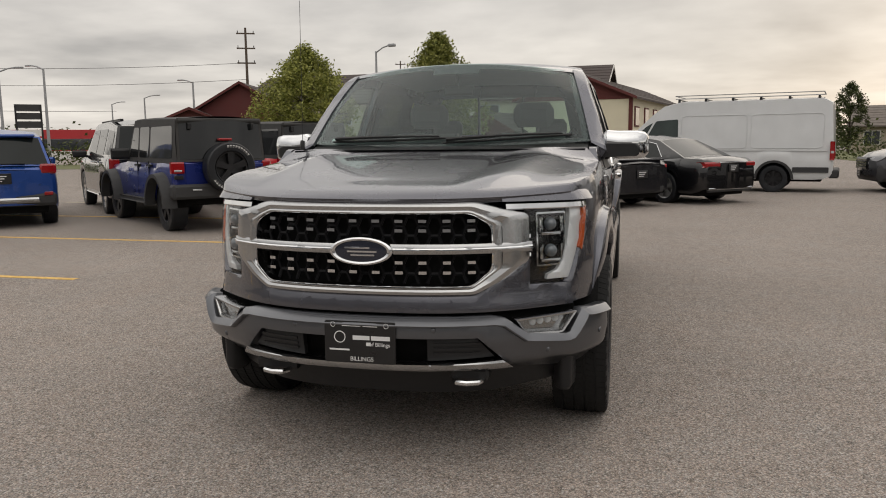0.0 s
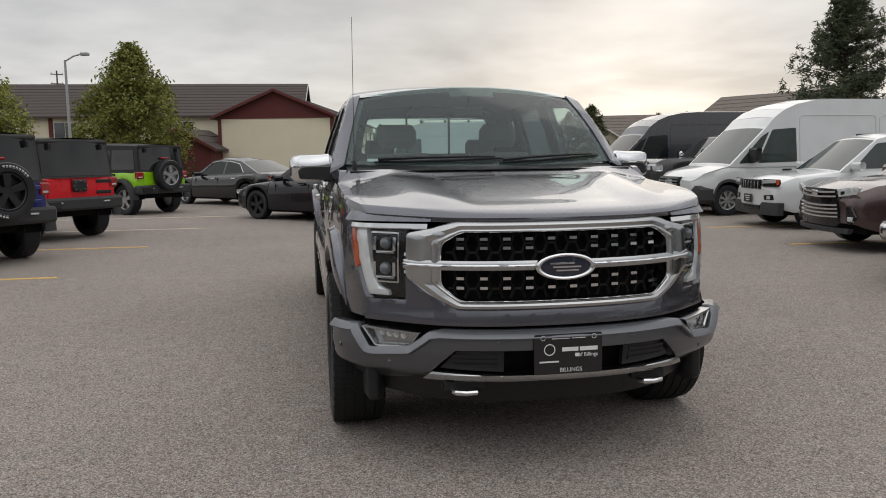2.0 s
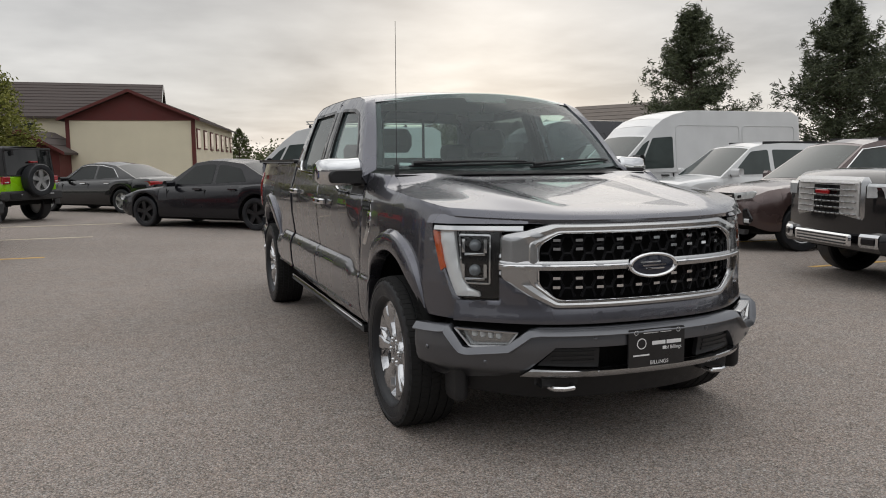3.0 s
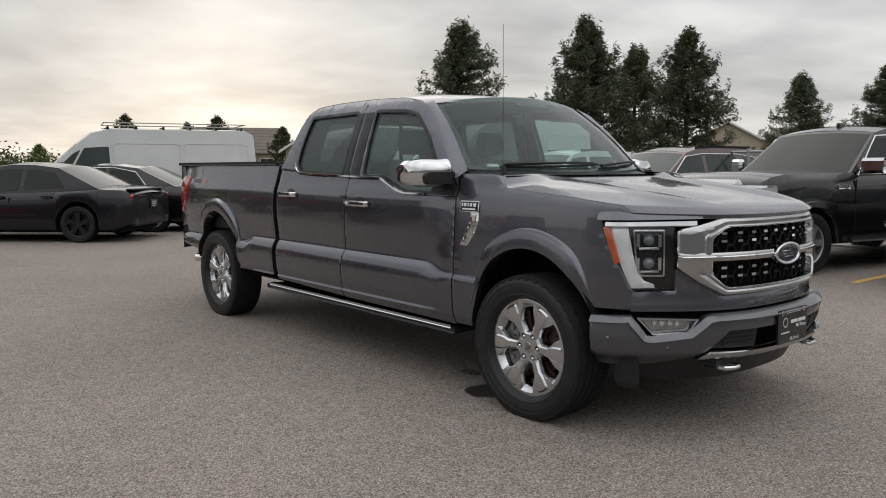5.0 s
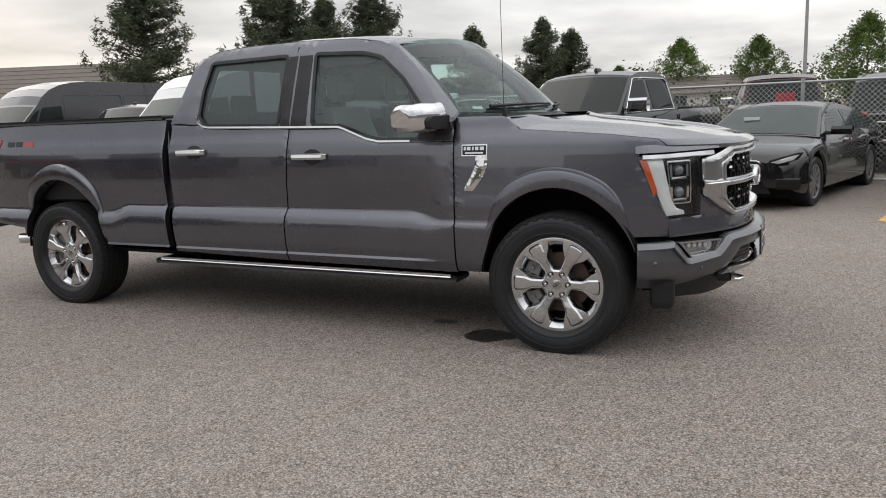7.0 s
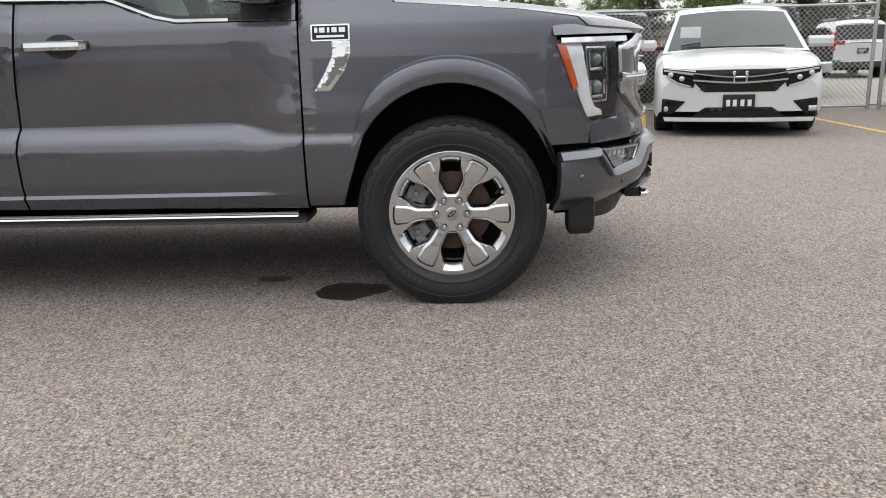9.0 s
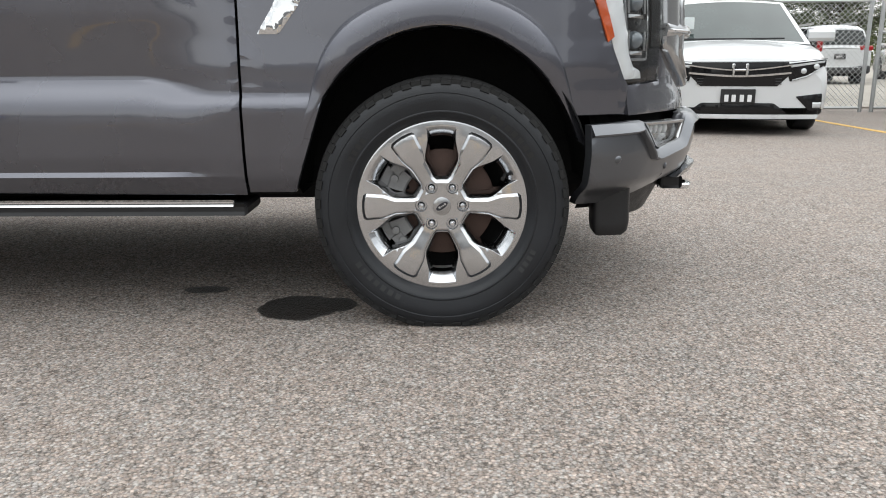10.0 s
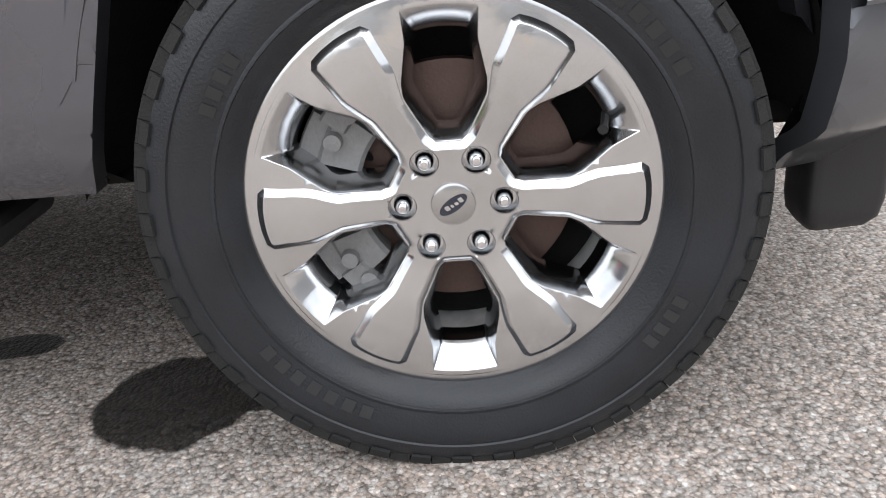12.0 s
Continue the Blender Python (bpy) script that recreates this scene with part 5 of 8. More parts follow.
for i in range(25):
    v = i / 24
    ye = lerp(1.11, 2.66, v)
    row = []
    for j in range(-14, 15):
        u = j / 14
        ze = _rz(ye)
        xe = cab_w(ye, ze)
        front, back = 0.135 * (1 - abs(u) ** 2.2) * (1 - v) ** 4, 0.05 * (1 - u * u) * v ** 6
        crown = curve([(1.10, 0.040), (1.3, 0.046), (1.9, 0.052), (2.4, 0.046), (2.66, 0.042)])(ye)
        row.append((u * xe, ye - front + back, ze + crown * (1 - abs(u) ** 2.6)))
    rows.append(row)
rows.append([(x * 0.97, y + 0.03, z - 0.05) for x, y, z in rows[-1]])
loft(bm, rows, closed=False)
part("roof", bm, PAINT, truck, sharp=45)
back = lambda x, z, o: (x, 2.86 - 0.36 * max(0, z - 1.42) + o * -1 - 0.02 * (x / 0.8) ** 2, z)
rw = rounded([(-0.60, 1.46), (0.60, 1.46), (0.54, 1.775), (-0.54, 1.775)], 0.05)
part("cab_back", sheet([(-0.93, 0.50), (0.93, 0.50), (0.93, 1.40), (0.765, 1.79), (0.70, 1.85), (-0.70, 1.85), (-0.765, 1.79), (-0.93, 1.40)], back, [rw], cut_u=0.2, cut_v=0.2, thick=0.04), PAINT, truck)
pane_out(part("rear_window", sheet(inset(rw, -0.01), lambda x, z, o: back(x, z, o + 0.015), thick=0, edge=0), SIDEGLASS, truck, "rear cab window"), (0, 1.7, 1.2))
for i in range(2):
    bm = bmesh.new()
    block(bm, *((-0.20, -0.185) if i else (0.185, 0.20)), 2.70, 2.74, 1.45, 1.78, 0.004)
    part("window_divider", bm, BLACK, truck)

# ---- bed ----
bm = bmesh.new()
block(bm, -0.83, 0.83, 2.95, 5.04, 0.80, 0.84, 0.01)
part("bed_floor", bm, BLACK, truck)
for x0, x1 in ((-0.90, -0.80), (0.80, 0.90)):
    bm = bmesh.new()
    block(bm, x0, x1, 2.95, 5.04, 0.82, 1.43, 0.01)
    part("bed_wall", bm, BLACK, truck)
bm = bmesh.new()
block(bm, -0.93, 0.93, 2.92, 2.97, 0.55, 1.43, 0.01)
part("bed_front", bm, PAINT, truck)
bm = bmesh.new()
block(bm, -0.925, 0.925, 5.00, 5.085, 0.72, 1.44, 0.02)
part("tailgate", bm, PAINT, truck)
bm = bmesh.new()
loft(bm, [[(x, 5.02 + 0.13 * (1 - (abs(x) / 0.95) ** 4), z) for x in np.linspace(-0.95, 0.95, 17)] for z in (0.57, 0.60, 0.78, 0.81)] + [[(x, 4.98, 0.81) for x in np.linspace(-0.95, 0.95, 17)]], closed=False)
part("rear_bumper", bm, BUMPER, truck)
bm = bmesh.new()
tube(bm, [(-0.80, 4.35, 0.47), (-0.86, 4.50, 0.49), (-0.93, 4.60, 0.50), (-0.965, 4.65, 0.50)], 0.042, 14, False)
part("exhaust_tip", bm, CHROME, truck)

# ---- grille ----
K = lambda a, z, o: nose(a, z, o)
part("nose_core", sheet(N_([(-0.92, 0.36), (0.92, 0.36), (0.90, 1.13), (-0.90, 1.13)]), lambda a, z, o: K(a, z, o - 0.085), cut_u=0.1, cut_v=0.2, thick=0), LINER, truck)
g_in = rounded([(-0.455, 1.098), (0.455, 1.098), (0.535, 1.045), (0.535, 0.860), (0.455, 0.792), (-0.455, 0.792), (-0.535, 0.860), (-0.535, 1.045)], 0.03)


def ring(poly, r, k=5):
    """The closed (x, z) outline with rounded corners and its long sides cut up."""
    p = rounded(poly, r, k)
    out = []
    for i in range(len(p)):
        a_, b_ = p[i], p[(i + 1) % len(p)]
        m_ = 16 if i % (k + 1) == k else 1
        out += [(lerp(a_[0], b_[0], j / m_), lerp(a_[1], b_[1], j / m_)) for j in range(m_)]
    return N_(out)


R_IN = [(-0.455, 1.098), (0.455, 1.098), (0.496, 1.071), (0.535, 1.045), (0.535, 0.862), (0.496, 0.828), (0.455, 0.792), (-0.455, 0.792), (-0.496, 0.828), (-0.535, 0.862), (-0.535, 1.045), (-0.496, 1.071)]
R_OUT = [(-0.475, 1.152), (0.475, 1.152), (0.60, 1.112), (0.686, 1.092), (0.686, 0.892), (0.585, 0.812), (0.475, 0.752), (-0.475, 0.752), (-0.585, 0.812), (-0.686, 0.892), (-0.686, 1.092), (-0.60, 1.112)]
r_in, r_out = ring(R_IN, 0.02), ring(R_OUT, 0.02)
bm = bmesh.new()
loft(bm, [[nose(lerp(p[0], q[0], f), lerp(p[1], q[1], f), o) for p, q in zip(r_in, r_out)] for f, o in ((0.0, -0.045), (0.02, 0.008), (0.06, 0.018), (0.13, 0.022), (0.22, 0.020), (0.26, 0.014), (0.55, 0.020), (0.85, 0.017), (0.95, 0.012), (1.0, 0.002), (1.0, -0.04))], True)
grille = part("grille", bm, SATIN, truck, "satin chrome grille surround", sharp=25)
lip = lambda a, z, o: nose(a, z, o + 0.014)
part("grille_lip", sheet(N_(inset(g_in, -0.010)), lip, [N_(g_in)], step=0.03, cut_u=0.08, cut_v=0.05, thick=0.03, edge=0.003), CHROME, grille)
for z0, z1, o in ((0.930, 0.972, 0.022), (0.944, 0.958, 0.026)):
    part("grille_bar", sheet(N_([(-0.688, z0), (0.688, z0), (0.688, z1), (-0.688, z1)]), lambda a, z, q: nose(a, z, q + o), cut_u=0.05, cut_v=0.012, thick=0.05, edge=0.006), SATIN if o < 0.025 else CHROME, grille)
for s in (-1, 1):
    for z0, z1 in ((0.905, 0.921), (0.985, 1.001)):
        part("grille_fin", sheet(N_([(s * 0.560, z0), (s * 0.688, z0), (s * 0.688, z1), (s * 0.560, z1)]), lambda a, z, q: nose(a, z, q + 0.010), cut_u=0.05, thick=0.02, edge=0.004), CHROME, grille)
MESHBLACK = material("black_mesh", (0.005, 0.005, 0.006), 0.45, 0, 0, 0.2, 20, spec=0.12)
# honeycomb
bm = bmesh.new()
cw, ch = 0.1022, 0.0405
for r_ in range(8):
    z = 0.800 + r_ * ch
    for c in range(-6, 7):
        x = c * cw + (cw / 2 if r_ % 2 else 0)
        pts = [(x - cw / 3, z), (x - cw / 6, z + ch), (x + cw / 6, z + ch), (x + cw / 3, z)]
        for p, q in (((x - cw / 3, z), (x - cw / 6, z + ch)), ((x - cw / 6, z + ch), (x + cw / 6, z + ch)), ((x + cw / 6, z + ch), (x + cw / 3, z))):
            if max(abs(p[0]), abs(q[0])) < 0.54:
                tube(bm, [nose(math.copysign(at_x(abs(t[0])), t[0]), t[1], -0.030) for t in (p, q)], 0.008, 5, False)
part("grille_mesh", bm, MESHBLACK, grille, "black honeycomb mesh")
tabs = [(x, z) for z, all_ in ((1.066, True), (1.026, False), (0.890, False), (0.847, True)) for x in [(-4.5 + i) * 0.1022 for i in range(10)] if all_ or abs(x) > 0.12]
for x, z in tabs:
    a = math.copysign(at_x(abs(x)), x)
    part("grille_tab", sheet([(a - 0.017, z - 0.0065), (a + 0.017, z - 0.0065), (a + 0.017, z + 0.0065), (a - 0.017, z + 0.0065)], lambda q, w, o: nose(q, w, o - 0.008), thick=0.022, edge=0.002, cut_v=0.1, cut_u=0.1, step=0.1), CHROME, grille)
bm = bmesh.new()
loft(bm, [[nose(0.140 * k * math.cos(t), 0.943 + 0.062 * k2 * math.sin(t), o) for t in (2 * math.pi * i / 64 for i in range(64))] for k, k2, o in ((0.98, 0.97, -0.02), (1.0, 1.0, 0.020), (0.975, 0.95, 0.034), (0.90, 0.85, 0.038), (0.82, 0.74, 0.034), (0.79, 0.69, 0.026), (0.3, 0.3, 0.026))], True, (False, True))
emb = part("emblem", bm, CHROME, grille, "oval chrome emblem with dark field")
part("emblem_field", sheet(ellipse(0, 0.943, 0.112, 0.044, 36), lambda a, z, o: nose(a, z, o + 0.031), cut_u=0.04, thick=0.01, edge=0.001), BLUEBLACK, emb)
for x0, x1, z0, z1 in ((-0.072, 0.040, 0.954, 0.961), (-0.060, 0.070, 0.938, 0.945), (-0.045, 0.060, 0.923, 0.930)):
    part("emblem_bar", sheet(rounded([(x0, z0), (x1, z0), (x1, z1), (x0, z1)], 0.004), lambda a, z, o: nose(a, z, o + 0.034), thick=0.004, edge=0.001), CHROME, emb)
bm = bmesh.new()
bmesh.ops.create_uvsphere(bm, u_segments=10, v_segments=8, radius=0.010, matrix=Matrix.Translation(nose(0, 0.892, 0.02)))
part("front_camera", bm, BLACK, grille)

# ---- valance, bumper, air dam ----
e62 = at_y(-0.604)
val = [(-e62, 0.677), (e62, 0.677), (e62, 0.772), (at_x(0.69), 0.780), (at_x(0.69), 0.892), (at_x(0.580), 0.812), (at_x(0.472), 0.750), (-at_x(0.472), 0.750), (-at_x(0.580), 0.812), (-at_x(0.69), 0.892), (-at_x(0.69), 0.780), (-e62, 0.772)]
part("valance", sheet(val, lambda a, z, o: nose(a, z, o - 0.004 + 0.004 * smooth01((0.76 - z) / 0.05)), cut_u=0.04, cut_v=0.02, thick=0.05), PAINT, truck)
eb = at_y(-0.452)
bump_out = [(-eb, 0.655), (-at_x(0.85), 0.662), (-at_x(0.80), 0.565), (-at_x(0.785), 0.562), (-at_x(0.645), 0.583), (-at_x(0.57), 0.655), (-at_x(0.53), 0.664), (at_x(0.53), 0.664), (at_x(0.57), 0.655), (at_x(0.645), 0.583), (at_x(0.785), 0.562), (at_x(0.80), 0.565), (at_x(0.85), 0.662), (eb, 0.655),
            (eb, 0.390), (at_x(0.86), 0.388), (at_x(0.70), 0.410), (at_x(0.60), 0.440), (at_x(0.56), 0.482), (at_x(0.47), 0.578), (-at_x(0.47), 0.578), (-at_x(0.56), 0.482), (-at_x(0.60), 0.440), (-at_x(0.70), 0.410), (-at_x(0.86), 0.388), (-eb, 0.390)]


def bump_map(a, z, o):
    t = (z - 0.56) / 0.12
    x, y, z = nose(a, z, o + 0.012 - 0.012 * t * t - 0.03 * smooth01((0.47 - z) / 0.06))
    return (x * (1 + 0.022 * smooth01((abs(x) - 0.45) / 0.4)), y, z)


bumper = part("front_bumper", sheet(bump_out, bump_map, cut_u=0.035, cut_v=0.018, step=0.02, thick=0.05, edge=0.003), BUMPER, truck, "satin grey front bumper")
top_edge = [(sg * q, z) for q, z, sg in [(eb, 0.655, -1), (at_x(0.85), 0.662, -1), (at_x(0.80), 0.566, -1), (at_x(0.785), 0.562, -1), (at_x(0.645), 0.583, -1), (at_x(0.57), 0.655, -1), (at_x(0.53), 0.664, -1), (at_x(0.25), 0.664, -1)]]
top_edge += [(0.0, 0.664)] + [(-a, z) for a, z in reversed(top_edge)]
path = []
for (a0, z0), (a1, z1) in zip(top_edge, top_edge[1:]):
    k = max(1, int(math.hypot(a1 - a0, z1 - z0) / 0.02))
    path += [(lerp(a0, a1, q / k), lerp(z0, z1, q / k)) for q in range(k)]
path.append(top_edge[-1])
norm = []
for i in range(len(path)):
    (a0, z0), (a1, z1) = path[max(0, i - 2)], path[min(len(path) - 1, i + 2)]
    d = Vector((a1 - a0, z1 - z0)).normalized()
    norm.append((d.y, -d.x))
bm = bmesh.new()
loft(bm, [[bump_map(a + n[0] * w, z + n[1] * w, o) for (a, z), n in zip(path, norm)] for w, o in ((-0.002, -0.02), (-0.002, -0.003), (0.002, 0.002), (0.028, 0.020), (0.033, 0.018), (0.038, -0.002))], closed=False)
part("bumper_rim", bm, BUMPER, bumper, sharp=30)
part("bumper_strip", sheet(N_([(-0.605, 0.436), (-0.56, 0.478), (-0.28, 0.466), (0.28, 0.466), (0.56, 0.478), (0.605, 0.436), (0.28, 0.434), (-0.28, 0.434)]), lambda a, z, o: nose(a, z, o + 0.030), cut_u=0.05, cut_v=0.012, thick=0.05, edge=0.005), SATIN, bumper, "bright skid strip")
for s in (-1, 1):
    q = N_([(s * 0.275, 0.475), (s * 0.54, 0.487), (s * 0.47, 0.570), (s * 0.275, 0.570)])
    part("intake_panel", sheet(q, lambda a, z, o: nose(a, z, o - 0.012), cut_u=0.06, cut_v=0.02, thick=0.03, edge=0.004), BLACK, bumper)
    for z in (0.500, 0.522, 0.544):
        part("intake_slat", sheet(N_([(s * 0.30, z), (s * 0.49, z), (s * 0.485, z + 0.012), (s * 0.30, z + 0.012)]), lambda a, w, o: nose(a, w, o - 0.004), thick=0.015, edge=0.003), BLACK, bumper)
    for x, z in ((0.30, 0.615), (0.72, 0.500)):
        bm = bmesh.new()
        bmesh.ops.create_uvsphere(bm, u_segments=16, v_segments=8, radius=0.014, matrix=Matrix.Translation(bump_map(s * at_x(x), z, -0.004)) @ Matrix.Diagonal((1, 0.6, 1, 1)))
        part("parking_sensor", bm, BUMPER, bumper)
    bm = bmesh.new()
    bmesh.ops.create_uvsphere(bm, u_segments=16, v_segments=8, radius=0.014, matrix=Matrix.Translation(bump_map(s * at_y(-0.53), 0.548, -0.003)) @ Matrix.Diagonal((0.6, 1, 1, 1)))
    part("parking_sensor", bm, BUMPER, bumper)
    bm = bmesh.new()
    tube(bm, [(s * 0.385, -0.82, 0.39), (s * 0.385, -0.92, 0.383), (s * 0.40, -0.945, 0.382), (s * 0.445, -0.95, 0.382), (s * 0.49, -0.93, 0.382), (s * 0.50, -0.91, 0.383), (s * 0.50, -0.82, 0.39)], 0.012, 8)
    part("tow_hook", bm, CHROME, truck, "bright tow hook")
    bm = bmesh.new()
    block(bm, s * 0.36, s * 0.53, -0.90, -0.82, 0.38, 0.43, 0.01)
    part("hook_mount", bm, BLACK, truck)
part("air_dam", sheet([(-at_x(0.86), 0.315), (-at_x(0.6), 0.295), (at_x(0.6), 0.295), (at_x(0.86), 0.315), (at_x(0.88), 0.45), (-at_x(0.88), 0.45)], lambda a, z, o: nose(a, z, o - 0.055), cut_u=0.05, cut_v=0.05, thick=0.03), BLACK, truck)
for s in (-1, 1):
    bm = bmesh.new()
    loft(bm, [[(s * (0.815 + dx * k), -0.560 + dy * k * 0.82 - 0.02 * (0.43 - z), z) for dx, dy in rounded([(-0.04, -0.03), (0.0, -0.095), (0.045, -0.085), (0.062, 0.068), (-0.04, 0.068)], 0.028, 4)] for z, k in ((0.445, 1.0), (0.315, 1.0), (0.288, 0.93), (0.273, 0.74), (0.270, 0.4))], True, (True, True))
    part("air_dam_corner", bm, BLACK, truck)
    part("lamp_brow", sheet([(s * at_y(-0.44), 1.136), (s * at_x(0.58), 1.144), (s * at_x(0.58), 1.175), (s * at_y(-0.44), 1.20)], lambda a, z, o: nose(a, z, o + 0.003 - _rake(z) - 0.75 * max(0.0, z - 1.140)), cut_u=0.04, thick=0.02, edge=0.002), PAINT, truck)
# dealer plate
plate = part("dealer_plate", sheet(rounded([(-0.158, 0.468), (0.158, 0.468), (0.158, 0.648), (-0.158, 0.648)], 0.012), lambda a, z, o: (a, -1.030 - o + 0.02 * (z - 0.55), z), thick=0.012, edge=0.002), PLATEBLACK, truck, "black dealer plate with white print")


def pbar(name, x0, x1, z0, z1):
    part(name, sheet([(x0, z0), (x1, z0), (x1, z1), (x0, z1)], lambda a, z, o: (a, -1.0325 - o + 0.02 * (z - 0.55), z), thick=0.001, edge=0), DECAL, plate)


for x0, x1, z0, z1 in ((-0.078, 0.005, 0.627, 0.638), (0.015, 0.078, 0.627, 0.638), (-0.030, 0.045, 0.570, 0.588), (0.052, 0.135, 0.570, 0.588), (0.03, 0.05, 0.545, 0.560), (-0.135, -0.045, 0.522, 0.529)):
    pbar("print_bar", x0, x1, z0, z1)
for cx, cz, r in ((-0.088, 0.580, 0.026), (-0.118, 0.633, 0.011), (0.118, 0.633, 0.011)):
    part("print_ring", sheet(ellipse(cx, cz, r, r, 24), lambda a, z, o: (a, -1.0325 - o + 0.02 * (z - 0.55), z), [ellipse(cx, cz, r * 0.84, r * 0.84, 24)], step=0.02, thick=0.001, edge=0), DECAL, plate)


def words(text, size, m, parent, mt, name="lettering"):
    cu = bpy.data.curves.new(name, "FONT")
    cu.body, cu.size, cu.align_x, cu.align_y, cu.extrude = text, size, "CENTER", "CENTER", 0.0004
    ob = new("text_source", cu)
    me = bpy.data.meshes.new_from_object(ob.evaluated_get(bpy.context.evaluated_depsgraph_get()))
    bpy.data.objects.remove(ob)
    bpy.data.curves.remove(cu)
    me.materials.append(mt)
    o = new(name, me)
    o.parent, o.matrix_basis = parent, m
    return o


words("BILLINGS", 0.026, pose(0.01, -1.0350, 0.487, 90, 0, 0), plate, DECAL)
words("of Billings", 0.024, pose(0.090, -1.0338, 0.552, 90, 0, 0), plate, DECAL)

# antenna
bm = bmesh.new()
tube(bm, [(-0.83, 0.345, 1.35), (-0.83, 0.345, 1.40), (-0.83, 0.35, 1.41)], 0.014, 10)
ant = part("antenna", bm, BLACK, truck)
bm = bmesh.new()
tube(bm, [(-0.83, 0.35, 1.40), (-0.827, 0.355, 1.80), (-0.824, 0.36, 2.235)], [0.0022, 0.0018, 0.0014], 6)
part("antenna_rod", bm, BLACK, ant)

# ---- underbody ----
bm = bmesh.new()
block(bm, -0.62, 0.62, -0.70, 4.80, 0.36, 0.62, 0.05)
part("chassis", bm, UNDER, truck)
for y in (0.0, REAR_AXLE):
    bm = bmesh.new()
    tube(bm, [(-0.80, y, HUB), (0.80, y, HUB)], 0.05, 12)
    part("axle", bm, UNDER, truck)
bm = bmesh.new()
block(bm, -0.62, 0.62, -0.75, -0.52, 0.44, 1.08, 0.05)
part("engine_bay", bm, UNDER, truck)

# ---- cabin ----
bm = bmesh.new()
loft(bm, [[(x, y, z) for x in np.linspace(-0.80, 0.80, 9)] for y, z in ((0.36, 1.34), (0.50, 1.345), (0.66, 1.33), (0.85, 1.30), (0.95, 1.26), (0.97, 1.10), (0.92, 0.80))], closed=False)
part("dashboard", bm, DASH, truck)
bm = bmesh.new()
block(bm, -0.17, 0.17, 0.88, 0.93, 1.20, 1.38, 0.012)
part("touch_screen", bm, GLOSSBLACK, truck)
bm = bmesh.new()
c, n_ = Vector((0.38, 1.02, 1.24)), 28
rot = Matrix.Rotation(radians(-28), 3, "X")
tube(bm, [c + rot @ Vector((0.185 * math.cos(t), 0, 0.185 * math.sin(t))) for t in (2 * math.pi * i / n_ for i in range(n_ + 1))], 0.016, 8, False)
wheel_s = part("steering_wheel", bm, DASH, truck)
bm = bmesh.new()
block(bm, 0.31, 0.45, 1.0, 1.05, 1.18, 1.29, 0.02)
tube(bm, [(0.20, 1.02, 1.25), (0.38, 1.02, 1.25), (0.56, 1.02, 1.25)], 0.014, 6)
tube(bm, [(0.38, 1.03, 1.24), (0.38, 0.80, 1.14)], 0.03, 8)
part("steering_hub", bm, DASH, wheel_s)


def seat_back(bm, x0, x1, y, z0, z1, lean=0.18):
    loops = []
    for i in range(7):
        t = i / 6
        z, k = lerp(z0, z1, t), 1 - 0.12 * t ** 3
        xm, hw = (x0 + x1) / 2, (x1 - x0) / 2 * k
        yy = y + lean * t
        th = lerp(0.16, 0.10, t)
        loops.append([(xm + hw * a, yy + th * b, z) for a, b in rounded([(-1, -0.5), (-0.7, -0.62), (0.7, -0.62), (1, -0.5), (1, 0.5), (-1, 0.5)], 0.2, 3)])
    loft(bm, loops, True, (True, True))


for x in (-0.40, 0.40):
    bm = bmesh.new()
    seat_back(bm, x - 0.26, x + 0.26, 1.56, 0.85, 1.46)
    seat = part("front_seat", bm, SEAT, truck, "grey leather front seat")
    bm = bmesh.new()
    block(bm, x - 0.15, x + 0.15, 1.71, 1.82, 1.50, 1.68, 0.05)
    part("headrest", bm, SEAT, seat)
    bm = bmesh.new()
    block(bm, x - 0.26, x + 0.26, 1.05, 1.62, 0.72, 0.92, 0.05)
    part("cushion", bm, SEAT, seat)
bm = bmesh.new()
seat_back(bm, -0.72, 0.72, 2.42, 0.85, 1.42)
rs = part("rear_seat", bm, SEAT, truck, "grey leather rear bench")
for x in (-0.45, 0.45):
    bm = bmesh.new()
    block(bm, x - 0.13, x + 0.13, 2.56, 2.66, 1.43, 1.58, 0.04)
    part("headrest", bm, SEAT, rs)
bm = bmesh.new()
block(bm, -0.86, 0.86, 0.9, 2.8, 0.62, 0.66, 0.01)
part("cabin_floor", bm, DASH, truck)
bm = bmesh.new()
loft(bm, [[(x, y, z - 0.05 * (x / 0.7) ** 2) for x in np.linspace(-0.70, 0.70, 9)] for y, z in ((1.10, 1.885), (1.8, 1.905), (2.6, 1.875))], closed=False)
part("headliner", bm, HEADLINER, truck)
bm = bmesh.new()
block(bm, -0.10, 0.10, 0.985, 1.01, 1.70, 1.765, 0.01)
tube(bm, [(0, 0.99, 1.75), (0, 0.96, 1.84)], 0.012, 6)
part("rear_view_mirror", bm, BLACK, truck)
for s in (-1, 1):
    bm = bmesh.new()
    block(bm, s * 0.80, s * 0.90, 0.95, 2.75, 0.65, 1.20, 0.02)
    part("door_lining", bm, DASH, truck)
part("window_sticker", sheet([(-0.68, 0.055), (-0.62, 0.055), (-0.62, 0.090), (-0.68, 0.090)], lambda u, v, o: screen_pt(u / 0.80, v, -0.012), thick=0, edge=0), PAPER, truck, "small pale label behind the windscreen")

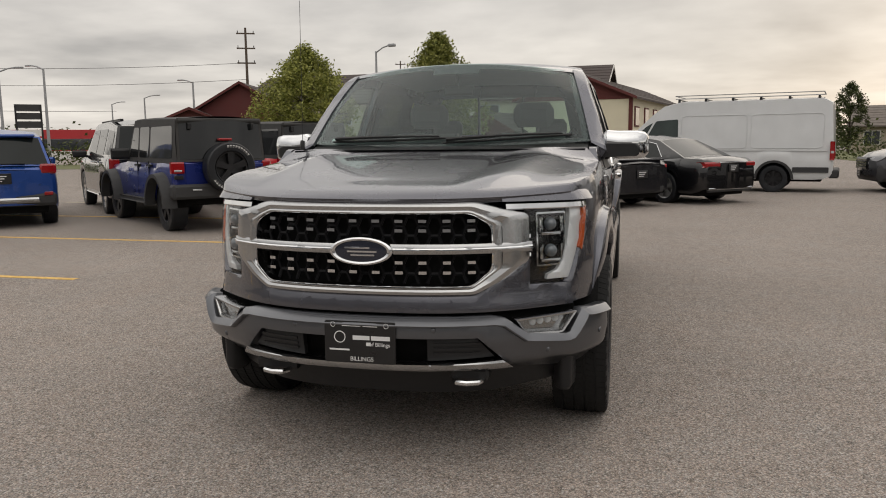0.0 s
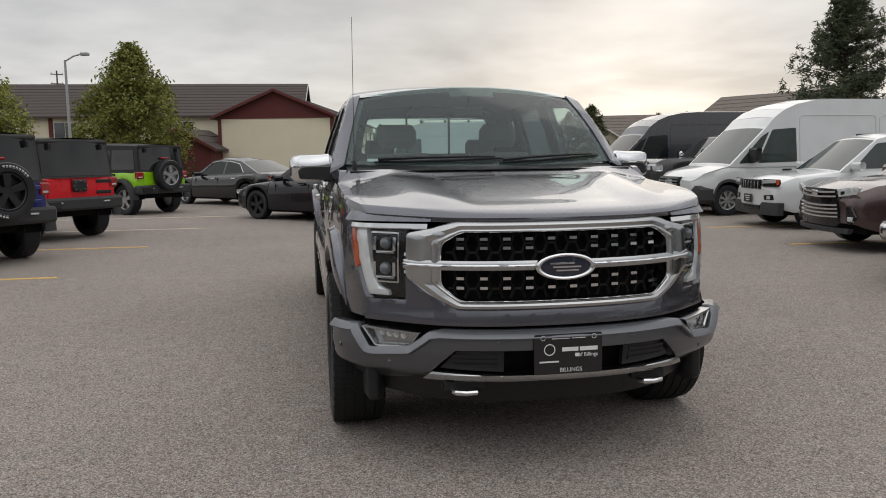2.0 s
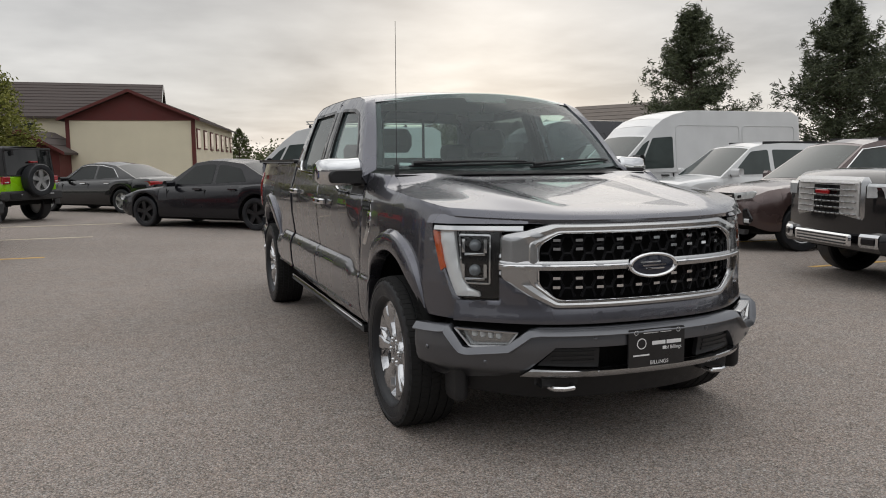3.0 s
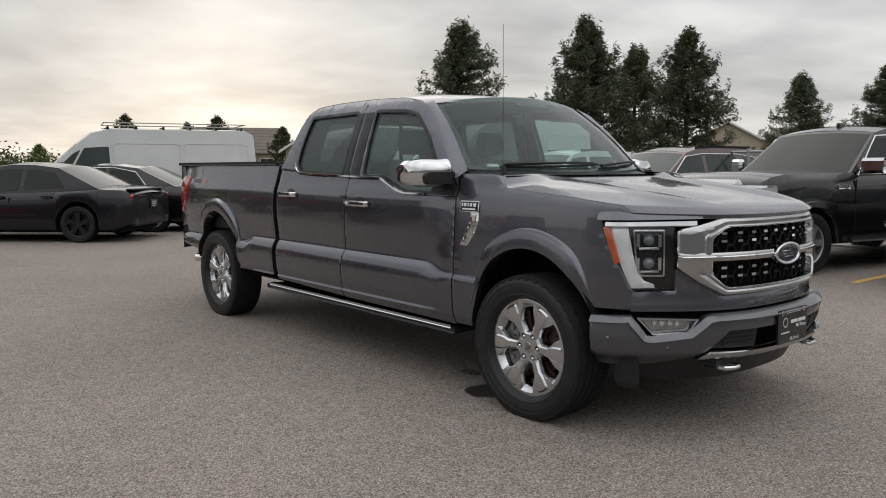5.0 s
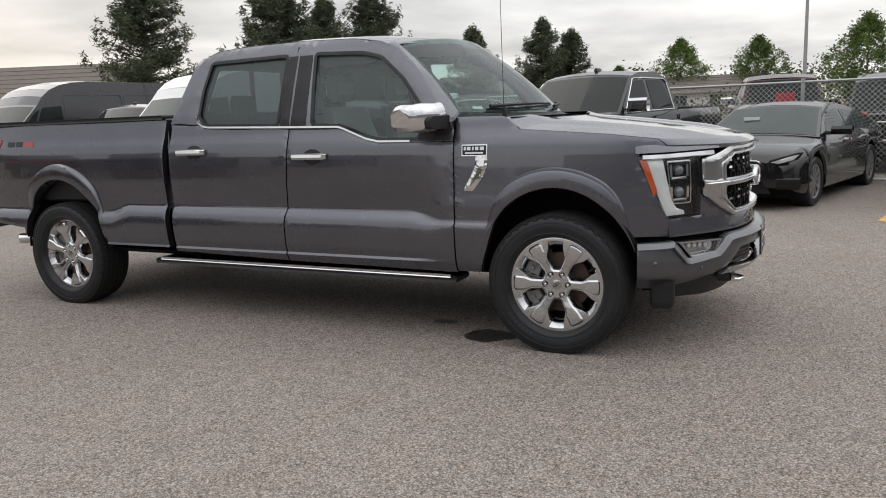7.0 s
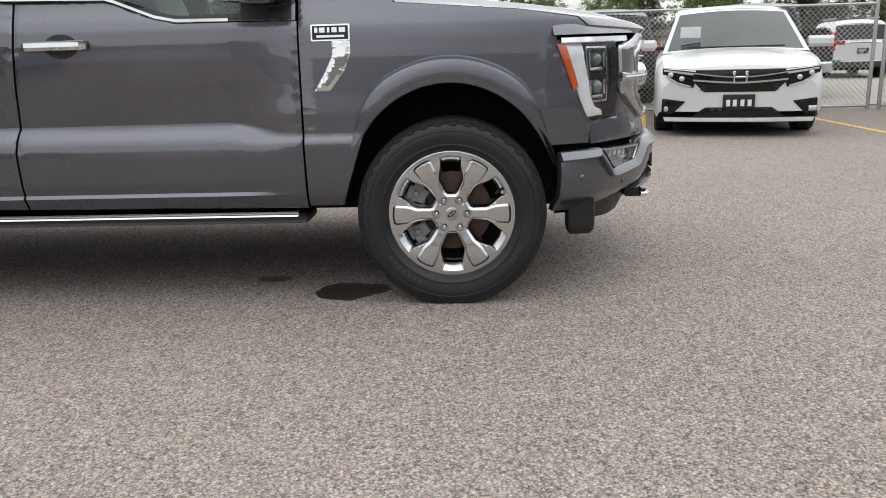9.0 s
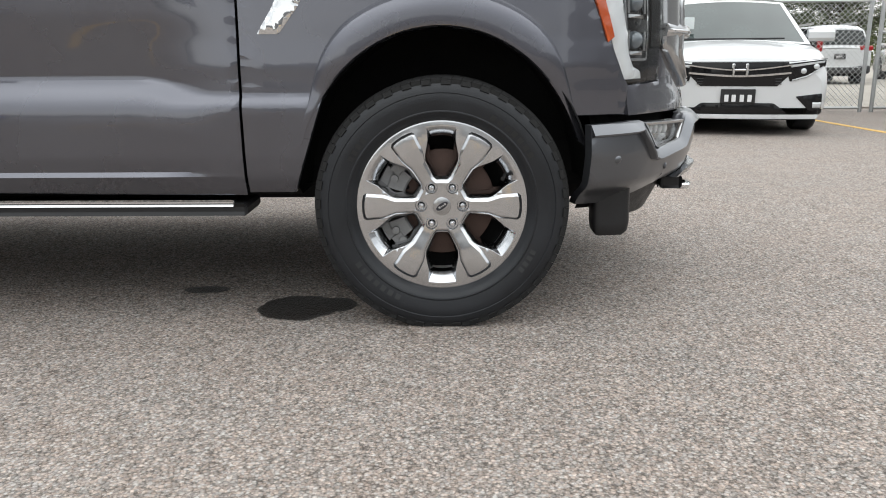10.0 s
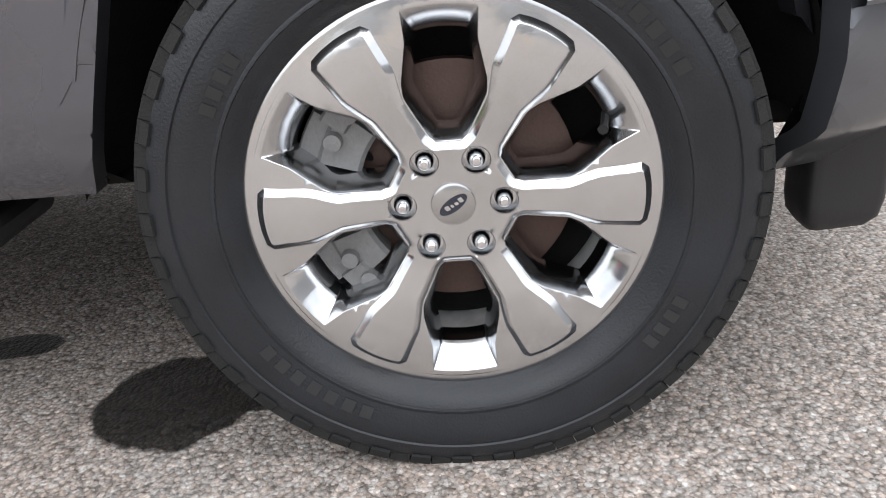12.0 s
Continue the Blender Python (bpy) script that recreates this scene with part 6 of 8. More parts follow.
# ---- wheels ----
# (across, outwards) outlines: a window where it opens in the face, where it leaves it, and the raised spoke
WIN_FACE = [(-0.023, 0.085), (0.023, 0.085), (0.053, 0.146), (0.054, 0.164), (0.045, 0.214), (0.047, 0.246), (0.048, 0.2535), (0.025, 0.2570), (0.0, 0.2585), (-0.025, 0.2570), (-0.048, 0.2535), (-0.047, 0.246), (-0.045, 0.214), (-0.054, 0.164), (-0.053, 0.146)]
WIN_BACK = [(-0.014, 0.0990), (0.014, 0.0990), (0.041, 0.1510), (0.042, 0.1620), (0.034, 0.2080), (0.033, 0.2170), (0.032, 0.2220), (0.017, 0.2245), (0.000, 0.2255), (-0.017, 0.2245), (-0.032, 0.2220), (-0.033, 0.2170), (-0.034, 0.2080), (-0.042, 0.1620), (-0.041, 0.1510)]
SPOKE = [(-0.0135, 0.094), (-0.0160, 0.150), (-0.0300, 0.190), (-0.0325, 0.226), (-0.0345, 0.2440), (-0.018, 0.2475), (0.0, 0.2485), (0.018, 0.2475), (0.0345, 0.2440), (0.0325, 0.226), (0.0300, 0.190), (0.0160, 0.150), (0.0135, 0.094)]
_face = curve([(0.0, -0.0815), (0.06, -0.0825), (0.10, -0.086), (0.16, -0.0945), (0.20, -0.0990), (0.235, -0.1000), (0.262, -0.0985), (0.275, -0.0970)])


def turned(poly, ang):
    """(across, outwards) points, turned so that outwards is at ang: (y, z)."""
    c, s_ = math.cos(ang), math.sin(ang)
    return [(r * c - t * s_, r * s_ + t * c) for t, r in poly]


def wheel_meshes():
    def F(y, z, o):
        # the face is gently crowned along each spoke
        r = math.hypot(y, z)
        crown = 0.0022 * smooth01((r - 0.095) / 0.07) * (1 - 0.7 * smooth01((r - 0.235) / 0.025)) * math.cos(6 * (math.atan2(z, y) - radians(60)))
        return (_face(r) - o - crown, y, z)

    wf, wb_ = ring_of(rounded(WIN_FACE, 0.004, 2), 3), ring_of(rounded(WIN_BACK, 0.004, 2), 3)
    ang = [radians(90 + 60 * k) for k in range(6)]
    lugs = [turned(ellipse(0, 0.0675, 0.0195, 0.0195, 18), radians(60 * k)) for k in range(6)]
    bm = sheet(ellipse(0, 0, 0.263, 0.263, 90), F, [turned(wf, a) for a in ang] + lugs, step=0.012, cut_u=0.014, cut_v=0.014, thick=0, edge=0)
    # the flanks of the windows, long and flat at the rim's end
    for a in ang:
        f, b = turned(wf, a), turned(wb_, a)
        loft(bm, [[F(lerp(y, v, k), lerp(z, w, k), -o) for (y, z), (v, w) in zip(f, b)] for k, o in ((0, 0), (0.07, 0.0004), (0.14, 0.002), (0.72, 0.018), (1.0, 0.034))] + [[(-0.030, y * 0.99, z * 0.99) for y, z in b]], True)
    # one raised star: hub and six spokes with chamfered edges
    star = []
    for k in range(6):
        a = radians(60 + 60 * k)
        star += turned(SPOKE, a) + turned([(-0.0205, 0.0745), (0.0205, 0.0745)], a + radians(30))
    star = ring_of(rounded(star, 0.003, 1), 3)
    low_star = inset(star, -0.0102)
    loft(bm, [[F(y, z, -0.001) for y, z in low_star], [F(y, z, 0.0005) for y, z in inset(star, -0.0088)], [F(y, z, 0.0062) for y, z in inset(star, -0.0012)], [F(y, z, 0.0068) for y, z in star]], True)
    sheet(star, lambda y, z, o: F(y, z, 0.0068), lugs, step=0.012, cut_u=0.014, cut_v=0.014, thick=0, edge=0, bm=bm)
    for q in lugs:
        loft(bm, [[F(y, z, 0.0068) for y, z in q], [F(y, z, 0.005) for y, z in inset(q, 0.0012)], [F(y, z, -0.010) for y, z in inset(q, 0.003)]], True, (False, True))
    revolve(bm, [(0.263, _face(0.263)), (0.269, -0.0979), (0.2735, -0.0976), (0.2760, -0.0966), (0.2770, -0.0945), (0.2765, -0.090), (0.268, -0.085)], 90)
    rim = bm
    barrel = bmesh.new()
    revolve(barrel, [(0.2605, -0.091), (0.250, -0.072), (0.243, -0.030), (0.232, 0.02), (0.236, 0.06), (0.252, 0.09), (0.270, 0.11)], 64)
    tyre = bmesh.new()
    prof = [(0.268, -0.090), (0.2775, -0.101), (0.284, -0.115), (0.300, -0.128), (0.302, -0.1285), (0.303, -0.1315), (0.306, -0.1315), (0.308, -0.1305), (0.335, -0.1365), (0.352, -0.1365), (0.360, -0.1345), (0.362, -0.137), (0.371, -0.1355), (0.383, -0.131), (0.394, -0.1235), (0.402, -0.112), (0.405, -0.095), (0.405, 0.0)]
    prof = prof + [(r, -x) for r, x in reversed(prof[:-1])]
    revolve(tyre, prof, 96)
    tread = bmesh.new()
    n = 80
    for i in range(n):
        a0, a1 = 2 * math.pi * i / n, 2 * math.pi * (i + 0.94) / n
        for xa, xb, tw in ((-0.127, -0.082, 0.25), (-0.074, -0.030, 0.5), (-0.022, 0.022, -0.5), (0.030, 0.074, 0.5), (0.082, 0.127, -0.25)):
            d = tw * 2 * math.pi / n
            lo, hi = 0.398, 0.4120
            sa = 0.388 if xa < -0.12 else lo
            ha = 0.4035 if xa < -0.12 else hi
            sb, hb = (0.388, 0.4035) if xb > 0.12 else (lo, hi)
            q = []
            for r1, r2 in ((sa, sb), (ha, hb)):
                q.append([(xa, r1 * math.cos(a0), r1 * math.sin(a0)), (xb, r2 * math.cos(a0 + d), r2 * math.sin(a0 + d)), (xb, r2 * math.cos(a1 + d), r2 * math.sin(a1 + d)), (xa, r1 * math.cos(a1), r1 * math.sin(a1))])
            loft(tread, q, True, (False, True))
        # shoulder lugs
        if i % 2 == 0:
            for sg in (-1, 1):
                loft(tread, [[(sg * x, r * math.cos(a), r * math.sin(a)) for a in (a0, a1)] for x, r in ((0.1285, 0.384), (0.1335, 0.387), (0.1290, 0.398), (0.120, 0.404))], closed=False)
    words_ = []
    for c0, k, w in ((radians(-65), 7, 0.085), (radians(118), 7, 0.085), (radians(205), 4, 0.07), (radians(28), 4, 0.07)):
        letters = bmesh.new()
        words_.append(("tyre_lettering", letters, LETTER, ""))
        for i in range(k):
            a = c0 + i * w
            rr = ((0.316, -0.1325), (0.334, -0.1372))
            aa = (a, a + w * 0.62)
            loft(letters, [[(x - 0.0012, r * math.cos(t), r * math.sin(t)) for t in (aa[0], (aa[0] + aa[1]) / 2, aa[1])] for r, x in (rr[0], (0.325, -0.1352), rr[1])], closed=False)
    nut = bmesh.new()
    revolve(nut, [(0.0001, -0.098), (0.005, -0.0975), (0.0085, -0.094), (0.0105, -0.090), (0.0125, -0.082), (0.0135, -0.070)], 12)
    cap = bmesh.new()
    revolve(cap, [(0.0001, -0.0925), (0.026, -0.0922), (0.0285, -0.0912), (0.0292, -0.0895), (0.0305, -0.0895), (0.0312, -0.082)], 40)
    field = bmesh.new()
    tilt = lambda y, z, o: (-0.0932 - o, y * math.cos(0.60) + z * math.sin(0.60), -y * math.sin(0.60) + z * math.cos(0.60))
    sheet(ellipse(0, 0, 0.0220, 0.0092, 28), tilt, thick=0, edge=0, bm=field)
    badge_bars = bmesh.new()
    for y0_, y1_, z0_, z1_ in ((-0.015, -0.009, -0.004, 0.004), (-0.007, -0.002, -0.0035, 0.002), (0.0, 0.004, -0.003, 0.0025), (0.006, 0.012, -0.003, 0.005)):
        sheet(rounded([(y0_, z0_), (y1_, z0_ + 0.001), (y1_, z1_), (y0_, z1_ - 0.001)], 0.001, 1), lambda y, z, o: tilt(y, z, o + 0.0006), thick=0, edge=0, bm=badge_bars)
    disc = bmesh.new()
    revolve(disc, [(0.075, -0.035), (0.085, -0.035), (0.09, -0.010), (0.165, -0.010), (0.175, -0.008), (0.175, 0.014), (0.09, 0.014)], 48)
    shield = bmesh.new()
    revolve(shield, [(0.10, 0.050), (0.18, 0.046), (0.244, 0.040), (0.246, 0.052)], 40)
    hub = bmesh.new()
    revolve(hub, [(0.0001, -0.055), (0.06, -0.055), (0.085, -0.04), (0.086, 0.0)], 32)
    cal = bmesh.new()

    def arc_block(t0, t1, r0, r1, x0, x1, n=8):
        pts = [(lerp(t0, t1, i / n), r1) for i in range(n + 1)] + [(lerp(t1, t0, i / n), r0) for i in range(n + 1)]
        loft(cal, [[(x, lerp((r0 + r1) / 2, r, k) * math.cos(t), lerp((r0 + r1) / 2, r, k) * math.sin(t)) for t, r in pts] for x, k in ((x0, 0.82), (x0 + 0.006, 1.0), (x1, 1.0))], True, (True, True))
    # bracket round the disc's rim, two fingers over it and the sliding ends
    arc_block(-0.62, 0.62, 0.185, 0.218, -0.040, 0.03, 14)
    arc_block(0.30, 0.72, 0.128, 0.190, -0.046, 0.02)
    arc_block(-0.72, -0.34, 0.128, 0.190, -0.046, 0.02)
    arc_block(-0.10, 0.10, 0.140, 0.190, -0.034, 0.02, 4)
    arc_block(0.60, 0.86, 0.165, 0.205, -0.052, 0.02, 5)
    arc_block(-0.86, -0.60, 0.165, 0.205, -0.052, 0.02, 5)
    for t in (0.50, -0.52, 0.75, -0.75):
        revolve(cal, [(0.0001, -0.060), (0.012, -0.059), (0.014, -0.045)], 12, Matrix.Translation((0, 0.176 * math.cos(t), 0.176 * math.sin(t))))
    hose = bmesh.new()
    tube(hose, [(0.0, 0.12, 0.15), (-0.03, 0.135, 0.11), (-0.035, 0.125, 0.07), (0.0, 0.11, 0.04)], 0.006, 8)
    valve = bmesh.new()
    tube(valve, [(-0.055, -0.205, 0.098), (-0.085, -0.198, 0.092), (-0.098, -0.194, 0.089)], [0.006, 0.005, 0.007], 8)
    return [("tyre", tyre, TYRE, "black all-terrain tyre"), ("tread", tread, TREAD, ""), *words_, ("barrel", barrel, RIM_IN, ""), ("brake_disc", disc, RUST, "rusty brake disc"), ("dust_shield", shield, LINER, ""), ("hub", hub, CAST, ""), ("caliper", cal, CAST, ""), ("brake_hose", hose, BLACK, ""), ("valve_stem", valve, BLACK, ""), ("centre_cap", cap, SATIN, ""), ("cap_badge", field, BLUEBLACK, ""), ("cap_badge_bars", badge_bars, CHROME, "")], rim, nut


_parts, _rim, _nut = wheel_meshes()
_master = part("wheel", _rim, RIM, truck, "polished six-spoke alloy wheel", sharp=24)
for n, b, m_, lb in _parts:
    part(n, b, m_, _master, lb, sharp=30)
_nutob = part("lug_nut", _nut, CHROME, _master)
_nutob.location = (0, 0.0675, 0)
for k in range(1, 6):
    o = _nutob.copy()
    scene.collection.objects.link(o)
    o.location = (0, 0.0675 * math.cos(radians(60 * k)), 0.0675 * math.sin(radians(60 * k)))
_master.matrix_basis = pose(-0.880, 0, HUB, 0, 0, 0)
for x, y, rx, rz in ((-0.880, REAR_AXLE, 17, 0), (0.880, 0.0, 40, 180), (0.880, REAR_AXLE, 5, 180)):
    copy_thing(_master, pose(x, y, HUB, 0, 0, rz) @ pose(0, 0, 0, rx, 0, 0))

# ---- parked vehicles ----
def car_paint(name, base, metal=0.3, rough=0.28, spec=0.5, coat=0.9):
    return material(name, base, rough, metal, coat, 0.08, 2.0, rough_vary=0.03, bump_scale=500, spec=spec)


P_BLUE = car_paint("deep_blue_paint", (0.006, 0.020, 0.17), 0.35)
P_BLUE2 = car_paint("bright_blue_paint", (0.010, 0.060, 0.28), 0.35)
P_RED = car_paint("red_paint", (0.62, 0.006, 0.014), 0.0, 0.28, 0.4, 0.5)
P_GREEN = car_paint("lime_green_paint", (0.26, 0.56, 0.008), 0.0, 0.28, 0.4, 0.5)
P_BLACK = car_paint("black_paint", (0.005, 0.005, 0.006), 0.0, 0.2, 0.3, 0.9)
P_GREY = car_paint("granite_paint", (0.046, 0.047, 0.054), 0.4)
P_SLATE = car_paint("slate_grey_paint", (0.026, 0.025, 0.025), 0.3)
P_SATGREY = car_paint("matt_grey_paint", (0.010, 0.010, 0.013), 0.2, 0.26, 0.35, 0.35)
P_WHITE = car_paint("white_paint", (0.58, 0.59, 0.595), 0.0, 0.35)
P_BROWN = car_paint("brown_plum_paint", (0.085, 0.055, 0.052), 0.5)
P_MAROON = car_paint("maroon_paint", (0.050, 0.007, 0.009), 0.4)
P_SILVER = car_paint("silver_paint", (0.45, 0.45, 0.45), 0.7)
SOFTTOP = material("matt_black_top", (0.020, 0.020, 0.021), 0.8, 0, 0, 0.2, 4, 0.3, 200)
HARDTOP = material("textured_grey_top", (0.038, 0.037, 0.036), 0.8, 0, 0, 0.15, 4, 0.3, 300)
SHINYGLASS = material("privacy_glass", (0.008, 0.009, 0.010), 0.03, 0, 0.0, 0.2, 2.5, spec=0.6)
DARKRIM = material("dark_rim", (0.030, 0.030, 0.032), 0.35, 0.6, 0, 0.15, 10)
STEELRIM = material("steel_rim", (0.36, 0.36, 0.36), 0.4, 0.8, 0, 0.15, 10)
CLEARLAMP = material("clear_lamp", (0.55, 0.57, 0.58), 0.14, 0.3, 0.8, 0.25, 14)
WHITEWALL = material("white_tyre_print", (0.55, 0.55, 0.53), 0.7, 0, 0, 0.08, 20)


FLEET = []


def face(root, name, mt, poly, y, off=0.01, thick=0.03, both=False, label="", r=0.0, dirn=1):
    """A panel on the front (or rear) of a car: an (x, z) outline, off metres proud of it; both: its mirror image too."""
    made = None
    for s in (1, -1) if both else (1,):
        p = [(s * x, z) for x, z in poly]
        p = rounded(p, r, 3) if r else p
        made = part(name, sheet(p, lambda x, z, o: (x, y + dirn * (off + 0.006 + o), z), step=0.06, cut_u=0.045, cut_v=0.08, thick=thick, edge=min(0.006, thick / 3)), mt, root, label)
    return made


def sweep_back(root, y0, y1, hw, bow):
    """Round the car's ends in plan: what lies off the middle goes back a little."""
    def go(ob):
        for c in ob.children:
            if c.name.split(".")[0] == "wheel":
                continue
            if c.type == "MESH":
                for v in c.data.vertices:
                    x, y = v.co.x, v.co.y
                    q = min(1.3, (x / hw) ** 2)
                    v.co.y = y - bow[0] * q * smooth01((y - y1 + 0.95) / 0.95) + bow[1] * q * smooth01((y0 + 0.6 - y) / 0.6)
            go(c)
    go(root)


def bit(parent, name, mt, boxes, bev=0.015, label=""):
    bm = bmesh.new()
    for x0, x1, y0, y1, z0, z1 in boxes:
        block(bm, x0, x1, y0, y1, z0, z1, bev)
    return part(name, bm, mt, parent, label)


def pair(parent, name, mt, x0, x1, y0, y1, z0, z1, bev=0.015, label=""):
    return [bit(parent, name, mt, [(s * x0, s * x1, y0, y1, z0, z1)], bev, label) for s in (-1, 1)]


def wheel_part(parent, x, y, r, wd, rim_mt, spokes=5, rim_r=0.66, cache={}):
    """A road wheel: tyre with the rim under it."""
    key = (round(r, 3), wd, rim_mt.name, spokes, rim_r)
    if key not in cache:
        t = bmesh.new()
        h, q = wd / 2, r * rim_r
        revolve(t, [(q, -h * 0.75), (q * 1.03, -h * 0.95), (lerp(q, r, 0.5), -h * 1.05), (r * 0.955, -h), (r * 0.995, -h * 0.82), (r, 0), (r * 0.995, h * 0.82), (r * 0.955, h), (lerp(q, r, 0.5), h * 1.05), (q, h * 0.75)], 40)
        c = bmesh.new()
        revolve(c, [(q * 1.01, -h * 0.78), (q * 0.97, -h * 0.90), (q * 0.91, -h * 0.82), (q * 0.88, -h * 0.2), (0.0001, -h * 0.15)], 36)
        sp = bmesh.new()
        revolve(sp, [(0.0001, -h * 0.80), (q * 0.22, -h * 0.78), (q * 0.26, -h * 0.3)], 20)
        for i in range(spokes):
            a = 2 * math.pi * i / spokes
            m = Matrix.Rotation(a, 4, "X")
            w0, w1 = q * 0.30 * 5 / max(5, spokes), q * 0.42 * 5 / max(5, spokes)
            lp = [[(-h * 0.80, -w0 / 2, q * 0.15), (-h * 0.80, w0 / 2, q * 0.15), (-h * 0.4, w0 / 2, q * 0.15), (-h * 0.4, -w0 / 2, q * 0.15)],
                  [(-h * 0.84, -w1 / 2, q * 0.94), (-h * 0.84, w1 / 2, q * 0.94), (-h * 0.4, w1 / 2, q * 0.94), (-h * 0.4, -w1 / 2, q * 0.94)]]
            loft(sp, [[m @ Vector(p) for p in l] for l in lp], True, (True, True))
        cache[key] = [part("wheel", t, TYRE, None), part("rim", c, rim_mt if rim_mt is not CHROME else STEELRIM, None), part("spokes", sp, rim_mt, None)]
        for o in cache[key][1:]:
            o.parent = cache[key][0]
        first = cache[key][0]
        first.parent = parent
        first.matrix_basis = pose(x, y, r, 0, 0, 180 if x > 0 else 0)
        return first
    src = cache[key]
    made = copy_thing(src[0], pose(x, y, r, 0, 0, 180 if x > 0 else 0) @ pose(0, 0, 0, random.uniform(0, 70), 0, 0))
    made.parent = parent
    return made


def vehicle(name, label, category, at, heading, mt, wb, fo, ro, hw, r, deck, roof, windows, top_hw, sill=0.30, belt_in=0.94, rim=STEELRIM, spokes=5,
            roof_mt=None, glass_mt=None, tyre_w=0.235, taper=(0.10, 0.07), bulge=0.035, rear_ref=True, crown=0.03, group="", rim_r=0.66, clad=None, bow=(0.15, 0.07)):
    """A car: local +y is forwards. at: the ground under the middle of the rear (or front) axle. deck: (y, z) of the body's shoulder;
    roof: (y, z, kind) from the rear shoulder over the roof to the front one, y from the middle of the wheelbase."""
    a = radians(heading)
    k = wb / 2 if rear_ref else -wb / 2
    root = thing(name, label, category, (at[0] - math.sin(a) * k, at[1] + math.cos(a) * k, 0), heading, group)
    y0, y1 = -wb / 2 - ro, wb / 2 + fo
    dz = curve(deck)
    roof_mt, glass_mt = roof_mt or mt, glass_mt or FARGLASS
    L = y1 - y0

    def plan(y):
        w = hw
        for end, c, tp in ((y1, 1, taper[0]), (y0, -1, taper[1])):
            d = (end - y) * c
            lim = 0.62
            if d < lim:
                w -= hw * tp * ((lim - d) / lim) ** 2.2 + (0.05 * ((0.10 - d) / 0.10) ** 2 if d < 0.10 else 0)
        return w

    arch_r = r + 0.075

    def low(y):
        z = sill + 0.10 * smooth01((0.30 - (y1 - y)) / 0.3) + 0.10 * smooth01((0.30 - (y - y0)) / 0.3)
        for c in (-wb / 2, wb / 2):
            d = abs(y - c)
            if d < arch_r:
                z = max(z, r + math.sqrt(arch_r ** 2 - d * d) * 1.0)
        return z
    ys = sorted({round(v, 4) for v in list(np.linspace(y0, y1, 30)) + [c + arch_r * q for c in (-wb / 2, wb / 2) for q in (-1.001, -0.999, -0.97, -0.9, -0.75, -0.5, -0.25, 0, 0.25, 0.5, 0.75, 0.9, 0.97, 0.999, 1.001)] + [y0 + 0.03, y0 + 0.08, y1 - 0.03, y1 - 0.08]})

    def section(y, s):
        w, zl, zt = plan(y), low(y), dz(y)
        zl = min(zl, zt - 0.06)
        pts = []
        for f, g in ((0.0, -0.03), (0.10, -0.004), (0.30, 0.0), (0.55, 0.0), (0.78, -0.012), (0.92, -bulge), (1.0, -hw * (1 - belt_in) - 0.01)):
            pts.append((s * (w + g), y, lerp(zl, zt, f)))
        for f in (0.75, 0.4, 0.0):
            pts.append((s * w * belt_in * f, y, zt + crown * (1 - f * f)))
        return pts
    bm = bmesh.new()
    rows = []
    for y in ys:
        lf, rt = section(y, -1), section(y, 1)
        rows.append(lf + rt[::-1][1:])
    loft(bm, rows, closed=False)
    for y in (ys[0], ys[-1]):
        lf, rt = section(y, -1), section(y, 1)
        loft(bm, [[tuple(lerp(p[i], q[i], f) for i in range(3)) for f in np.linspace(0, 1, 31)] for p, q in zip(lf[:8], rt[:8])], closed=False)
    part("body", bm, mt, root, sharp=28)
    bit(root, "underbody", UNDER, [(-hw * 0.80, hw * 0.80, y0 + 0.25, y1 - 0.25, sill - 0.06, sill + 0.45)], 0.04)
    for c in (-wb / 2, wb / 2):
        for s in (-1, 1):
            b2 = bmesh.new()
            loft(b2, [[(s * x, c + (arch_r - 0.012) * math.cos(t), r + (arch_r - 0.012) * math.sin(t)) for t in (math.pi * i / 14 for i in range(15))] for x in (hw * 0.97, hw * 0.62)], closed=False)
            part("arch_liner", b2, LINER, root)
            wheel_part(root, s * (hw - tyre_w / 2 - 0.015), c, r, tyre_w, rim, spokes, rim_r)
    if clad:
        for c in (-wb / 2, wb / 2):
            for s in (-1, 1):
                b2 = bmesh.new()
                th = [math.pi * i / 18 for i in range(19)]
                loft(b2, [[(s * x, c + q * math.cos(t), r + q * math.sin(t) * zq) for t in th] for x, q, zq in ((hw + 0.002, arch_r - 0.015, 1), (hw + clad[0], arch_r - 0.005, 1), (hw + clad[0], arch_r + clad[1] * 0.6, 1), (hw - 0.05, arch_r + clad[1], 1))], closed=False)
                part("fender_flare", b2, clad[2], root)
    # greenhouse
    zt_max = max(p[1] for p in roof)
    rz = curve(sorted({p[0]: p[1] for p in roof}.items())) if all(roof[i][0] < roof[i + 1][0] for i in range(len(roof) - 1)) else None

    def house_x(y, z):
        b = dz(max(min(y, roof[-1][0]), roof[0][0]))
        return lerp(plan(y) * belt_in, top_hw, max(0, min(1, (z - b) / max(0.2, zt_max - b))))
    for s in (-1, 1):
        outer = [(p[0], p[1]) for p in roof] + [(y, dz(y) - 0.03) for y in (roof[-1][0], lerp(roof[-1][0], roof[0][0], 0.33), lerp(roof[-1][0], roof[0][0], 0.66), roof[0][0])]
        mp = lambda y, z, o: (s * (house_x(y, z) + o), y, z)
        part("side_frame", sheet(outer, mp, cut_u=0.5, cut_v=0.15, step=0.2, thick=0.0, edge=0), roof_mt if roof_mt is not mt else mt, root)
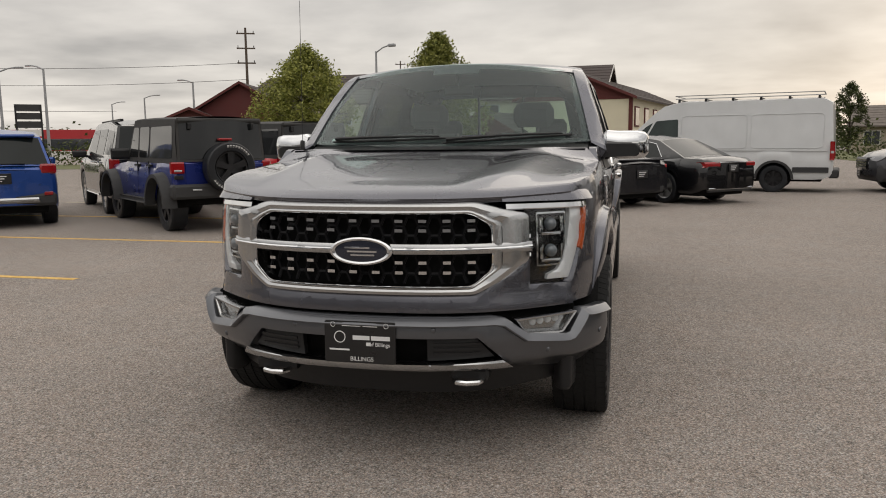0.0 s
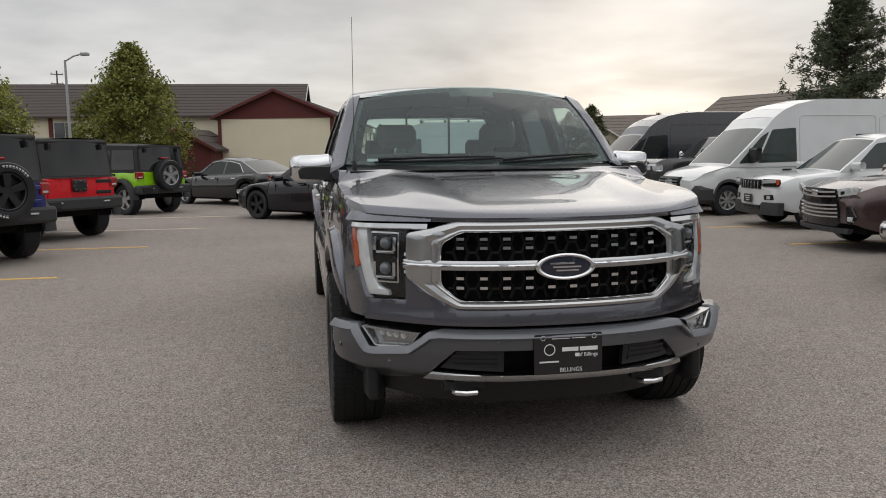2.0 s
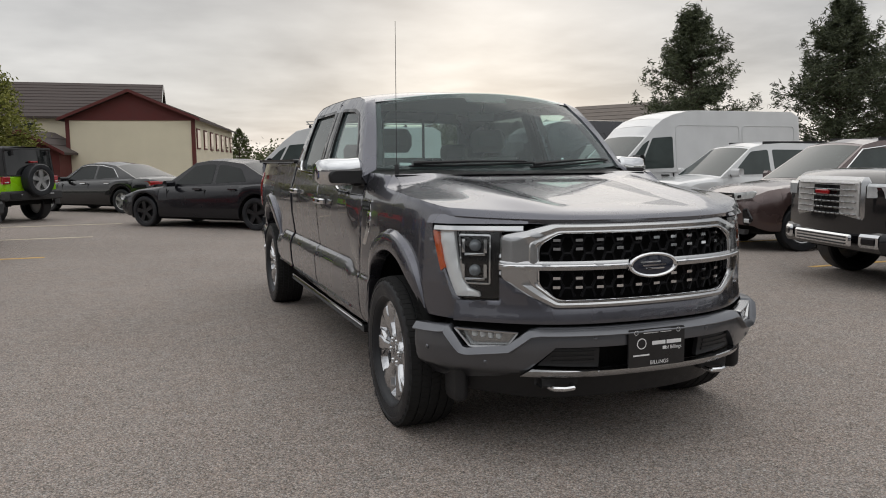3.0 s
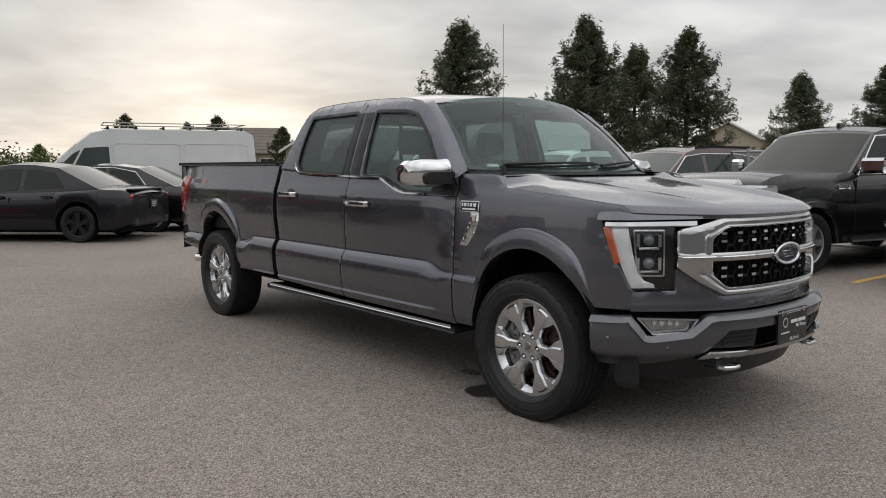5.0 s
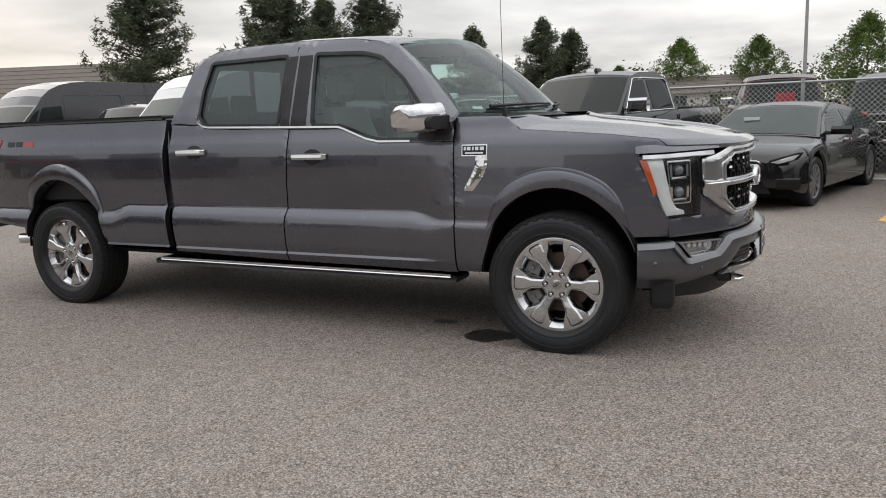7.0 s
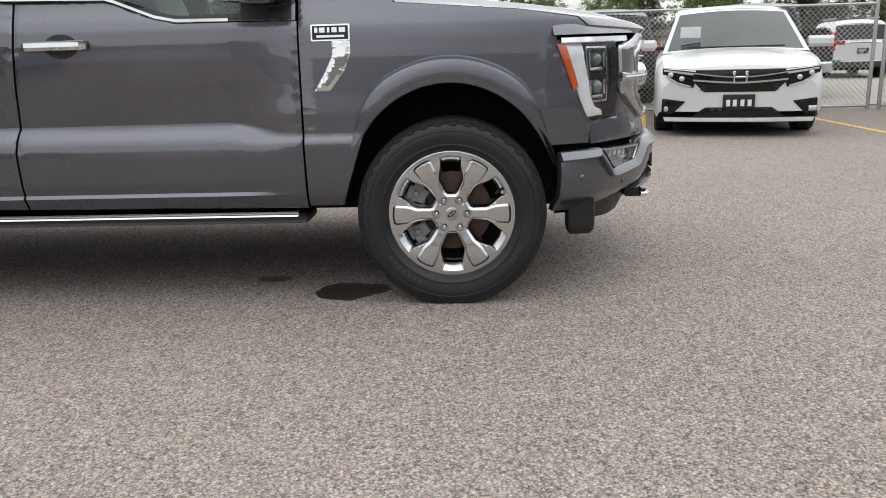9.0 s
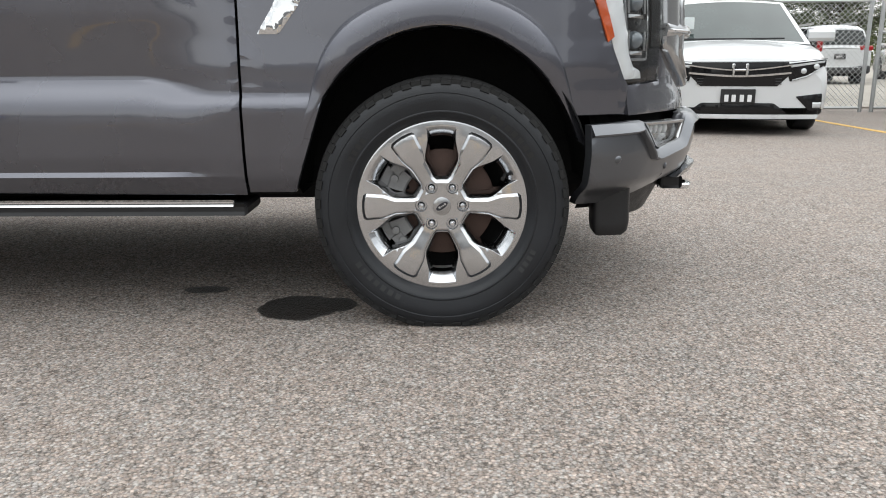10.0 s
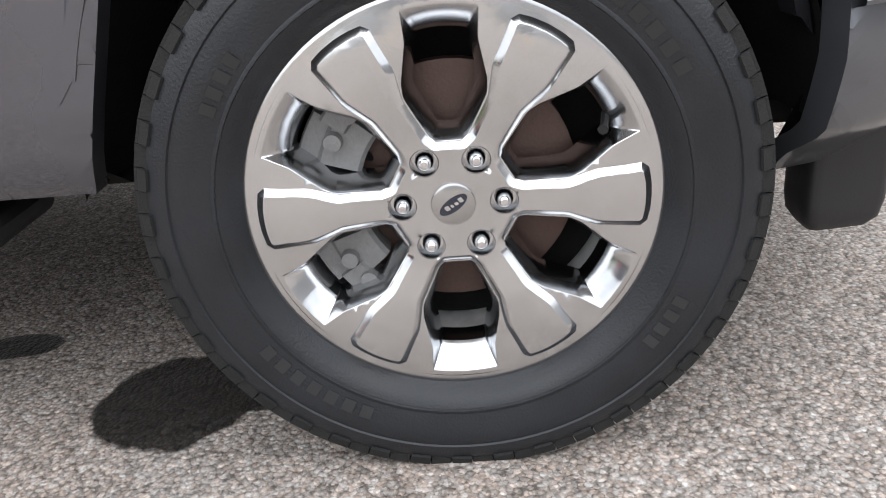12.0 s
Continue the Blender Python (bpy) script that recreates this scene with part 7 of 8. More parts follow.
        for w in windows:
            wp = rounded(list(w), 0.04, 2)
            part("side_window", sheet(wp, lambda y, z, o: mp(y, z, o + 0.006), cut_u=0.6, cut_v=0.3, step=0.3, thick=0.008, edge=0.001), glass_mt, root)
    for (ya, za, kind), (yb, zb, _) in zip(roof, roof[1:]):
        nrm = Vector((0, -(zb - za), yb - ya)).normalized()
        for what, off, u0, f0, f1 in ((("frame", 0.0, 1.0, 0, 1), ("pane", 0.008, 0.935, 0.05, 0.96)) if kind == "g" else (("panel", 0.0, 1.0, 0, 1),)):
            b2 = bmesh.new()
            rows = []
            for f in (f0, f1):
                y, z = lerp(ya, yb, f), lerp(za, zb, f)
                w = house_x(y, z) * u0
                cr = 0.05
                rows.append([(u * w, y + nrm.y * (off + cr * (1 - u * u) * u0), z + nrm.z * (off + cr * (1 - u * u) * u0)) for u in np.linspace(-1, 1, 11)])
            if what == "pane":
                rows = [[(x, y - nrm.y * 0.02, z - nrm.z * 0.02) for x, y, z in rows[0]]] + rows + [[(x, y - nrm.y * 0.02, z - nrm.z * 0.02) for x, y, z in rows[1]]]
            loft(b2, rows, closed=False)
            part({"frame": "window_frame", "pane": "window_glass", "panel": "roof_panel"}[what], b2, glass_mt if what == "pane" else roof_mt, root, sharp=50)
    FLEET.append((root, y0, y1, hw, bow))
    return root, y0, y1


def plate_at(root, y, z, mt=PLATEBLACK, dirn=1, w=0.31, h=0.16):
    p = bit(root, "plate", mt, [(-w / 2, w / 2, min(y, y + dirn * 0.02), max(y, y + dirn * 0.02), z - h / 2, z + h / 2)], 0.005)
    yy = y + dirn * 0.021
    for i in range(3):
        bit(p, "plate_bar", DECAL, [(-w * 0.35, w * (0.1 + 0.1 * i), min(yy, yy + dirn * 0.002), max(yy, yy + dirn * 0.002), z - 0.045 + i * 0.04, z - 0.03 + i * 0.04)], 0.001)
    return p


def handles(root, hw, spots, mt, z):
    for y in spots:
        pair(root, "door_handle", mt, hw - 0.03, hw + 0.025, y - 0.10, y + 0.10, z - 0.018, z + 0.018, 0.008)


def mirrors(root, hw, y, z, mt, dx=0.20, dy=0.12, dz_=0.16):
    for s in (-1, 1):
        m = bit(root, "mirror", mt, [(s * (hw + 0.03), s * (hw + 0.03 + dx), y - dy / 2, y + dy / 2, z - dz_ / 2, z + dz_ / 2)], 0.04)
        bit(m, "mirror_arm", BLACK, [(s * (hw - 0.08), s * (hw + 0.06), y - 0.03, y + 0.03, z - dz_ / 2, z - dz_ / 2 + 0.05)], 0.01)


def seams(root, hw, ys, z0, z1):
    for y in ys:
        pair(root, "door_seam", BLACK, hw - 0.02, hw + 0.0025, y - 0.004, y + 0.004, z0, z1, 0.0)


def off_roader(at, mt, top, label, spare, wb=3.008, rim=DARKRIM, name="off_roader"):
    """Boxy four-door off-roader, seen from behind."""
    hw, r = 0.80, 0.405
    yb, yf = -wb / 2 - 0.62, wb / 2 + 0.50
    deck = [(yb, 1.13), (0.62, 1.14), (0.70, 1.10), (yf - 0.1, 1.02), (yf, 0.98)]
    roof = [(yb + 0.01, 1.13, "g"), (yb + 0.09, 1.80, "p"), (0.0, 1.85, "p"), (0.22, 1.83, "g"), (0.62, 1.14, "p")]
    win = [[(yb + 0.16, 1.19), (-0.78, 1.19), (-0.78, 1.70), (yb + 0.22, 1.70)], [(-0.70, 1.19), (-0.15, 1.19), (-0.15, 1.71), (-0.70, 1.71)], [(-0.07, 1.19), (0.48, 1.19), (0.22, 1.71), (-0.07, 1.71)]]
    if wb < 2.7:
        win = [win[0], [(-0.70, 1.19), (0.40, 1.19), (0.16, 1.71), (-0.70, 1.71)]]
    root, y0, y1 = vehicle(name, label, "off-road car", at, 50, mt, wb, 0.50, 0.62, hw, r, deck, roof, win, 0.70, sill=0.48, belt_in=0.96, rim=rim, roof_mt=top, tyre_w=0.26, taper=(0.06, 0.0), crown=0.01, bow=(0.04, 0.02), glass_mt=SHINYGLASS, clad=(0.16, 0.09, CLADDING), group="row of off-roaders")
    bit(root, "rear_bumper", CLADDING, [(-0.86, 0.86, y0 - 0.13, y0 + 0.10, 0.55, 0.78)], 0.04)
    pair(root, "tail_lamp", REDLENS, 0.66, 0.82, y0 - 0.035, y0 + 0.05, 0.95, 1.13, 0.02)
    pair(root, "reverse_lamp", CLEARLAMP, 0.69, 0.79, y0 - 0.038, y0, 0.975, 1.01, 0.008)
    pair(root, "bumper_insert", CLEARLAMP, 0.42, 0.55, y0 - 0.14, y0 - 0.05, 0.68, 0.705, 0.006)
    bit(root, "tailgate", mt, [(-0.63, 0.62, y0 - 0.015, y0 + 0.05, 0.72, 1.12)], 0.02)
    for z in (0.86, 1.06):
        bit(root, "hinge", mt if spare else BLACK, [(0.36, 0.68, y0 - 0.03, y0 + 0.02, z - 0.03, z + 0.03)], 0.01)
    mirrors(root, 0.78, 0.52, 1.25, BLACK, 0.22, 0.10, 0.20)
    handles(root, 0.80, (-0.15, -0.85), BLACK, 1.06)
    seams(root, 0.80, (-0.11, -0.78), 0.55, 1.13)
    pair(root, "side_step", CLADDING, 0.74, 0.86, -0.95, 0.90, 0.42, 0.50, 0.02)
    bit(root, "top_trim", top, [(-0.70, 0.70, y0 + 0.03, y0 + 0.12, 1.74, 1.82)], 0.03)
    pair(root, "glass_hinge", BLACK, 0.50, 0.54, y0 - 0.02, y0 + 0.10, 1.64, 1.74, 0.008)
    if spare:
        w = wheel_part(root, 0.0, y0 - 0.20, 0.402, 0.255, rim)
        w.matrix_basis = pose(0.03, y0 - 0.17, 1.03, 0, 0, 90)
        w["label"] = "spare wheel"
        bit(root, "brake_lamp", REDLENS, [(-0.09, 0.13, y0 - 0.10, y0 - 0.02, 1.46, 1.50)], 0.01)
        bit(root, "spare_mount", BLACK, [(-0.12, 0.18, y0 - 0.12, y0 + 0.02, 0.92, 1.14)], 0.02)
        if spare == "lettered":
            for k, n in ((0.6, 9), (3.7, 7)):
                b2 = bmesh.new()
                for i in range(n):
                    t0 = k + i * 0.135
                    loft(b2, [[(0.03 + q * math.cos(t), y0 - 0.303, 1.03 + q * math.sin(t)) for t in (t0, t0 + 0.09)] for q in (0.325, 0.362)], closed=False)
                part("tyre_print", b2, WHITEWALL, w).matrix_basis = w.matrix_basis.inverted()
    else:
        b2 = bmesh.new()
        block(b2, -0.15, 0.15, y0 - 0.06, y0 - 0.01, 0.88, 1.10, 0.03)
        p = part("spare_delete_plate", b2, BLACK, root)
        for i in range(8):
            t = 2 * math.pi * i / 8
            b3 = bmesh.new()
            bmesh.ops.create_uvsphere(b3, u_segments=8, v_segments=6, radius=0.010, matrix=Matrix.Translation((0.125 * math.cos(t), y0 - 0.062, 0.99 + 0.09 * math.sin(t))))
            part("bolt", b3, STEELRIM, p)
        bit(root, "wiper", BLACK, [(-0.25, 0.05, y0 - 0.03, y0, 1.16, 1.18)], 0.004)
    bit(root, "reg_plate", PLATEBLACK, [(-0.75, -0.45, y0 - 0.145, y0 - 0.12, 0.60, 0.72)] if not spare or spare == "plain" else [(-0.80, -0.66, y0 - 0.04, y0 - 0.02, 0.86, 0.92)], 0.004)
    return root


off_roader((-5.76, 7.75), P_BLUE, HARDTOP, "deep blue off-road car with grey hard top and rear spare wheel", "lettered")
off_roader((-5.58, 11.20), P_RED, HARDTOP, "bright red off-road car with grey hard top, no spare wheel", "")
off_roader((-5.22, 17.90), P_GREEN, SOFTTOP, "lime green off-road car with black soft top and spare wheel", "plain", wb=2.46, rim=STEELRIM)

# black estate with tall body
root, y0, y1 = vehicle("large_suv", "black full-size estate with chrome wheels and red tail lamps", "suv", (-8.75, 10.55), 45, P_BLACK, 3.10, 0.95, 1.12, 0.99, 0.40,
    [(-2.67, 1.12), (-2.6, 1.16), (1.15, 1.16), (1.3, 1.14), (2.4, 1.04), (2.5, 0.9)], [(-2.60, 1.15, "g"), (-2.45, 1.78, "p"), (-1.2, 1.89, "p"), (0.2, 1.87, "p"), (0.45, 1.82, "g"), (1.20, 1.15, "p")],
    [[(-2.35, 1.22), (-1.55, 1.22), (-1.55, 1.72), (-2.30, 1.68)], [(-1.42, 1.22), (-0.45, 1.22), (-0.45, 1.74), (-1.42, 1.74)], [(-0.35, 1.22), (0.85, 1.22), (0.50, 1.74), (-0.35, 1.74)]], 0.74, rim=CHROME, spokes=6, sill=0.36)
pair(root, "tail_lamp", REDLENS, 0.84, 0.955, y0 - 0.012, y0 + 0.10, 0.86, 1.15, 0.03)
bit(root, "rear_bumper", P_BLACK, [(-0.92, 0.92, y0 - 0.09, y0 + 0.15, 0.42, 0.66)], 0.06)
pair(root, "roof_rail", BLACK, 0.62, 0.66, -2.2, 0.2, 1.88, 1.93, 0.01)
pair(root, "side_step", CHROME, 0.86, 0.98, -0.95, 1.0, 0.36, 0.42, 0.015)
mirrors(root, 0.97, 0.95, 1.22, BLACK)
handles(root, 0.985, (-0.35, -1.4), CHROME, 1.06)
plate_at(root, y0 - 0.02, 0.85, dirn=-1)

# blue crossover
root, y0, y1 = vehicle("crossover", "bright blue compact crossover with silver skid trim", "suv", (-9.85, 7.55), 45, P_BLUE2, 2.69, 0.92, 0.90, 0.92, 0.35,
    [(-2.25, 0.98), (-2.15, 1.06), (1.0, 1.02), (2.1, 0.92), (2.26, 0.78)], [(-2.17, 1.05, "g"), (-1.85, 1.56, "p"), (-1.0, 1.66, "p"), (-0.1, 1.66, "p"), (0.25, 1.60, "g"), (1.05, 1.01, "p")],
    [[(-1.75, 1.16), (-1.2, 1.10), (-1.2, 1.50), (-1.60, 1.48)], [(-1.1, 1.10), (-0.25, 1.08), (-0.25, 1.55), (-1.1, 1.53)], [(-0.16, 1.08), (0.75, 1.06), (0.25, 1.54), (-0.16, 1.55)]], 0.66, sill=0.30)
pair(root, "tail_lamp", REDLENS, 0.62, 0.88, y0 - 0.015, y0 + 0.22, 0.93, 1.10, 0.03)
bit(root, "rear_bumper", CLADDING, [(-0.86, 0.86, y0 - 0.05, y0 + 0.15, 0.38, 0.60)], 0.05)
bit(root, "skid_trim", SATIN, [(-0.60, 0.60, y0 - 0.065, y0 + 0.05, 0.44, 0.53)], 0.03)
pair(root, "reflector", REDLENS, 0.66, 0.80, y0 - 0.06, y0, 0.56, 0.62, 0.01)
bit(root, "tailgate_line", BLACK, [(-0.62, 0.62, y0 - 0.004, y0 + 0.02, 0.735, 0.745)], 0.0)
plate_at(root, y0 - 0.005, 0.86, dirn=-1, w=0.36, h=0.18)
bit(root, "spoiler", P_BLUE2, [(-0.60, 0.60, -2.0, -1.75, 1.56, 1.61)], 0.02)
bit(root, "rear_wiper", BLACK, [(-0.05, 0.40, y0 + 0.03, y0 + 0.06, 1.10, 1.12)], 0.003)
mirrors(root, 0.90, 0.75, 1.10, P_BLUE2)


def sedan(name, label, at, mt, wb, fo, ro, hw, H, rim, chrome, tail, group="angled sedans"):
    e, f = -wb / 2 - ro, wb / 2 + fo
    deck = [(e, 0.88), (e + 0.15, 0.98), (e + 0.75, 1.00), (-0.6, 0.94), (0.9, 0.90), (f - 0.6, 0.82), (f - 0.12, 0.70), (f, 0.62)]
    roof = [(e + 0.62, 0.99, "g"), (-1.05, H - 0.07, "p"), (-0.55, H - 0.01, "p"), (-0.10, H, "p"), (0.25, H - 0.05, "g"), (1.02, 0.90, "p")]
    win = [[(-1.25, 1.03), (-0.42, 0.985), (-0.42, H - 0.09), (-0.62, H - 0.10), (-1.02, H - 0.17)], [(-0.33, 0.98), (0.72, 0.95), (0.24, H - 0.12), (-0.05, H - 0.08), (-0.33, H - 0.08)]]
    root, y0, y1 = vehicle(name, label, "sedan", at, 45, mt, wb, fo, ro, hw, 0.345, deck, roof, win, 0.60, sill=0.24, rim=rim, spokes=5, group=group, taper=(0.14, 0.10), crown=0.05, bulge=0.05, rim_r=0.70, belt_in=0.90)
    mirrors(root, hw * 0.96, 0.68, 0.98, mt, 0.18, 0.12, 0.12)
    handles(root, hw - 0.02, (0.0, -0.95), chrome, 0.86)
    seams(root, hw - 0.006, (0.85, -0.20), 0.34, 0.86)
    pair(root, "headlight", CLEARLAMP, hw * 0.45, hw * 0.86, y1 - 0.20, y1 - 0.02, 0.60, 0.70, 0.03)
    bit(root, "grille", GLOSSBLACK, [(-0.45, 0.45, y1 - 0.05, y1 + 0.012, 0.35, 0.66)], 0.03)
    if chrome is CHROME:
        for s in (-1, 1):
            b2 = bmesh.new()
            arc = [(-1.30, 1.02), (-1.02, H - 0.15), (-0.55, H - 0.065), (-0.05, H - 0.055), (0.27, H - 0.10), (0.76, 0.93)]
            tube(b2, [(s * (lerp(hw * 0.90, 0.60, max(0, (z - 0.94) / (H - 0.94))) + 0.012), y, z) for y, z in arc], 0.011, 6)
            part("window_trim", b2, CHROME, root)
        bit(root, "exhaust_trim", CHROME, [(-0.72, 0.72, y0 - 0.02, y0 + 0.08, 0.32, 0.365)], 0.012)
        bit(root, "boot_trim", CHROME, [(-0.42, 0.42, y0 - 0.012, y0 + 0.03, 0.895, 0.915)], 0.006)
    if tail == "bar":
        bit(root, "tail_lamp", REDLENS, [(-0.80, 0.80, y0 - 0.006, y0 + 0.06, 0.80, 0.90)], 0.03)
        bit(root, "tail_inset", GLOSSBLACK, [(-0.52, 0.52, y0 - 0.012, y0 + 0.03, 0.825, 0.875)], 0.015)
        bit(root, "spoiler", mt, [(-0.72, 0.72, y0 + 0.02, y0 + 0.16, 0.975, 1.01)], 0.015)
        bit(root, "diffuser", CLADDING, [(-0.70, 0.70, y0 - 0.01, y0 + 0.1, 0.30, 0.46)], 0.03)
    else:
        pair(root, "tail_lamp", REDLENS, 0.44, 0.82, y0 - 0.006, y0 + 0.24, 0.80, 0.92, 0.03)
        bit(root, "diffuser", CLADDING, [(-0.70, 0.70, y0 - 0.005, y0 + 0.1, 0.27, 0.33)], 0.02)
    plate_at(root, y0 - 0.005, 0.70 if tail == "bar" else 0.78, dirn=-1)
    return root


sedan("muscle_sedan", "matt dark grey sports sedan with black wheels", (0.62, 13.20), P_SATGREY, 3.05, 0.92, 1.06, 0.945, 1.47, DARKRIM, P_SATGREY, "bar")
sedan("luxury_sedan", "glossy black luxury sedan with chrome window trim", (2.51, 14.60), P_BLACK, 2.94, 0.85, 1.13, 0.92, 1.46, STEELRIM, CHROME, "pair")
sedan("coupe_sedan", "glossy black low-roofed sedan with chrome trim", (-2.15, 20.6), P_BLACK, 2.94, 0.85, 1.13, 0.92, 1.43, STEELRIM, CHROME, "pair")
sedan("coupe_sedan", "white sedan parked far off by the street", (-27.5, 27.0), P_WHITE, 2.8, 0.85, 1.0, 0.90, 1.45, STEELRIM, P_WHITE, "pair")


def cargo_van(name, label, at, heading, mt, H, length, rear_ref, rack=False, low_mt=CLADDING, rim=STEELRIM, wb=3.66):
    fo, ro = 1.0, length - 1.0 - wb
    e, f = -wb / 2 - ro, wb / 2 + fo
    deck = [(e, 1.10), (f - 1.25, 1.16), (f - 1.05, 1.14), (f - 0.25, 0.98), (f, 0.80)]
    roof = [(e + 0.01, 1.10, "p"), (e + 0.08, H - 0.12, "p"), (e + 0.30, H, "p"), *([(f - 3.7, H, "p"), (f - 3.15, H - 0.035, "p"), (f - 2.75, H - 0.11, "p"), (f - 2.42, H - 0.24, "p"), (f - 2.15, H - 0.43, "p"), (f - 1.96, 2.02, "g")] if H > 2.48 else [(f - 2.75, H, "p"), (f - 2.3, H - 0.11, "p"), (f - 1.98, H - 0.36, "g")]), (f - 1.02, 1.14, "p")]
    top = min(2.0, H - 0.46)
    win = [[(f - 2.72, 1.22), (f - 1.72, 1.20), (f - 2.10, top - 0.04), (f - 2.70, top)], [(f - 1.66, 1.20), (f - 1.24, 1.19), (f - 1.82, top - 0.20), (f - 2.02, top - 0.08)]]
    root, y0, y1 = vehicle(name, label, "van", at, heading, mt, wb, fo, ro, 0.985, 0.355, deck, roof, win, 0.84, sill=0.34, belt_in=0.985, rim=rim, spokes=8, rear_ref=rear_ref, tyre_w=0.225, taper=(0.10, 0.0), bow=(0.22, 0.0), crown=0.05, rim_r=0.62, glass_mt=FARGLASS2 if mt is P_WHITE else FARGLASS)
    bit(root, "front_bumper", low_mt, [(-0.99, 0.99, y1 - 0.62, y1 + 0.03, 0.28, 0.70)], 0.09)
    bit(root, "grille", GLOSSBLACK, [(-0.50, 0.50, y1 - 0.12, y1 + 0.040, 0.56, 0.90)], 0.05)
    for z in (0.64, 0.71, 0.78):
        bit(root, "grille_bar", CLADDING if mt is not P_WHITE else STEELRIM, [(-0.42, 0.42, y1 + 0.02, y1 + 0.05, z, z + 0.025)], 0.006)
    b2 = bmesh.new()
    revolve(b2, [(0.085, 0.0), (0.095, 0.012), (0.082, 0.012)], 24, pose(0, y1 + 0.05, 0.735, 0, 0, 90))
    part("round_badge", b2, CHROME, root)
    for s in (-1, 1):
        b2 = bmesh.new()
        loft(b2, [[(s * x, y1 + dy + o, z) for x, dy, z in ((0.48, 0.0, 0.74), (0.70, -0.08, 0.76), (0.86, -0.26, 0.86), (0.90, -0.42, 0.96), (0.74, -0.22, 0.93), (0.50, -0.05, 0.88))] for o in (-0.12, 0.012)], True, (True, True))
        part("headlight", b2, CLEARLAMP, root)
        for c in (e + ro, f - fo):
            b2 = bmesh.new()
            th = [math.pi * i / 14 for i in range(15)]
            loft(b2, [[(s * x, c + q * math.cos(t), 0.355 + q * math.sin(t)) for t in th] for x, q in ((0.985, 0.415), (1.005, 0.425), (1.005, 0.48), (0.975, 0.49))], closed=False)
            part("fender_flare", b2, low_mt, root)
    pair(root, "side_moulding", low_mt, 0.96, 1.0, e + 1.9, f - 1.7, 0.52, 0.66, 0.015)
    pair(root, "rear_moulding", low_mt, 0.96, 1.0, e + 0.1, e + ro - 0.45, 0.52, 0.66, 0.015)
    pair(root, "panel_seam", BLACK, 0.93, 0.9865, f - 2.72, f - 2.70, 0.45, 1.10, 0.0)
    mirrors(root, 0.98, f - 1.55, 1.38, BLACK, 0.22, 0.14, 0.32)
    handles(root, 0.985, (f - 2.45,), BLACK, 1.04)
    # panel lines pressed into the cargo side
    for s in (-1, 1):
        for ya, yb in ((e + 0.25, e + 2.0), (e + 2.1, f - 2.80)):
            b2 = bmesh.new()
            zz0, zz1 = 1.16, H - 0.38
            x_at = lambda z: lerp(0.985 * 0.985, 0.84, (z - 1.13) / (H - 1.13)) + 0.004
            loop = rounded([(ya, zz0), (yb, zz0), (yb, zz1), (ya, zz1)], 0.12)
            tube(b2, [(s * x_at(z), y, z) for y, z in loop + loop[:1]], 0.009, 5, False)
            part("side_pressing", b2, mt, root)
    pair(root, "tail_lamp", REDLENS, 0.90, 0.995, y0 - 0.02, y0 + 0.09, 0.84, 1.32, 0.02)
    pair(root, "lamp_band", CLEARLAMP, 0.91, 0.997, y0 - 0.022, y0 + 0.092, 1.02, 1.08, 0.004)
    bit(root, "rear_bumper", low_mt, [(-0.95, 0.95, y0 - 0.14, y0 + 0.1, 0.38, 0.60)], 0.04)
    plate_at(root, y1 + 0.03, 0.48)
    if rack:
        rk = bit(root, "roof_rack", STEELRIM, [(-0.80, -0.77, e + 0.3, f - 2.6, H + 0.16, H + 0.185)], 0.005)
        for x0, x1, ya, yb, za, zb in [(0.77, 0.80, e + 0.3, f - 2.6, H + 0.16, H + 0.185), (-0.80, -0.77, e + 0.3, f - 2.6, H + 0.08, H + 0.10), (0.77, 0.80, e + 0.3, f - 2.6, H + 0.08, H + 0.10)]:
            bit(rk, "rail", STEELRIM, [(x0, x1, ya, yb, za, zb)], 0.005)
        for i in range(6):
            y = lerp(e + 0.4, f - 2.7, i / 5)
            bit(rk, "cross_bar", BLACK, [(-0.80, 0.80, y - 0.02, y + 0.02, H + 0.05, H + 0.08)], 0.005)
            pair(rk, "foot", BLACK, 0.74, 0.80, y - 0.03, y + 0.03, H - 0.10, H + 0.07, 0.005)
        bit(rk, "end_bar", STEELRIM, [(-0.80, 0.80, e + 0.28, e + 0.31, H + 0.16, H + 0.185)], 0.005)
        bit(rk, "end_bar", STEELRIM, [(-0.80, 0.80, f - 2.62, f - 2.59, H + 0.16, H + 0.185)], 0.005)
    return root


cargo_van("cargo_van", "white low-roof cargo van with a steel roof rack", (5.05, 18.8), 76, P_WHITE, 2.42, 6.6, True, rack=True, rim=DARKRIM, wb=4.2)
cargo_van("cargo_van", "dark grey high-roof cargo van with black bumper", (8.10, 18.6), 90, P_GREY, 2.68, 6.9, False)
cargo_van("cargo_van", "white high-roof cargo van with black bumper", (8.50, 13.0), 90, P_WHITE, 2.66, 6.9, False)


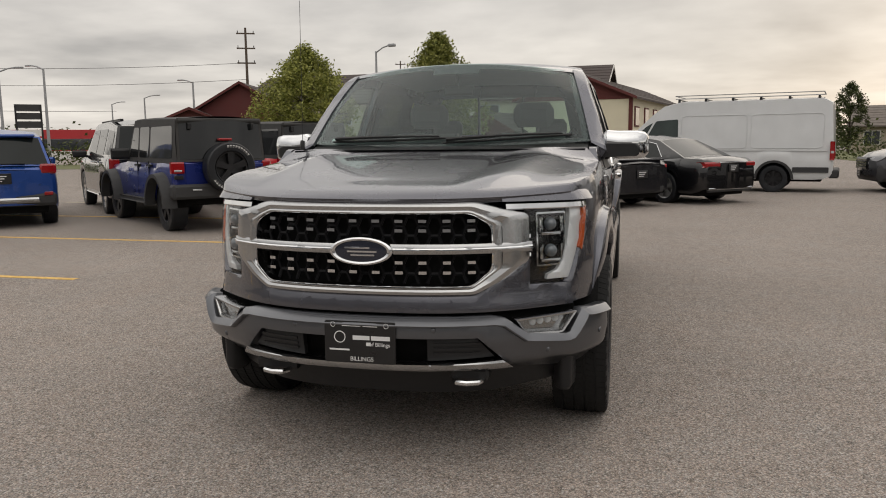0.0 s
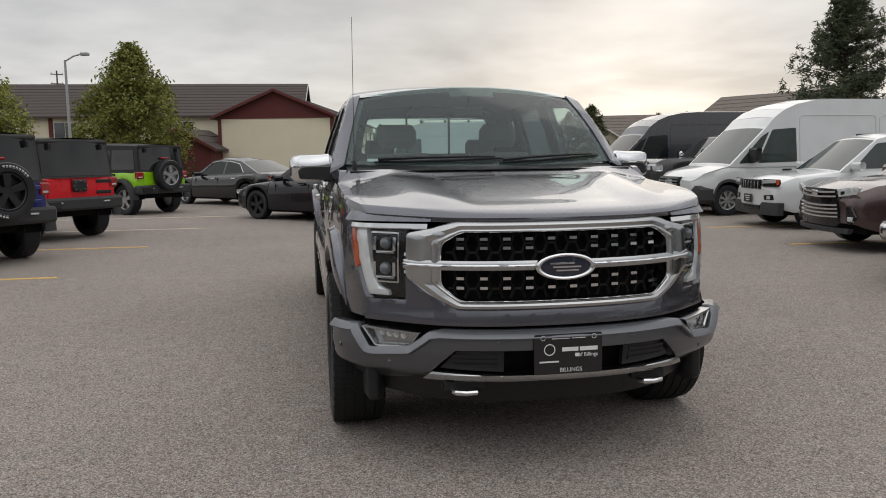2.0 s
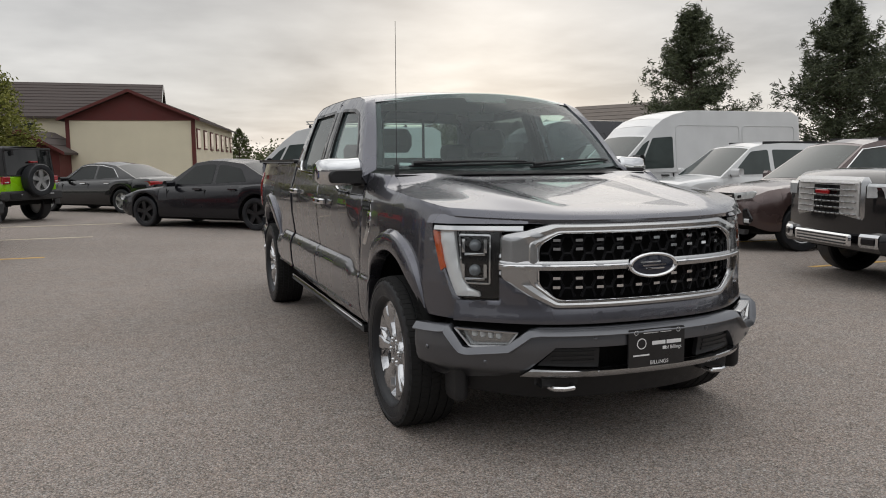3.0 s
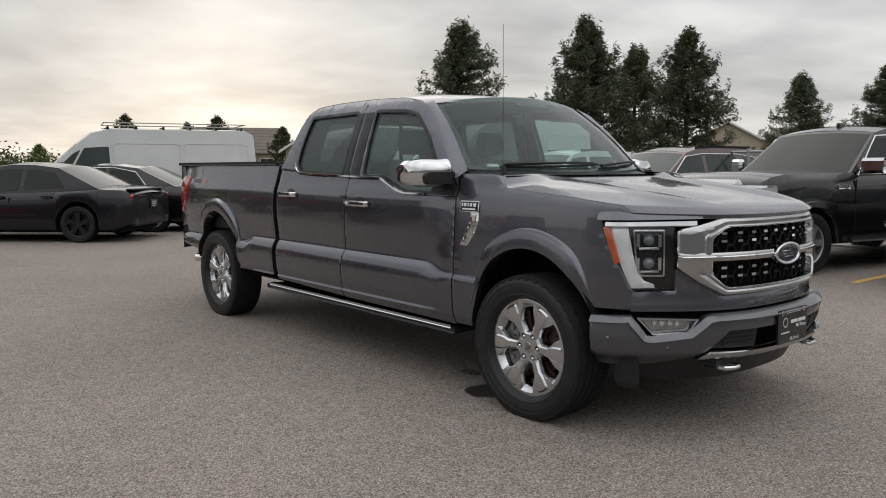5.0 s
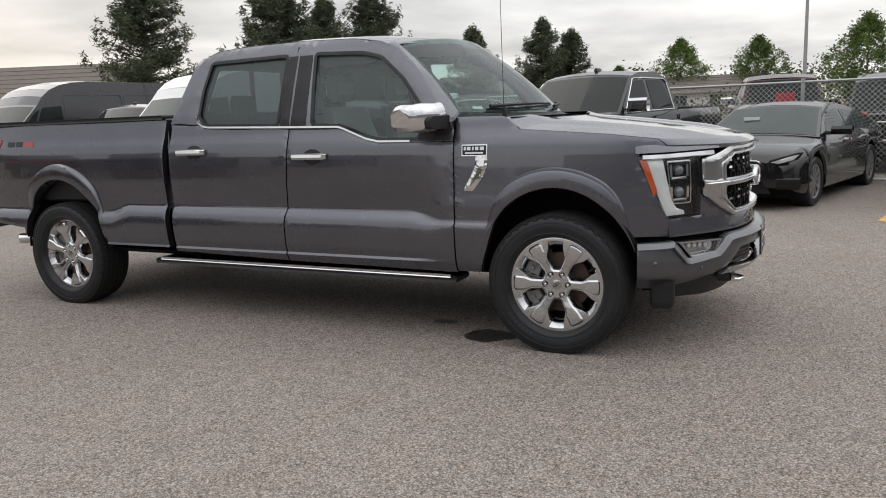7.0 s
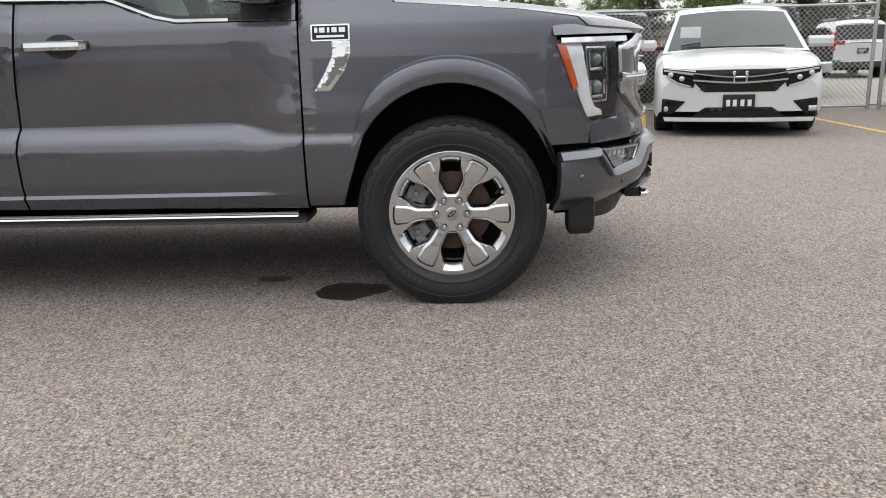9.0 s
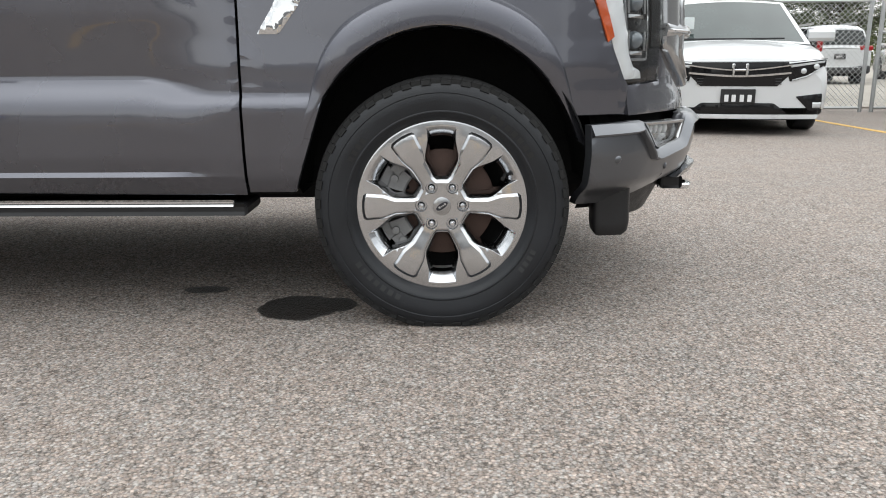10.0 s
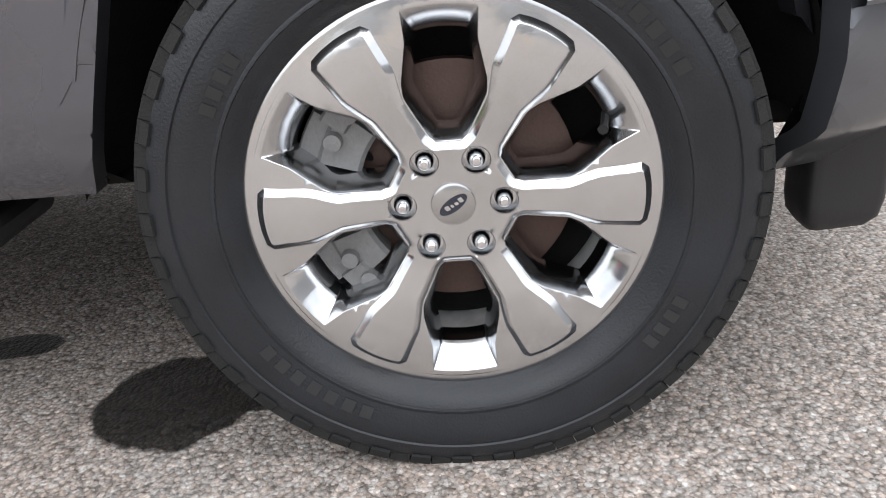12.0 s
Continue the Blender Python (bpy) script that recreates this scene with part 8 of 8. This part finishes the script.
def pickup(name, label, at, heading, mt, rear_ref, front=True, tall=1.92, grille_mt=SATIN, mesh=True):
    hw, r = 1.01, 0.405
    deck = [(-2.85, 1.30), (1.05, 1.30), (1.10, 1.31), (2.50, 1.29), (2.68, 1.24), (2.80, 1.12)]
    roof = [(-0.98, 1.28, "g"), (-0.80, tall - 0.10, "p"), (-0.45, tall, "p"), (0.15, tall - 0.01, "p"), (0.42, tall - 0.07, "g"), (1.14, 1.25, "p")]
    win = [[(-0.76, 1.33), (-0.02, 1.33), (-0.02, tall - 0.13), (-0.64, tall - 0.14)], [(0.08, 1.32), (0.92, 1.30), (0.45, tall - 0.15), (0.08, tall - 0.13)]]
    root, y0, y1 = vehicle(name, label, "pickup truck", at, heading, mt, 3.70, 0.95, 1.18, hw, r, deck, roof, win, 0.76, sill=0.42, rim=STEELRIM, spokes=6, rear_ref=rear_ref, tyre_w=0.27, taper=(0.09, 0.03), clad=(0.02, 0.10, mt))
    mirrors(root, 1.0, 0.90, 1.40, CHROME, 0.22, 0.12, 0.20)
    handles(root, 1.0, (0.0, -0.82), CHROME, 1.12)
    seams(root, 1.008, (1.05, 0.02, -0.90), 0.5, 1.22)
    bit(root, "bed_cover", BLACK, [(-0.86, 0.86, -2.85, -1.05, 1.31, 1.345)], 0.02)
    pair(root, "side_step", CLADDING, 0.86, 1.0, -0.95, 1.10, 0.40, 0.47, 0.02)
    bit(root, "roof_fin", mt, [(-0.03, 0.03, 0.0, 0.16, tall + 0.02, tall + 0.10)], 0.02)
    for s in (-1, 1):
        b2 = bmesh.new()
        arc = [(-0.80, 1.31), (-0.74, tall - 0.17), (-0.66, tall - 0.11), (0.10, tall - 0.10), (0.46, tall - 0.12), (0.97, 1.275), (0.60, 1.285), (0.0, 1.30), (-0.80, 1.31)]
        tube(b2, [(s * (lerp(hw * 0.94, 0.76, max(0, (z - 1.26) / (tall - 1.26))) + 0.014), y, z) for y, z in arc], 0.012, 6, False)
        part("window_trim", b2, CHROME if front else mt, root)
        bit(root, "fender_vent", CHROME, [(s * 1.0, s * 1.02, 1.20, 1.42, 1.10, 1.16)], 0.012)
    if front:
        gr = bit(root, "grille", grille_mt, [(-0.64, 0.64, y1 - 0.10, y1 + 0.03, 0.74, 1.23)], 0.06)
        bit(gr, "grille_field", RIM_IN if grille_mt is SATIN else GLOSSBLACK, [(-0.58, 0.58, y1 - 0.05, y1 + 0.036, 0.78, 1.19)], 0.03)
        for i in range(6):
            z = 0.815 + i * 0.067
            for j in range(14):
                x = -0.50 + j * 0.077 + (0.038 if i % 2 else 0)
                if abs(x) < 0.52:
                    bit(gr, "grille_tab", grille_mt, [(x - 0.03, x + 0.03, y1 + 0.02, y1 + 0.05, z - 0.008, z + 0.008)], 0.003)
        bit(gr, "badge", REDLENS, [(-0.12, 0.12, y1 + 0.03, y1 + 0.062, 1.03, 1.08)], 0.01)
        pair(root, "headlight", CLEARLAMP, 0.66, 0.95, y1 - 0.20, y1 + 0.004, 0.98, 1.16, 0.03)
        bit(root, "front_bumper", mt, [(-0.92, 0.92, y1 - 0.30, y1 + 0.06, 0.42, 0.64)], 0.05)
        bit(root, "bumper_trim", CHROME, [(-0.52, 0.52, y1 + 0.04, y1 + 0.085, 0.47, 0.60)], 0.02)
        for i in range(3):
            bit(root, "trim_slot", BLACK, [(-0.45, 0.45, y1 + 0.07, y1 + 0.09, 0.49 + i * 0.035, 0.505 + i * 0.035)], 0.003)
        pair(root, "fog_bezel", CHROME, 0.66, 0.84, y1 - 0.05, y1 + 0.075, 0.47, 0.62, 0.03)
        pair(root, "fog_lamp", GLOSSBLACK, 0.69, 0.81, y1 - 0.05, y1 + 0.085, 0.50, 0.59, 0.02)
    else:
        pair(root, "tail_lamp", REDLENS, 0.86, 0.99, y0 - 0.01, y0 + 0.12, 0.92, 1.26, 0.02)
        bit(root, "rear_bumper", CHROME, [(-0.95, 0.95, y0 - 0.10, y0 + 0.1, 0.52, 0.72)], 0.03)
        plate_at(root, y0 - 0.10, 0.66, dirn=-1)
        bit(root, "tailgate_badge", CHROME, [(-0.10, 0.10, y0 - 0.008, y0 + 0.01, 1.06, 1.14)], 0.02)
    return root


pickup("pickup_truck", "glossy black pickup truck with chrome mesh grille", (6.05, 2.50), 76, P_BLACK, False)
pickup("pickup_truck", "dark slate-grey pickup truck parked between vans", (8.85, 15.75), 90, P_SLATE, False, grille_mt=CLADDING)


def suv(name, label, at, heading, mt, H, hw, rear_ref, wb=2.85, fo=0.95, ro=1.05, front=None, rim=STEELRIM, g=None, group=""):
    e, f = -wb / 2 - ro, wb / 2 + fo
    deck = [(e, 1.02), (e + 0.12, 1.10), (0.9, 1.06), (1.1, 1.05), (f - 0.35, 0.95), (f - 0.06, 0.84), (f, 0.72)]
    roof = [(e + 0.10, 1.09, "g"), (e + 0.45, H - 0.14, "p"), (e + 0.9, H - 0.02, "p"), (-0.5, H, "p"), (0.0, H - 0.03, "p"), (0.25, H - 0.09, "g"), (1.05, 1.05, "p")]
    win = [[(e + 0.50, 1.18), (-1.10, 1.14), (-1.10, H - 0.16), (e + 0.72, H - 0.22)], [(-1.0, 1.14), (-0.22, 1.13), (-0.22, H - 0.13), (-1.0, H - 0.14)], [(-0.12, 1.13), (0.78, 1.11), (0.28, H - 0.17), (-0.12, H - 0.13)]]
    return vehicle(name, label, "suv", at, heading, mt, wb, fo, ro, hw, 0.365, deck, roof, win, hw * 0.70, sill=0.32, rim=rim, spokes=5, rear_ref=rear_ref, taper=(0.13, 0.08), crown=0.05, bulge=0.05, glass_mt=g, group=group, belt_in=0.92)


# white SUV with slotted grille
root, y0, y1 = suv("suv", "white SUV with a seven-slot grille and dark lower bumper", (8.40, 9.50), 82, P_WHITE, 1.75, 0.965, False, wb=2.91, fo=0.88, g=FARGLASS2)
for i in range(7):
    x = -0.39 + i * 0.13
    fr = face(root, "grille_slot", CHROME, [(x - 0.052, 0.735), (x + 0.052, 0.735), (x + 0.052, 0.935), (x - 0.052, 0.935)], y1, 0.010, 0.02, r=0.015)
    face(fr, "slot_field", GLOSSBLACK, [(x - 0.042, 0.747), (x + 0.042, 0.747), (x + 0.042, 0.923), (x - 0.042, 0.923)], y1, 0.014, 0.01, r=0.01)
for s in (-1, 1):
    hl = face(root, "headlight", LAMPIN, [(s * x, z) for x, z in ((0.47, 0.935), (0.93, 0.935), (0.95, 0.86), (0.90, 0.80), (0.47, 0.79))], y1, 0.008, r=0.02)
    face(hl, "light_guide", CLEARLAMP, [(s * x, z) for x, z in ((0.50, 0.92), (0.86, 0.92), (0.86, 0.87), (0.50, 0.85))], y1, 0.014, 0.01)
    face(hl, "marker", AMBER, [(s * x, z) for x, z in ((0.87, 0.925), (0.935, 0.925), (0.94, 0.84), (0.88, 0.83))], y1, 0.014, 0.01)
    fg = face(root, "fog_recess", GLOSSBLACK, [(s * x, z) for x, z in ((0.52, 0.63), (0.78, 0.65), (0.80, 0.55), (0.54, 0.54))], y1, 0.008, r=0.02)
    face(fg, "fog_lamp", CLEARLAMP, [(s * x, z) for x, z in ((0.62, 0.62), (0.72, 0.62), (0.72, 0.56), (0.62, 0.56))], y1, 0.014, 0.01, r=0.02)
face(root, "front_bumper", CLADDING, [(-0.95, 0.50), (-0.50, 0.50), (-0.42, 0.44), (0.42, 0.44), (0.50, 0.50), (0.95, 0.50), (0.93, 0.26), (-0.93, 0.26)], y1, 0.02, 0.12)
face(root, "lower_grille", GLOSSBLACK, [(-0.48, 0.43), (0.48, 0.43), (0.44, 0.34), (-0.44, 0.34)], y1, 0.026, 0.02)
plate_at(root, y1 + 0.03, 0.56)
mirrors(root, 0.93, 0.80, 1.16, P_WHITE)
pair(root, "roof_rail", BLACK, 0.58, 0.62, -1.6, -0.1, 1.73, 1.79, 0.01)

# brown-plum SUV
root, y0, y1 = suv("suv", "brown-plum SUV with broad chrome grille bars", (7.45, 5.98), 78, P_BROWN, 1.73, 0.965, False, wb=2.79, fo=0.98, g=FARGLASS2)
gr = face(root, "grille", GLOSSBLACK, [(-0.50, 0.90), (0.50, 0.90), (0.56, 0.80), (0.62, 0.42), (0.55, 0.36), (-0.55, 0.36), (-0.62, 0.42), (-0.56, 0.80)], y1, 0.006)
for z, w in ((0.845, 0.53), (0.78, 0.55), (0.655, 0.58), (0.60, 0.59), (0.545, 0.60), (0.49, 0.605)):
    b2 = bmesh.new()
    loft(b2, [[(x, y1 + dy, z + dz_ + 0.02 * (abs(x) / w) ** 2) for x in np.linspace(-w, w, 15)] for dy, dz_ in ((0, -0.016), (0.035, -0.012), (0.038, 0.010), (0, 0.016))], closed=False)
    part("grille_bar", b2, CHROME, gr)
for s in (-1, 1):
    hl = face(root, "headlight", CLEARLAMP, [(s * x, z) for x, z in ((0.53, 0.90), (0.93, 0.945), (0.97, 0.93), (0.92, 0.84), (0.57, 0.79))], y1, 0.010, r=0.015)
    face(hl, "reflector", LAMPIN, [(s * x, z) for x, z in ((0.62, 0.865), (0.70, 0.88), (0.70, 0.835), (0.62, 0.82))], y1, 0.016, 0.01, r=0.02)
    fg = face(root, "fog_recess", GLOSSBLACK, [(s * x, z) for x, z in ((0.72, 0.66), (0.80, 0.68), (0.92, 0.50), (0.80, 0.40), (0.74, 0.44))], y1, 0.006, r=0.03)
    bit(fg, "fog_lamp", CLEARLAMP, [(s * 0.79, s * 0.86, y1 - 0.01, y1 + 0.02, 0.45, 0.52)], 0.02)
face(root, "front_bumper", CLADDING, [(-0.78, 0.345), (0.78, 0.345), (0.76, 0.27), (-0.76, 0.27)], y1, 0.0, 0.08)
bit(gr, "badge", CHROME, [(-0.09, 0.09, y1 + 0.03, y1 + 0.05, 0.79, 0.87)], 0.03)
mirrors(root, 0.93, 0.78, 1.14, P_BROWN)
pair(root, "roof_rail", BLACK, 0.58, 0.62, -1.5, -0.1, 1.71, 1.77, 0.01)
for s in (-1, 1):
    b2 = bmesh.new()
    tube(b2, [(s * (lerp(0.89, 0.68, (z - 1.06) / 0.67) + 0.012), y, z) for y, z in [(-1.9, 1.18), (-1.75, 1.53), (-1.0, 1.62), (-0.1, 1.62), (0.3, 1.57), (0.80, 1.12)]], 0.011, 6)
    part("window_trim", b2, CHROME, root)

# dark liftback
e = (6.30, -0.38)
root, y0, y1 = vehicle("liftback_car", "dark grey low liftback car with chrome-edged grille", "sedan", e, 75, P_BLACK, 2.905, 0.86, 1.06, 0.935, 0.345,
    [(-2.51, 0.95), (-2.4, 1.02), (-0.6, 0.96), (0.9, 0.94), (1.9, 0.84), (2.2, 0.74), (2.31, 0.64)], [(-2.35, 1.02, "g"), (-1.15, 1.33, "p"), (-0.5, 1.41, "p"), (-0.05, 1.41, "p"), (0.25, 1.36, "g"), (1.05, 0.94, "p")],
    [[(-1.55, 1.06), (-0.42, 1.0), (-0.42, 1.32), (-1.05, 1.27)], [(-0.33, 1.0), (0.75, 0.98), (0.25, 1.29), (-0.33, 1.33)]], 0.60, sill=0.22, rim=STEELRIM, spokes=10, rear_ref=False, taper=(0.15, 0.08), crown=0.06, bulge=0.05, rim_r=0.72, belt_in=0.90, glass_mt=FARGLASS2)
root.scale = (1, 1, 0.93)
gr = bit(root, "grille", GLOSSBLACK, [(-0.42, 0.42, y1 - 0.05, y1 + 0.012, 0.58, 0.67)], 0.03)
b2 = bmesh.new()
lp = rounded([(-0.43, 0.57), (0.43, 0.57), (0.50, 0.64), (0.44, 0.685), (-0.44, 0.685), (-0.50, 0.64)], 0.03)
tube(b2, [(x, y1 + 0.015 - 0.05 * abs(x), z) for x, z in lp + lp[:1]], 0.010, 6, False)
part("grille_trim", b2, CHROME, gr)
for s in (-1, 1):
    hl = face(root, "headlight", LAMPIN, [(s * x, z) for x, z in ((0.56, 0.655), (0.60, 0.70), (0.90, 0.795), (0.96, 0.80), (0.90, 0.70), (0.70, 0.635))], y1, 0.010, 0.04, r=0.01)
    face(hl, "light_guide", CLEARLAMP, [(s * x, z) for x, z in ((0.60, 0.665), (0.88, 0.765), (0.92, 0.77), (0.86, 0.70), (0.70, 0.65))], y1, 0.016, 0.01)
    bit(root, "side_intake", GLOSSBLACK, [(s * 0.70, s * 0.90, y1 - 0.05, y1 + 0.008, 0.30, 0.46)], 0.03)
face(root, "lower_grille", GLOSSBLACK, [(-0.48, 0.46), (0.48, 0.46), (0.62, 0.24), (-0.62, 0.24)], y1, 0.008, r=0.03)
mirrors(root, 0.90, 0.70, 1.02, P_BLACK, 0.18, 0.12, 0.12)
handles(root, 0.92, (0.0, -0.95), CHROME, 0.86)
bit(root, "window_sheet", PAPER, [(0.10, 0.32, 0.66, 0.68, 1.12, 1.24)], 0.0)

# white minivan
root, y0, y1 = vehicle("minivan", "white minivan with chrome grille bar and empty plate holder", "minivan", (6.20, -3.43), 77, P_WHITE, 3.0, 0.98, 1.18, 0.985, 0.36,
    [(-2.68, 1.05), (-2.55, 1.12), (0.9, 1.06), (1.35, 1.04), (2.15, 0.93), (2.40, 0.82), (2.48, 0.70)], [(-2.58, 1.11, "g"), (-2.25, 1.58, "p"), (-1.4, 1.67, "p"), (-0.2, 1.68, "p"), (0.35, 1.61, "g"), (1.42, 1.04, "p")],
    [[(-2.2, 1.20), (-1.3, 1.17), (-1.3, 1.55), (-2.1, 1.52)], [(-1.2, 1.16), (-0.15, 1.14), (-0.15, 1.57), (-1.2, 1.56)], [(-0.05, 1.14), (1.05, 1.12), (0.40, 1.53), (-0.05, 1.57)]], 0.70, sill=0.22, rim=STEELRIM, rear_ref=False, taper=(0.06, 0.06), crown=0.07, bulge=0.05, belt_in=0.92, glass_mt=FARGLASS2)
root.scale = (1, 1, 0.95)
gr = face(root, "grille", GLOSSBLACK, [(-0.50, 0.835), (0.50, 0.835), (0.53, 0.70), (0.40, 0.565), (-0.40, 0.565), (-0.53, 0.70)], y1, 0.004)
for z0, z1, h in ((0.80, 0.745, 0.020), (0.715, 0.68, 0.030)):
    b2 = bmesh.new()
    loft(b2, [[(x, y1 + dy, lerp(z1, z0, (abs(x) / 0.52) ** 1.5) + dz_) for x in np.linspace(-0.53, 0.53, 19)] for dy, dz_ in ((0, -h / 2), (0.026, -h * 0.4), (0.030, h * 0.3), (0, h / 2))], closed=False)
    part("grille_bar", b2, CHROME, gr)
for z in (0.585, 0.615, 0.645):
    bit(gr, "grille_slat", CLADDING, [(-0.44, 0.44, y1, y1 + 0.018, z, z + 0.010)], 0.003)
for bx in ((-0.085, -0.055, 0.67, 0.82), (0.055, 0.085, 0.67, 0.82), (-0.06, 0.06, 0.735, 0.76)):
    bit(gr, "badge", CHROME, [(bx[0], bx[1], y1 + 0.03, y1 + 0.055, bx[2], bx[3])], 0.008)
face(root, "bonnet_line", BLACK, [(-0.52, 0.842), (0.52, 0.842), (0.90, 0.875), (0.90, 0.870), (0.52, 0.836), (-0.52, 0.836), (-0.90, 0.870), (-0.90, 0.875)], y1, 0.003, 0.006)
for s in (-1, 1):
    hl = face(root, "headlight", LAMPIN, [(s * x, z) for x, z in ((0.485, 0.815), (0.89, 0.865), (0.885, 0.79), (0.70, 0.665), (0.525, 0.615), (0.50, 0.70))], y1, 0.006, r=0.015)
    face(hl, "light_guide", CLEARLAMP, [(s * x, z) for x, z in ((0.51, 0.80), (0.875, 0.85), (0.87, 0.828), (0.53, 0.775))], y1, 0.012, 0.01)
    face(hl, "light_guide", CLEARLAMP, [(s * x, z) for x, z in ((0.545, 0.64), (0.70, 0.685), (0.86, 0.79), (0.865, 0.775), (0.70, 0.668), (0.545, 0.624))], y1, 0.012, 0.01)
    for x, z in ((0.66, 0.735), (0.79, 0.785)):
        b2 = bmesh.new()
        bmesh.ops.create_uvsphere(b2, u_segments=14, v_segments=8, radius=0.042, matrix=Matrix.Translation((s * x, y1 - 0.015, z)))
        part("projector", b2, CLEARLAMP, hl)
    fr = face(root, "fog_recess", GLOSSBLACK, [(s * x, z) for x, z in ((0.60, 0.450), (0.88, 0.485), (0.885, 0.31), (0.76, 0.285))], y1, 0.005, r=0.02)
    bit(fr, "fog_lamp", CLEARLAMP, [(s * 0.80, s * 0.86, y1 - 0.02, y1 + 0.02, 0.32, 0.385)], 0.015)
face(root, "lower_grille", GLOSSBLACK, [(-0.38, 0.375), (0.38, 0.375), (0.53, 0.255), (-0.53, 0.255)], y1, 0.005, r=0.03)
face(root, "front_lip", P_WHITE, [(-0.86, 0.245), (0.86, 0.245), (0.84, 0.195), (-0.84, 0.195)], y1, 0.02, 0.12)
hp = bit(root, "plate_holder", PLATEBLACK, [(-0.18, 0.18, y1 - 0.01, y1 + 0.035, 0.365, 0.535)], 0.008)
for x in (-0.12, -0.04, 0.045, 0.12):
    bit(hp, "holder_slot", DECAL, [(x - 0.022, x + 0.022, y1 + 0.033, y1 + 0.038, 0.39, 0.47)], 0.002)
mirrors(root, 0.95, 1.0, 1.16, P_WHITE, 0.22, 0.12, 0.15)
bit(root, "window_sheet", PAPER, [(0.42, 0.68, 1.19, 1.21, 1.25, 1.40)], 0.0)
bit(root, "wiper", BLACK, [(-0.60, 0.60, 1.44, 1.47, 1.105, 1.125)], 0.004)

# behind the fence and beside the minivan
root, y0, y1 = suv("suv", "white SUV parked beside the white minivan", (4.95, -7.15), 77, P_WHITE, 1.72, 0.95, False, g=FARGLASS2)
pair(root, "headlight", CLEARLAMP, 0.52, 0.86, y1 - 0.28, y1 - 0.01, 0.74, 0.86, 0.04)
bit(root, "grille", GLOSSBLACK, [(-0.50, 0.50, y1 - 0.06, y1 + 0.012, 0.50, 0.84)], 0.04)
mirrors(root, 0.92, 0.78, 1.14, P_WHITE)


def suv_rear(root, y0, hw, mt, bars):
    pair(root, "tail_lamp", REDLENS, hw * 0.55, hw * 0.95, y0 - 0.012, y0 + 0.20, 0.98, 1.12, 0.03)
    bit(root, "rear_bumper", CLADDING, [(-hw * 0.92, hw * 0.92, y0 - 0.06, y0 + 0.15, 0.34, 0.56)], 0.05)
    for z in bars:
        bit(root, "chrome_bar", CHROME, [(-hw * 0.62, hw * 0.62, y0 - 0.03, y0 + 0.05, z, z + 0.03)], 0.01)
    plate_at(root, y0 - 0.012, 0.82, dirn=-1)
    pair(root, "roof_rail", STEELRIM, 0.58, 0.62, -1.6, -0.1, 1.74, 1.80, 0.01)
    mirrors(root, hw * 0.96, 0.78, 1.16, mt)


root, y0, y1 = suv("suv", "black SUV with chrome bumper bars behind the fence", (11.45, -2.55), -92, P_BLACK, 1.78, 0.98, True)
suv_rear(root, y0, 0.98, P_BLACK, (0.92, 0.60, 0.44))
root, y0, y1 = suv("suv", "white SUV seen from behind beyond the fence", (20.6, -11.5), -100, P_WHITE, 1.70, 0.94, True)
suv_rear(root, y0, 0.94, P_WHITE, (0.50,))
root, y0, y1 = suv("suv", "silver SUV seen from behind beyond the fence", (21.5, -15.5), -100, P_SILVER, 1.70, 0.94, True)
suv_rear(root, y0, 0.94, P_SILVER, (0.50,))
pickup("pickup_truck", "maroon pickup truck seen from behind beyond the fence", (15.4, -0.55), -78, P_MAROON, True, front=False, tall=1.98)
pickup("pickup_truck", "black pickup truck with red tail lamps beyond the fence", (12.6, -6.1), -96, P_BLACK, True, front=False)
root, y0, y1 = suv("suv", "silver SUV parked far behind the fence", (19.5, -2.9), -85, P_SILVER, 1.70, 0.94, True)
suv_rear(root, y0, 0.94, P_SILVER, (0.50,))
root, y0, y1 = suv("suv", "dark SUV parked beyond the fence line", (14.5, 4.6), -90, P_GREY, 1.72, 0.94, True)
suv_rear(root, y0, 0.94, P_GREY, (0.50,))

for entry in FLEET:
    sweep_back(*entry)
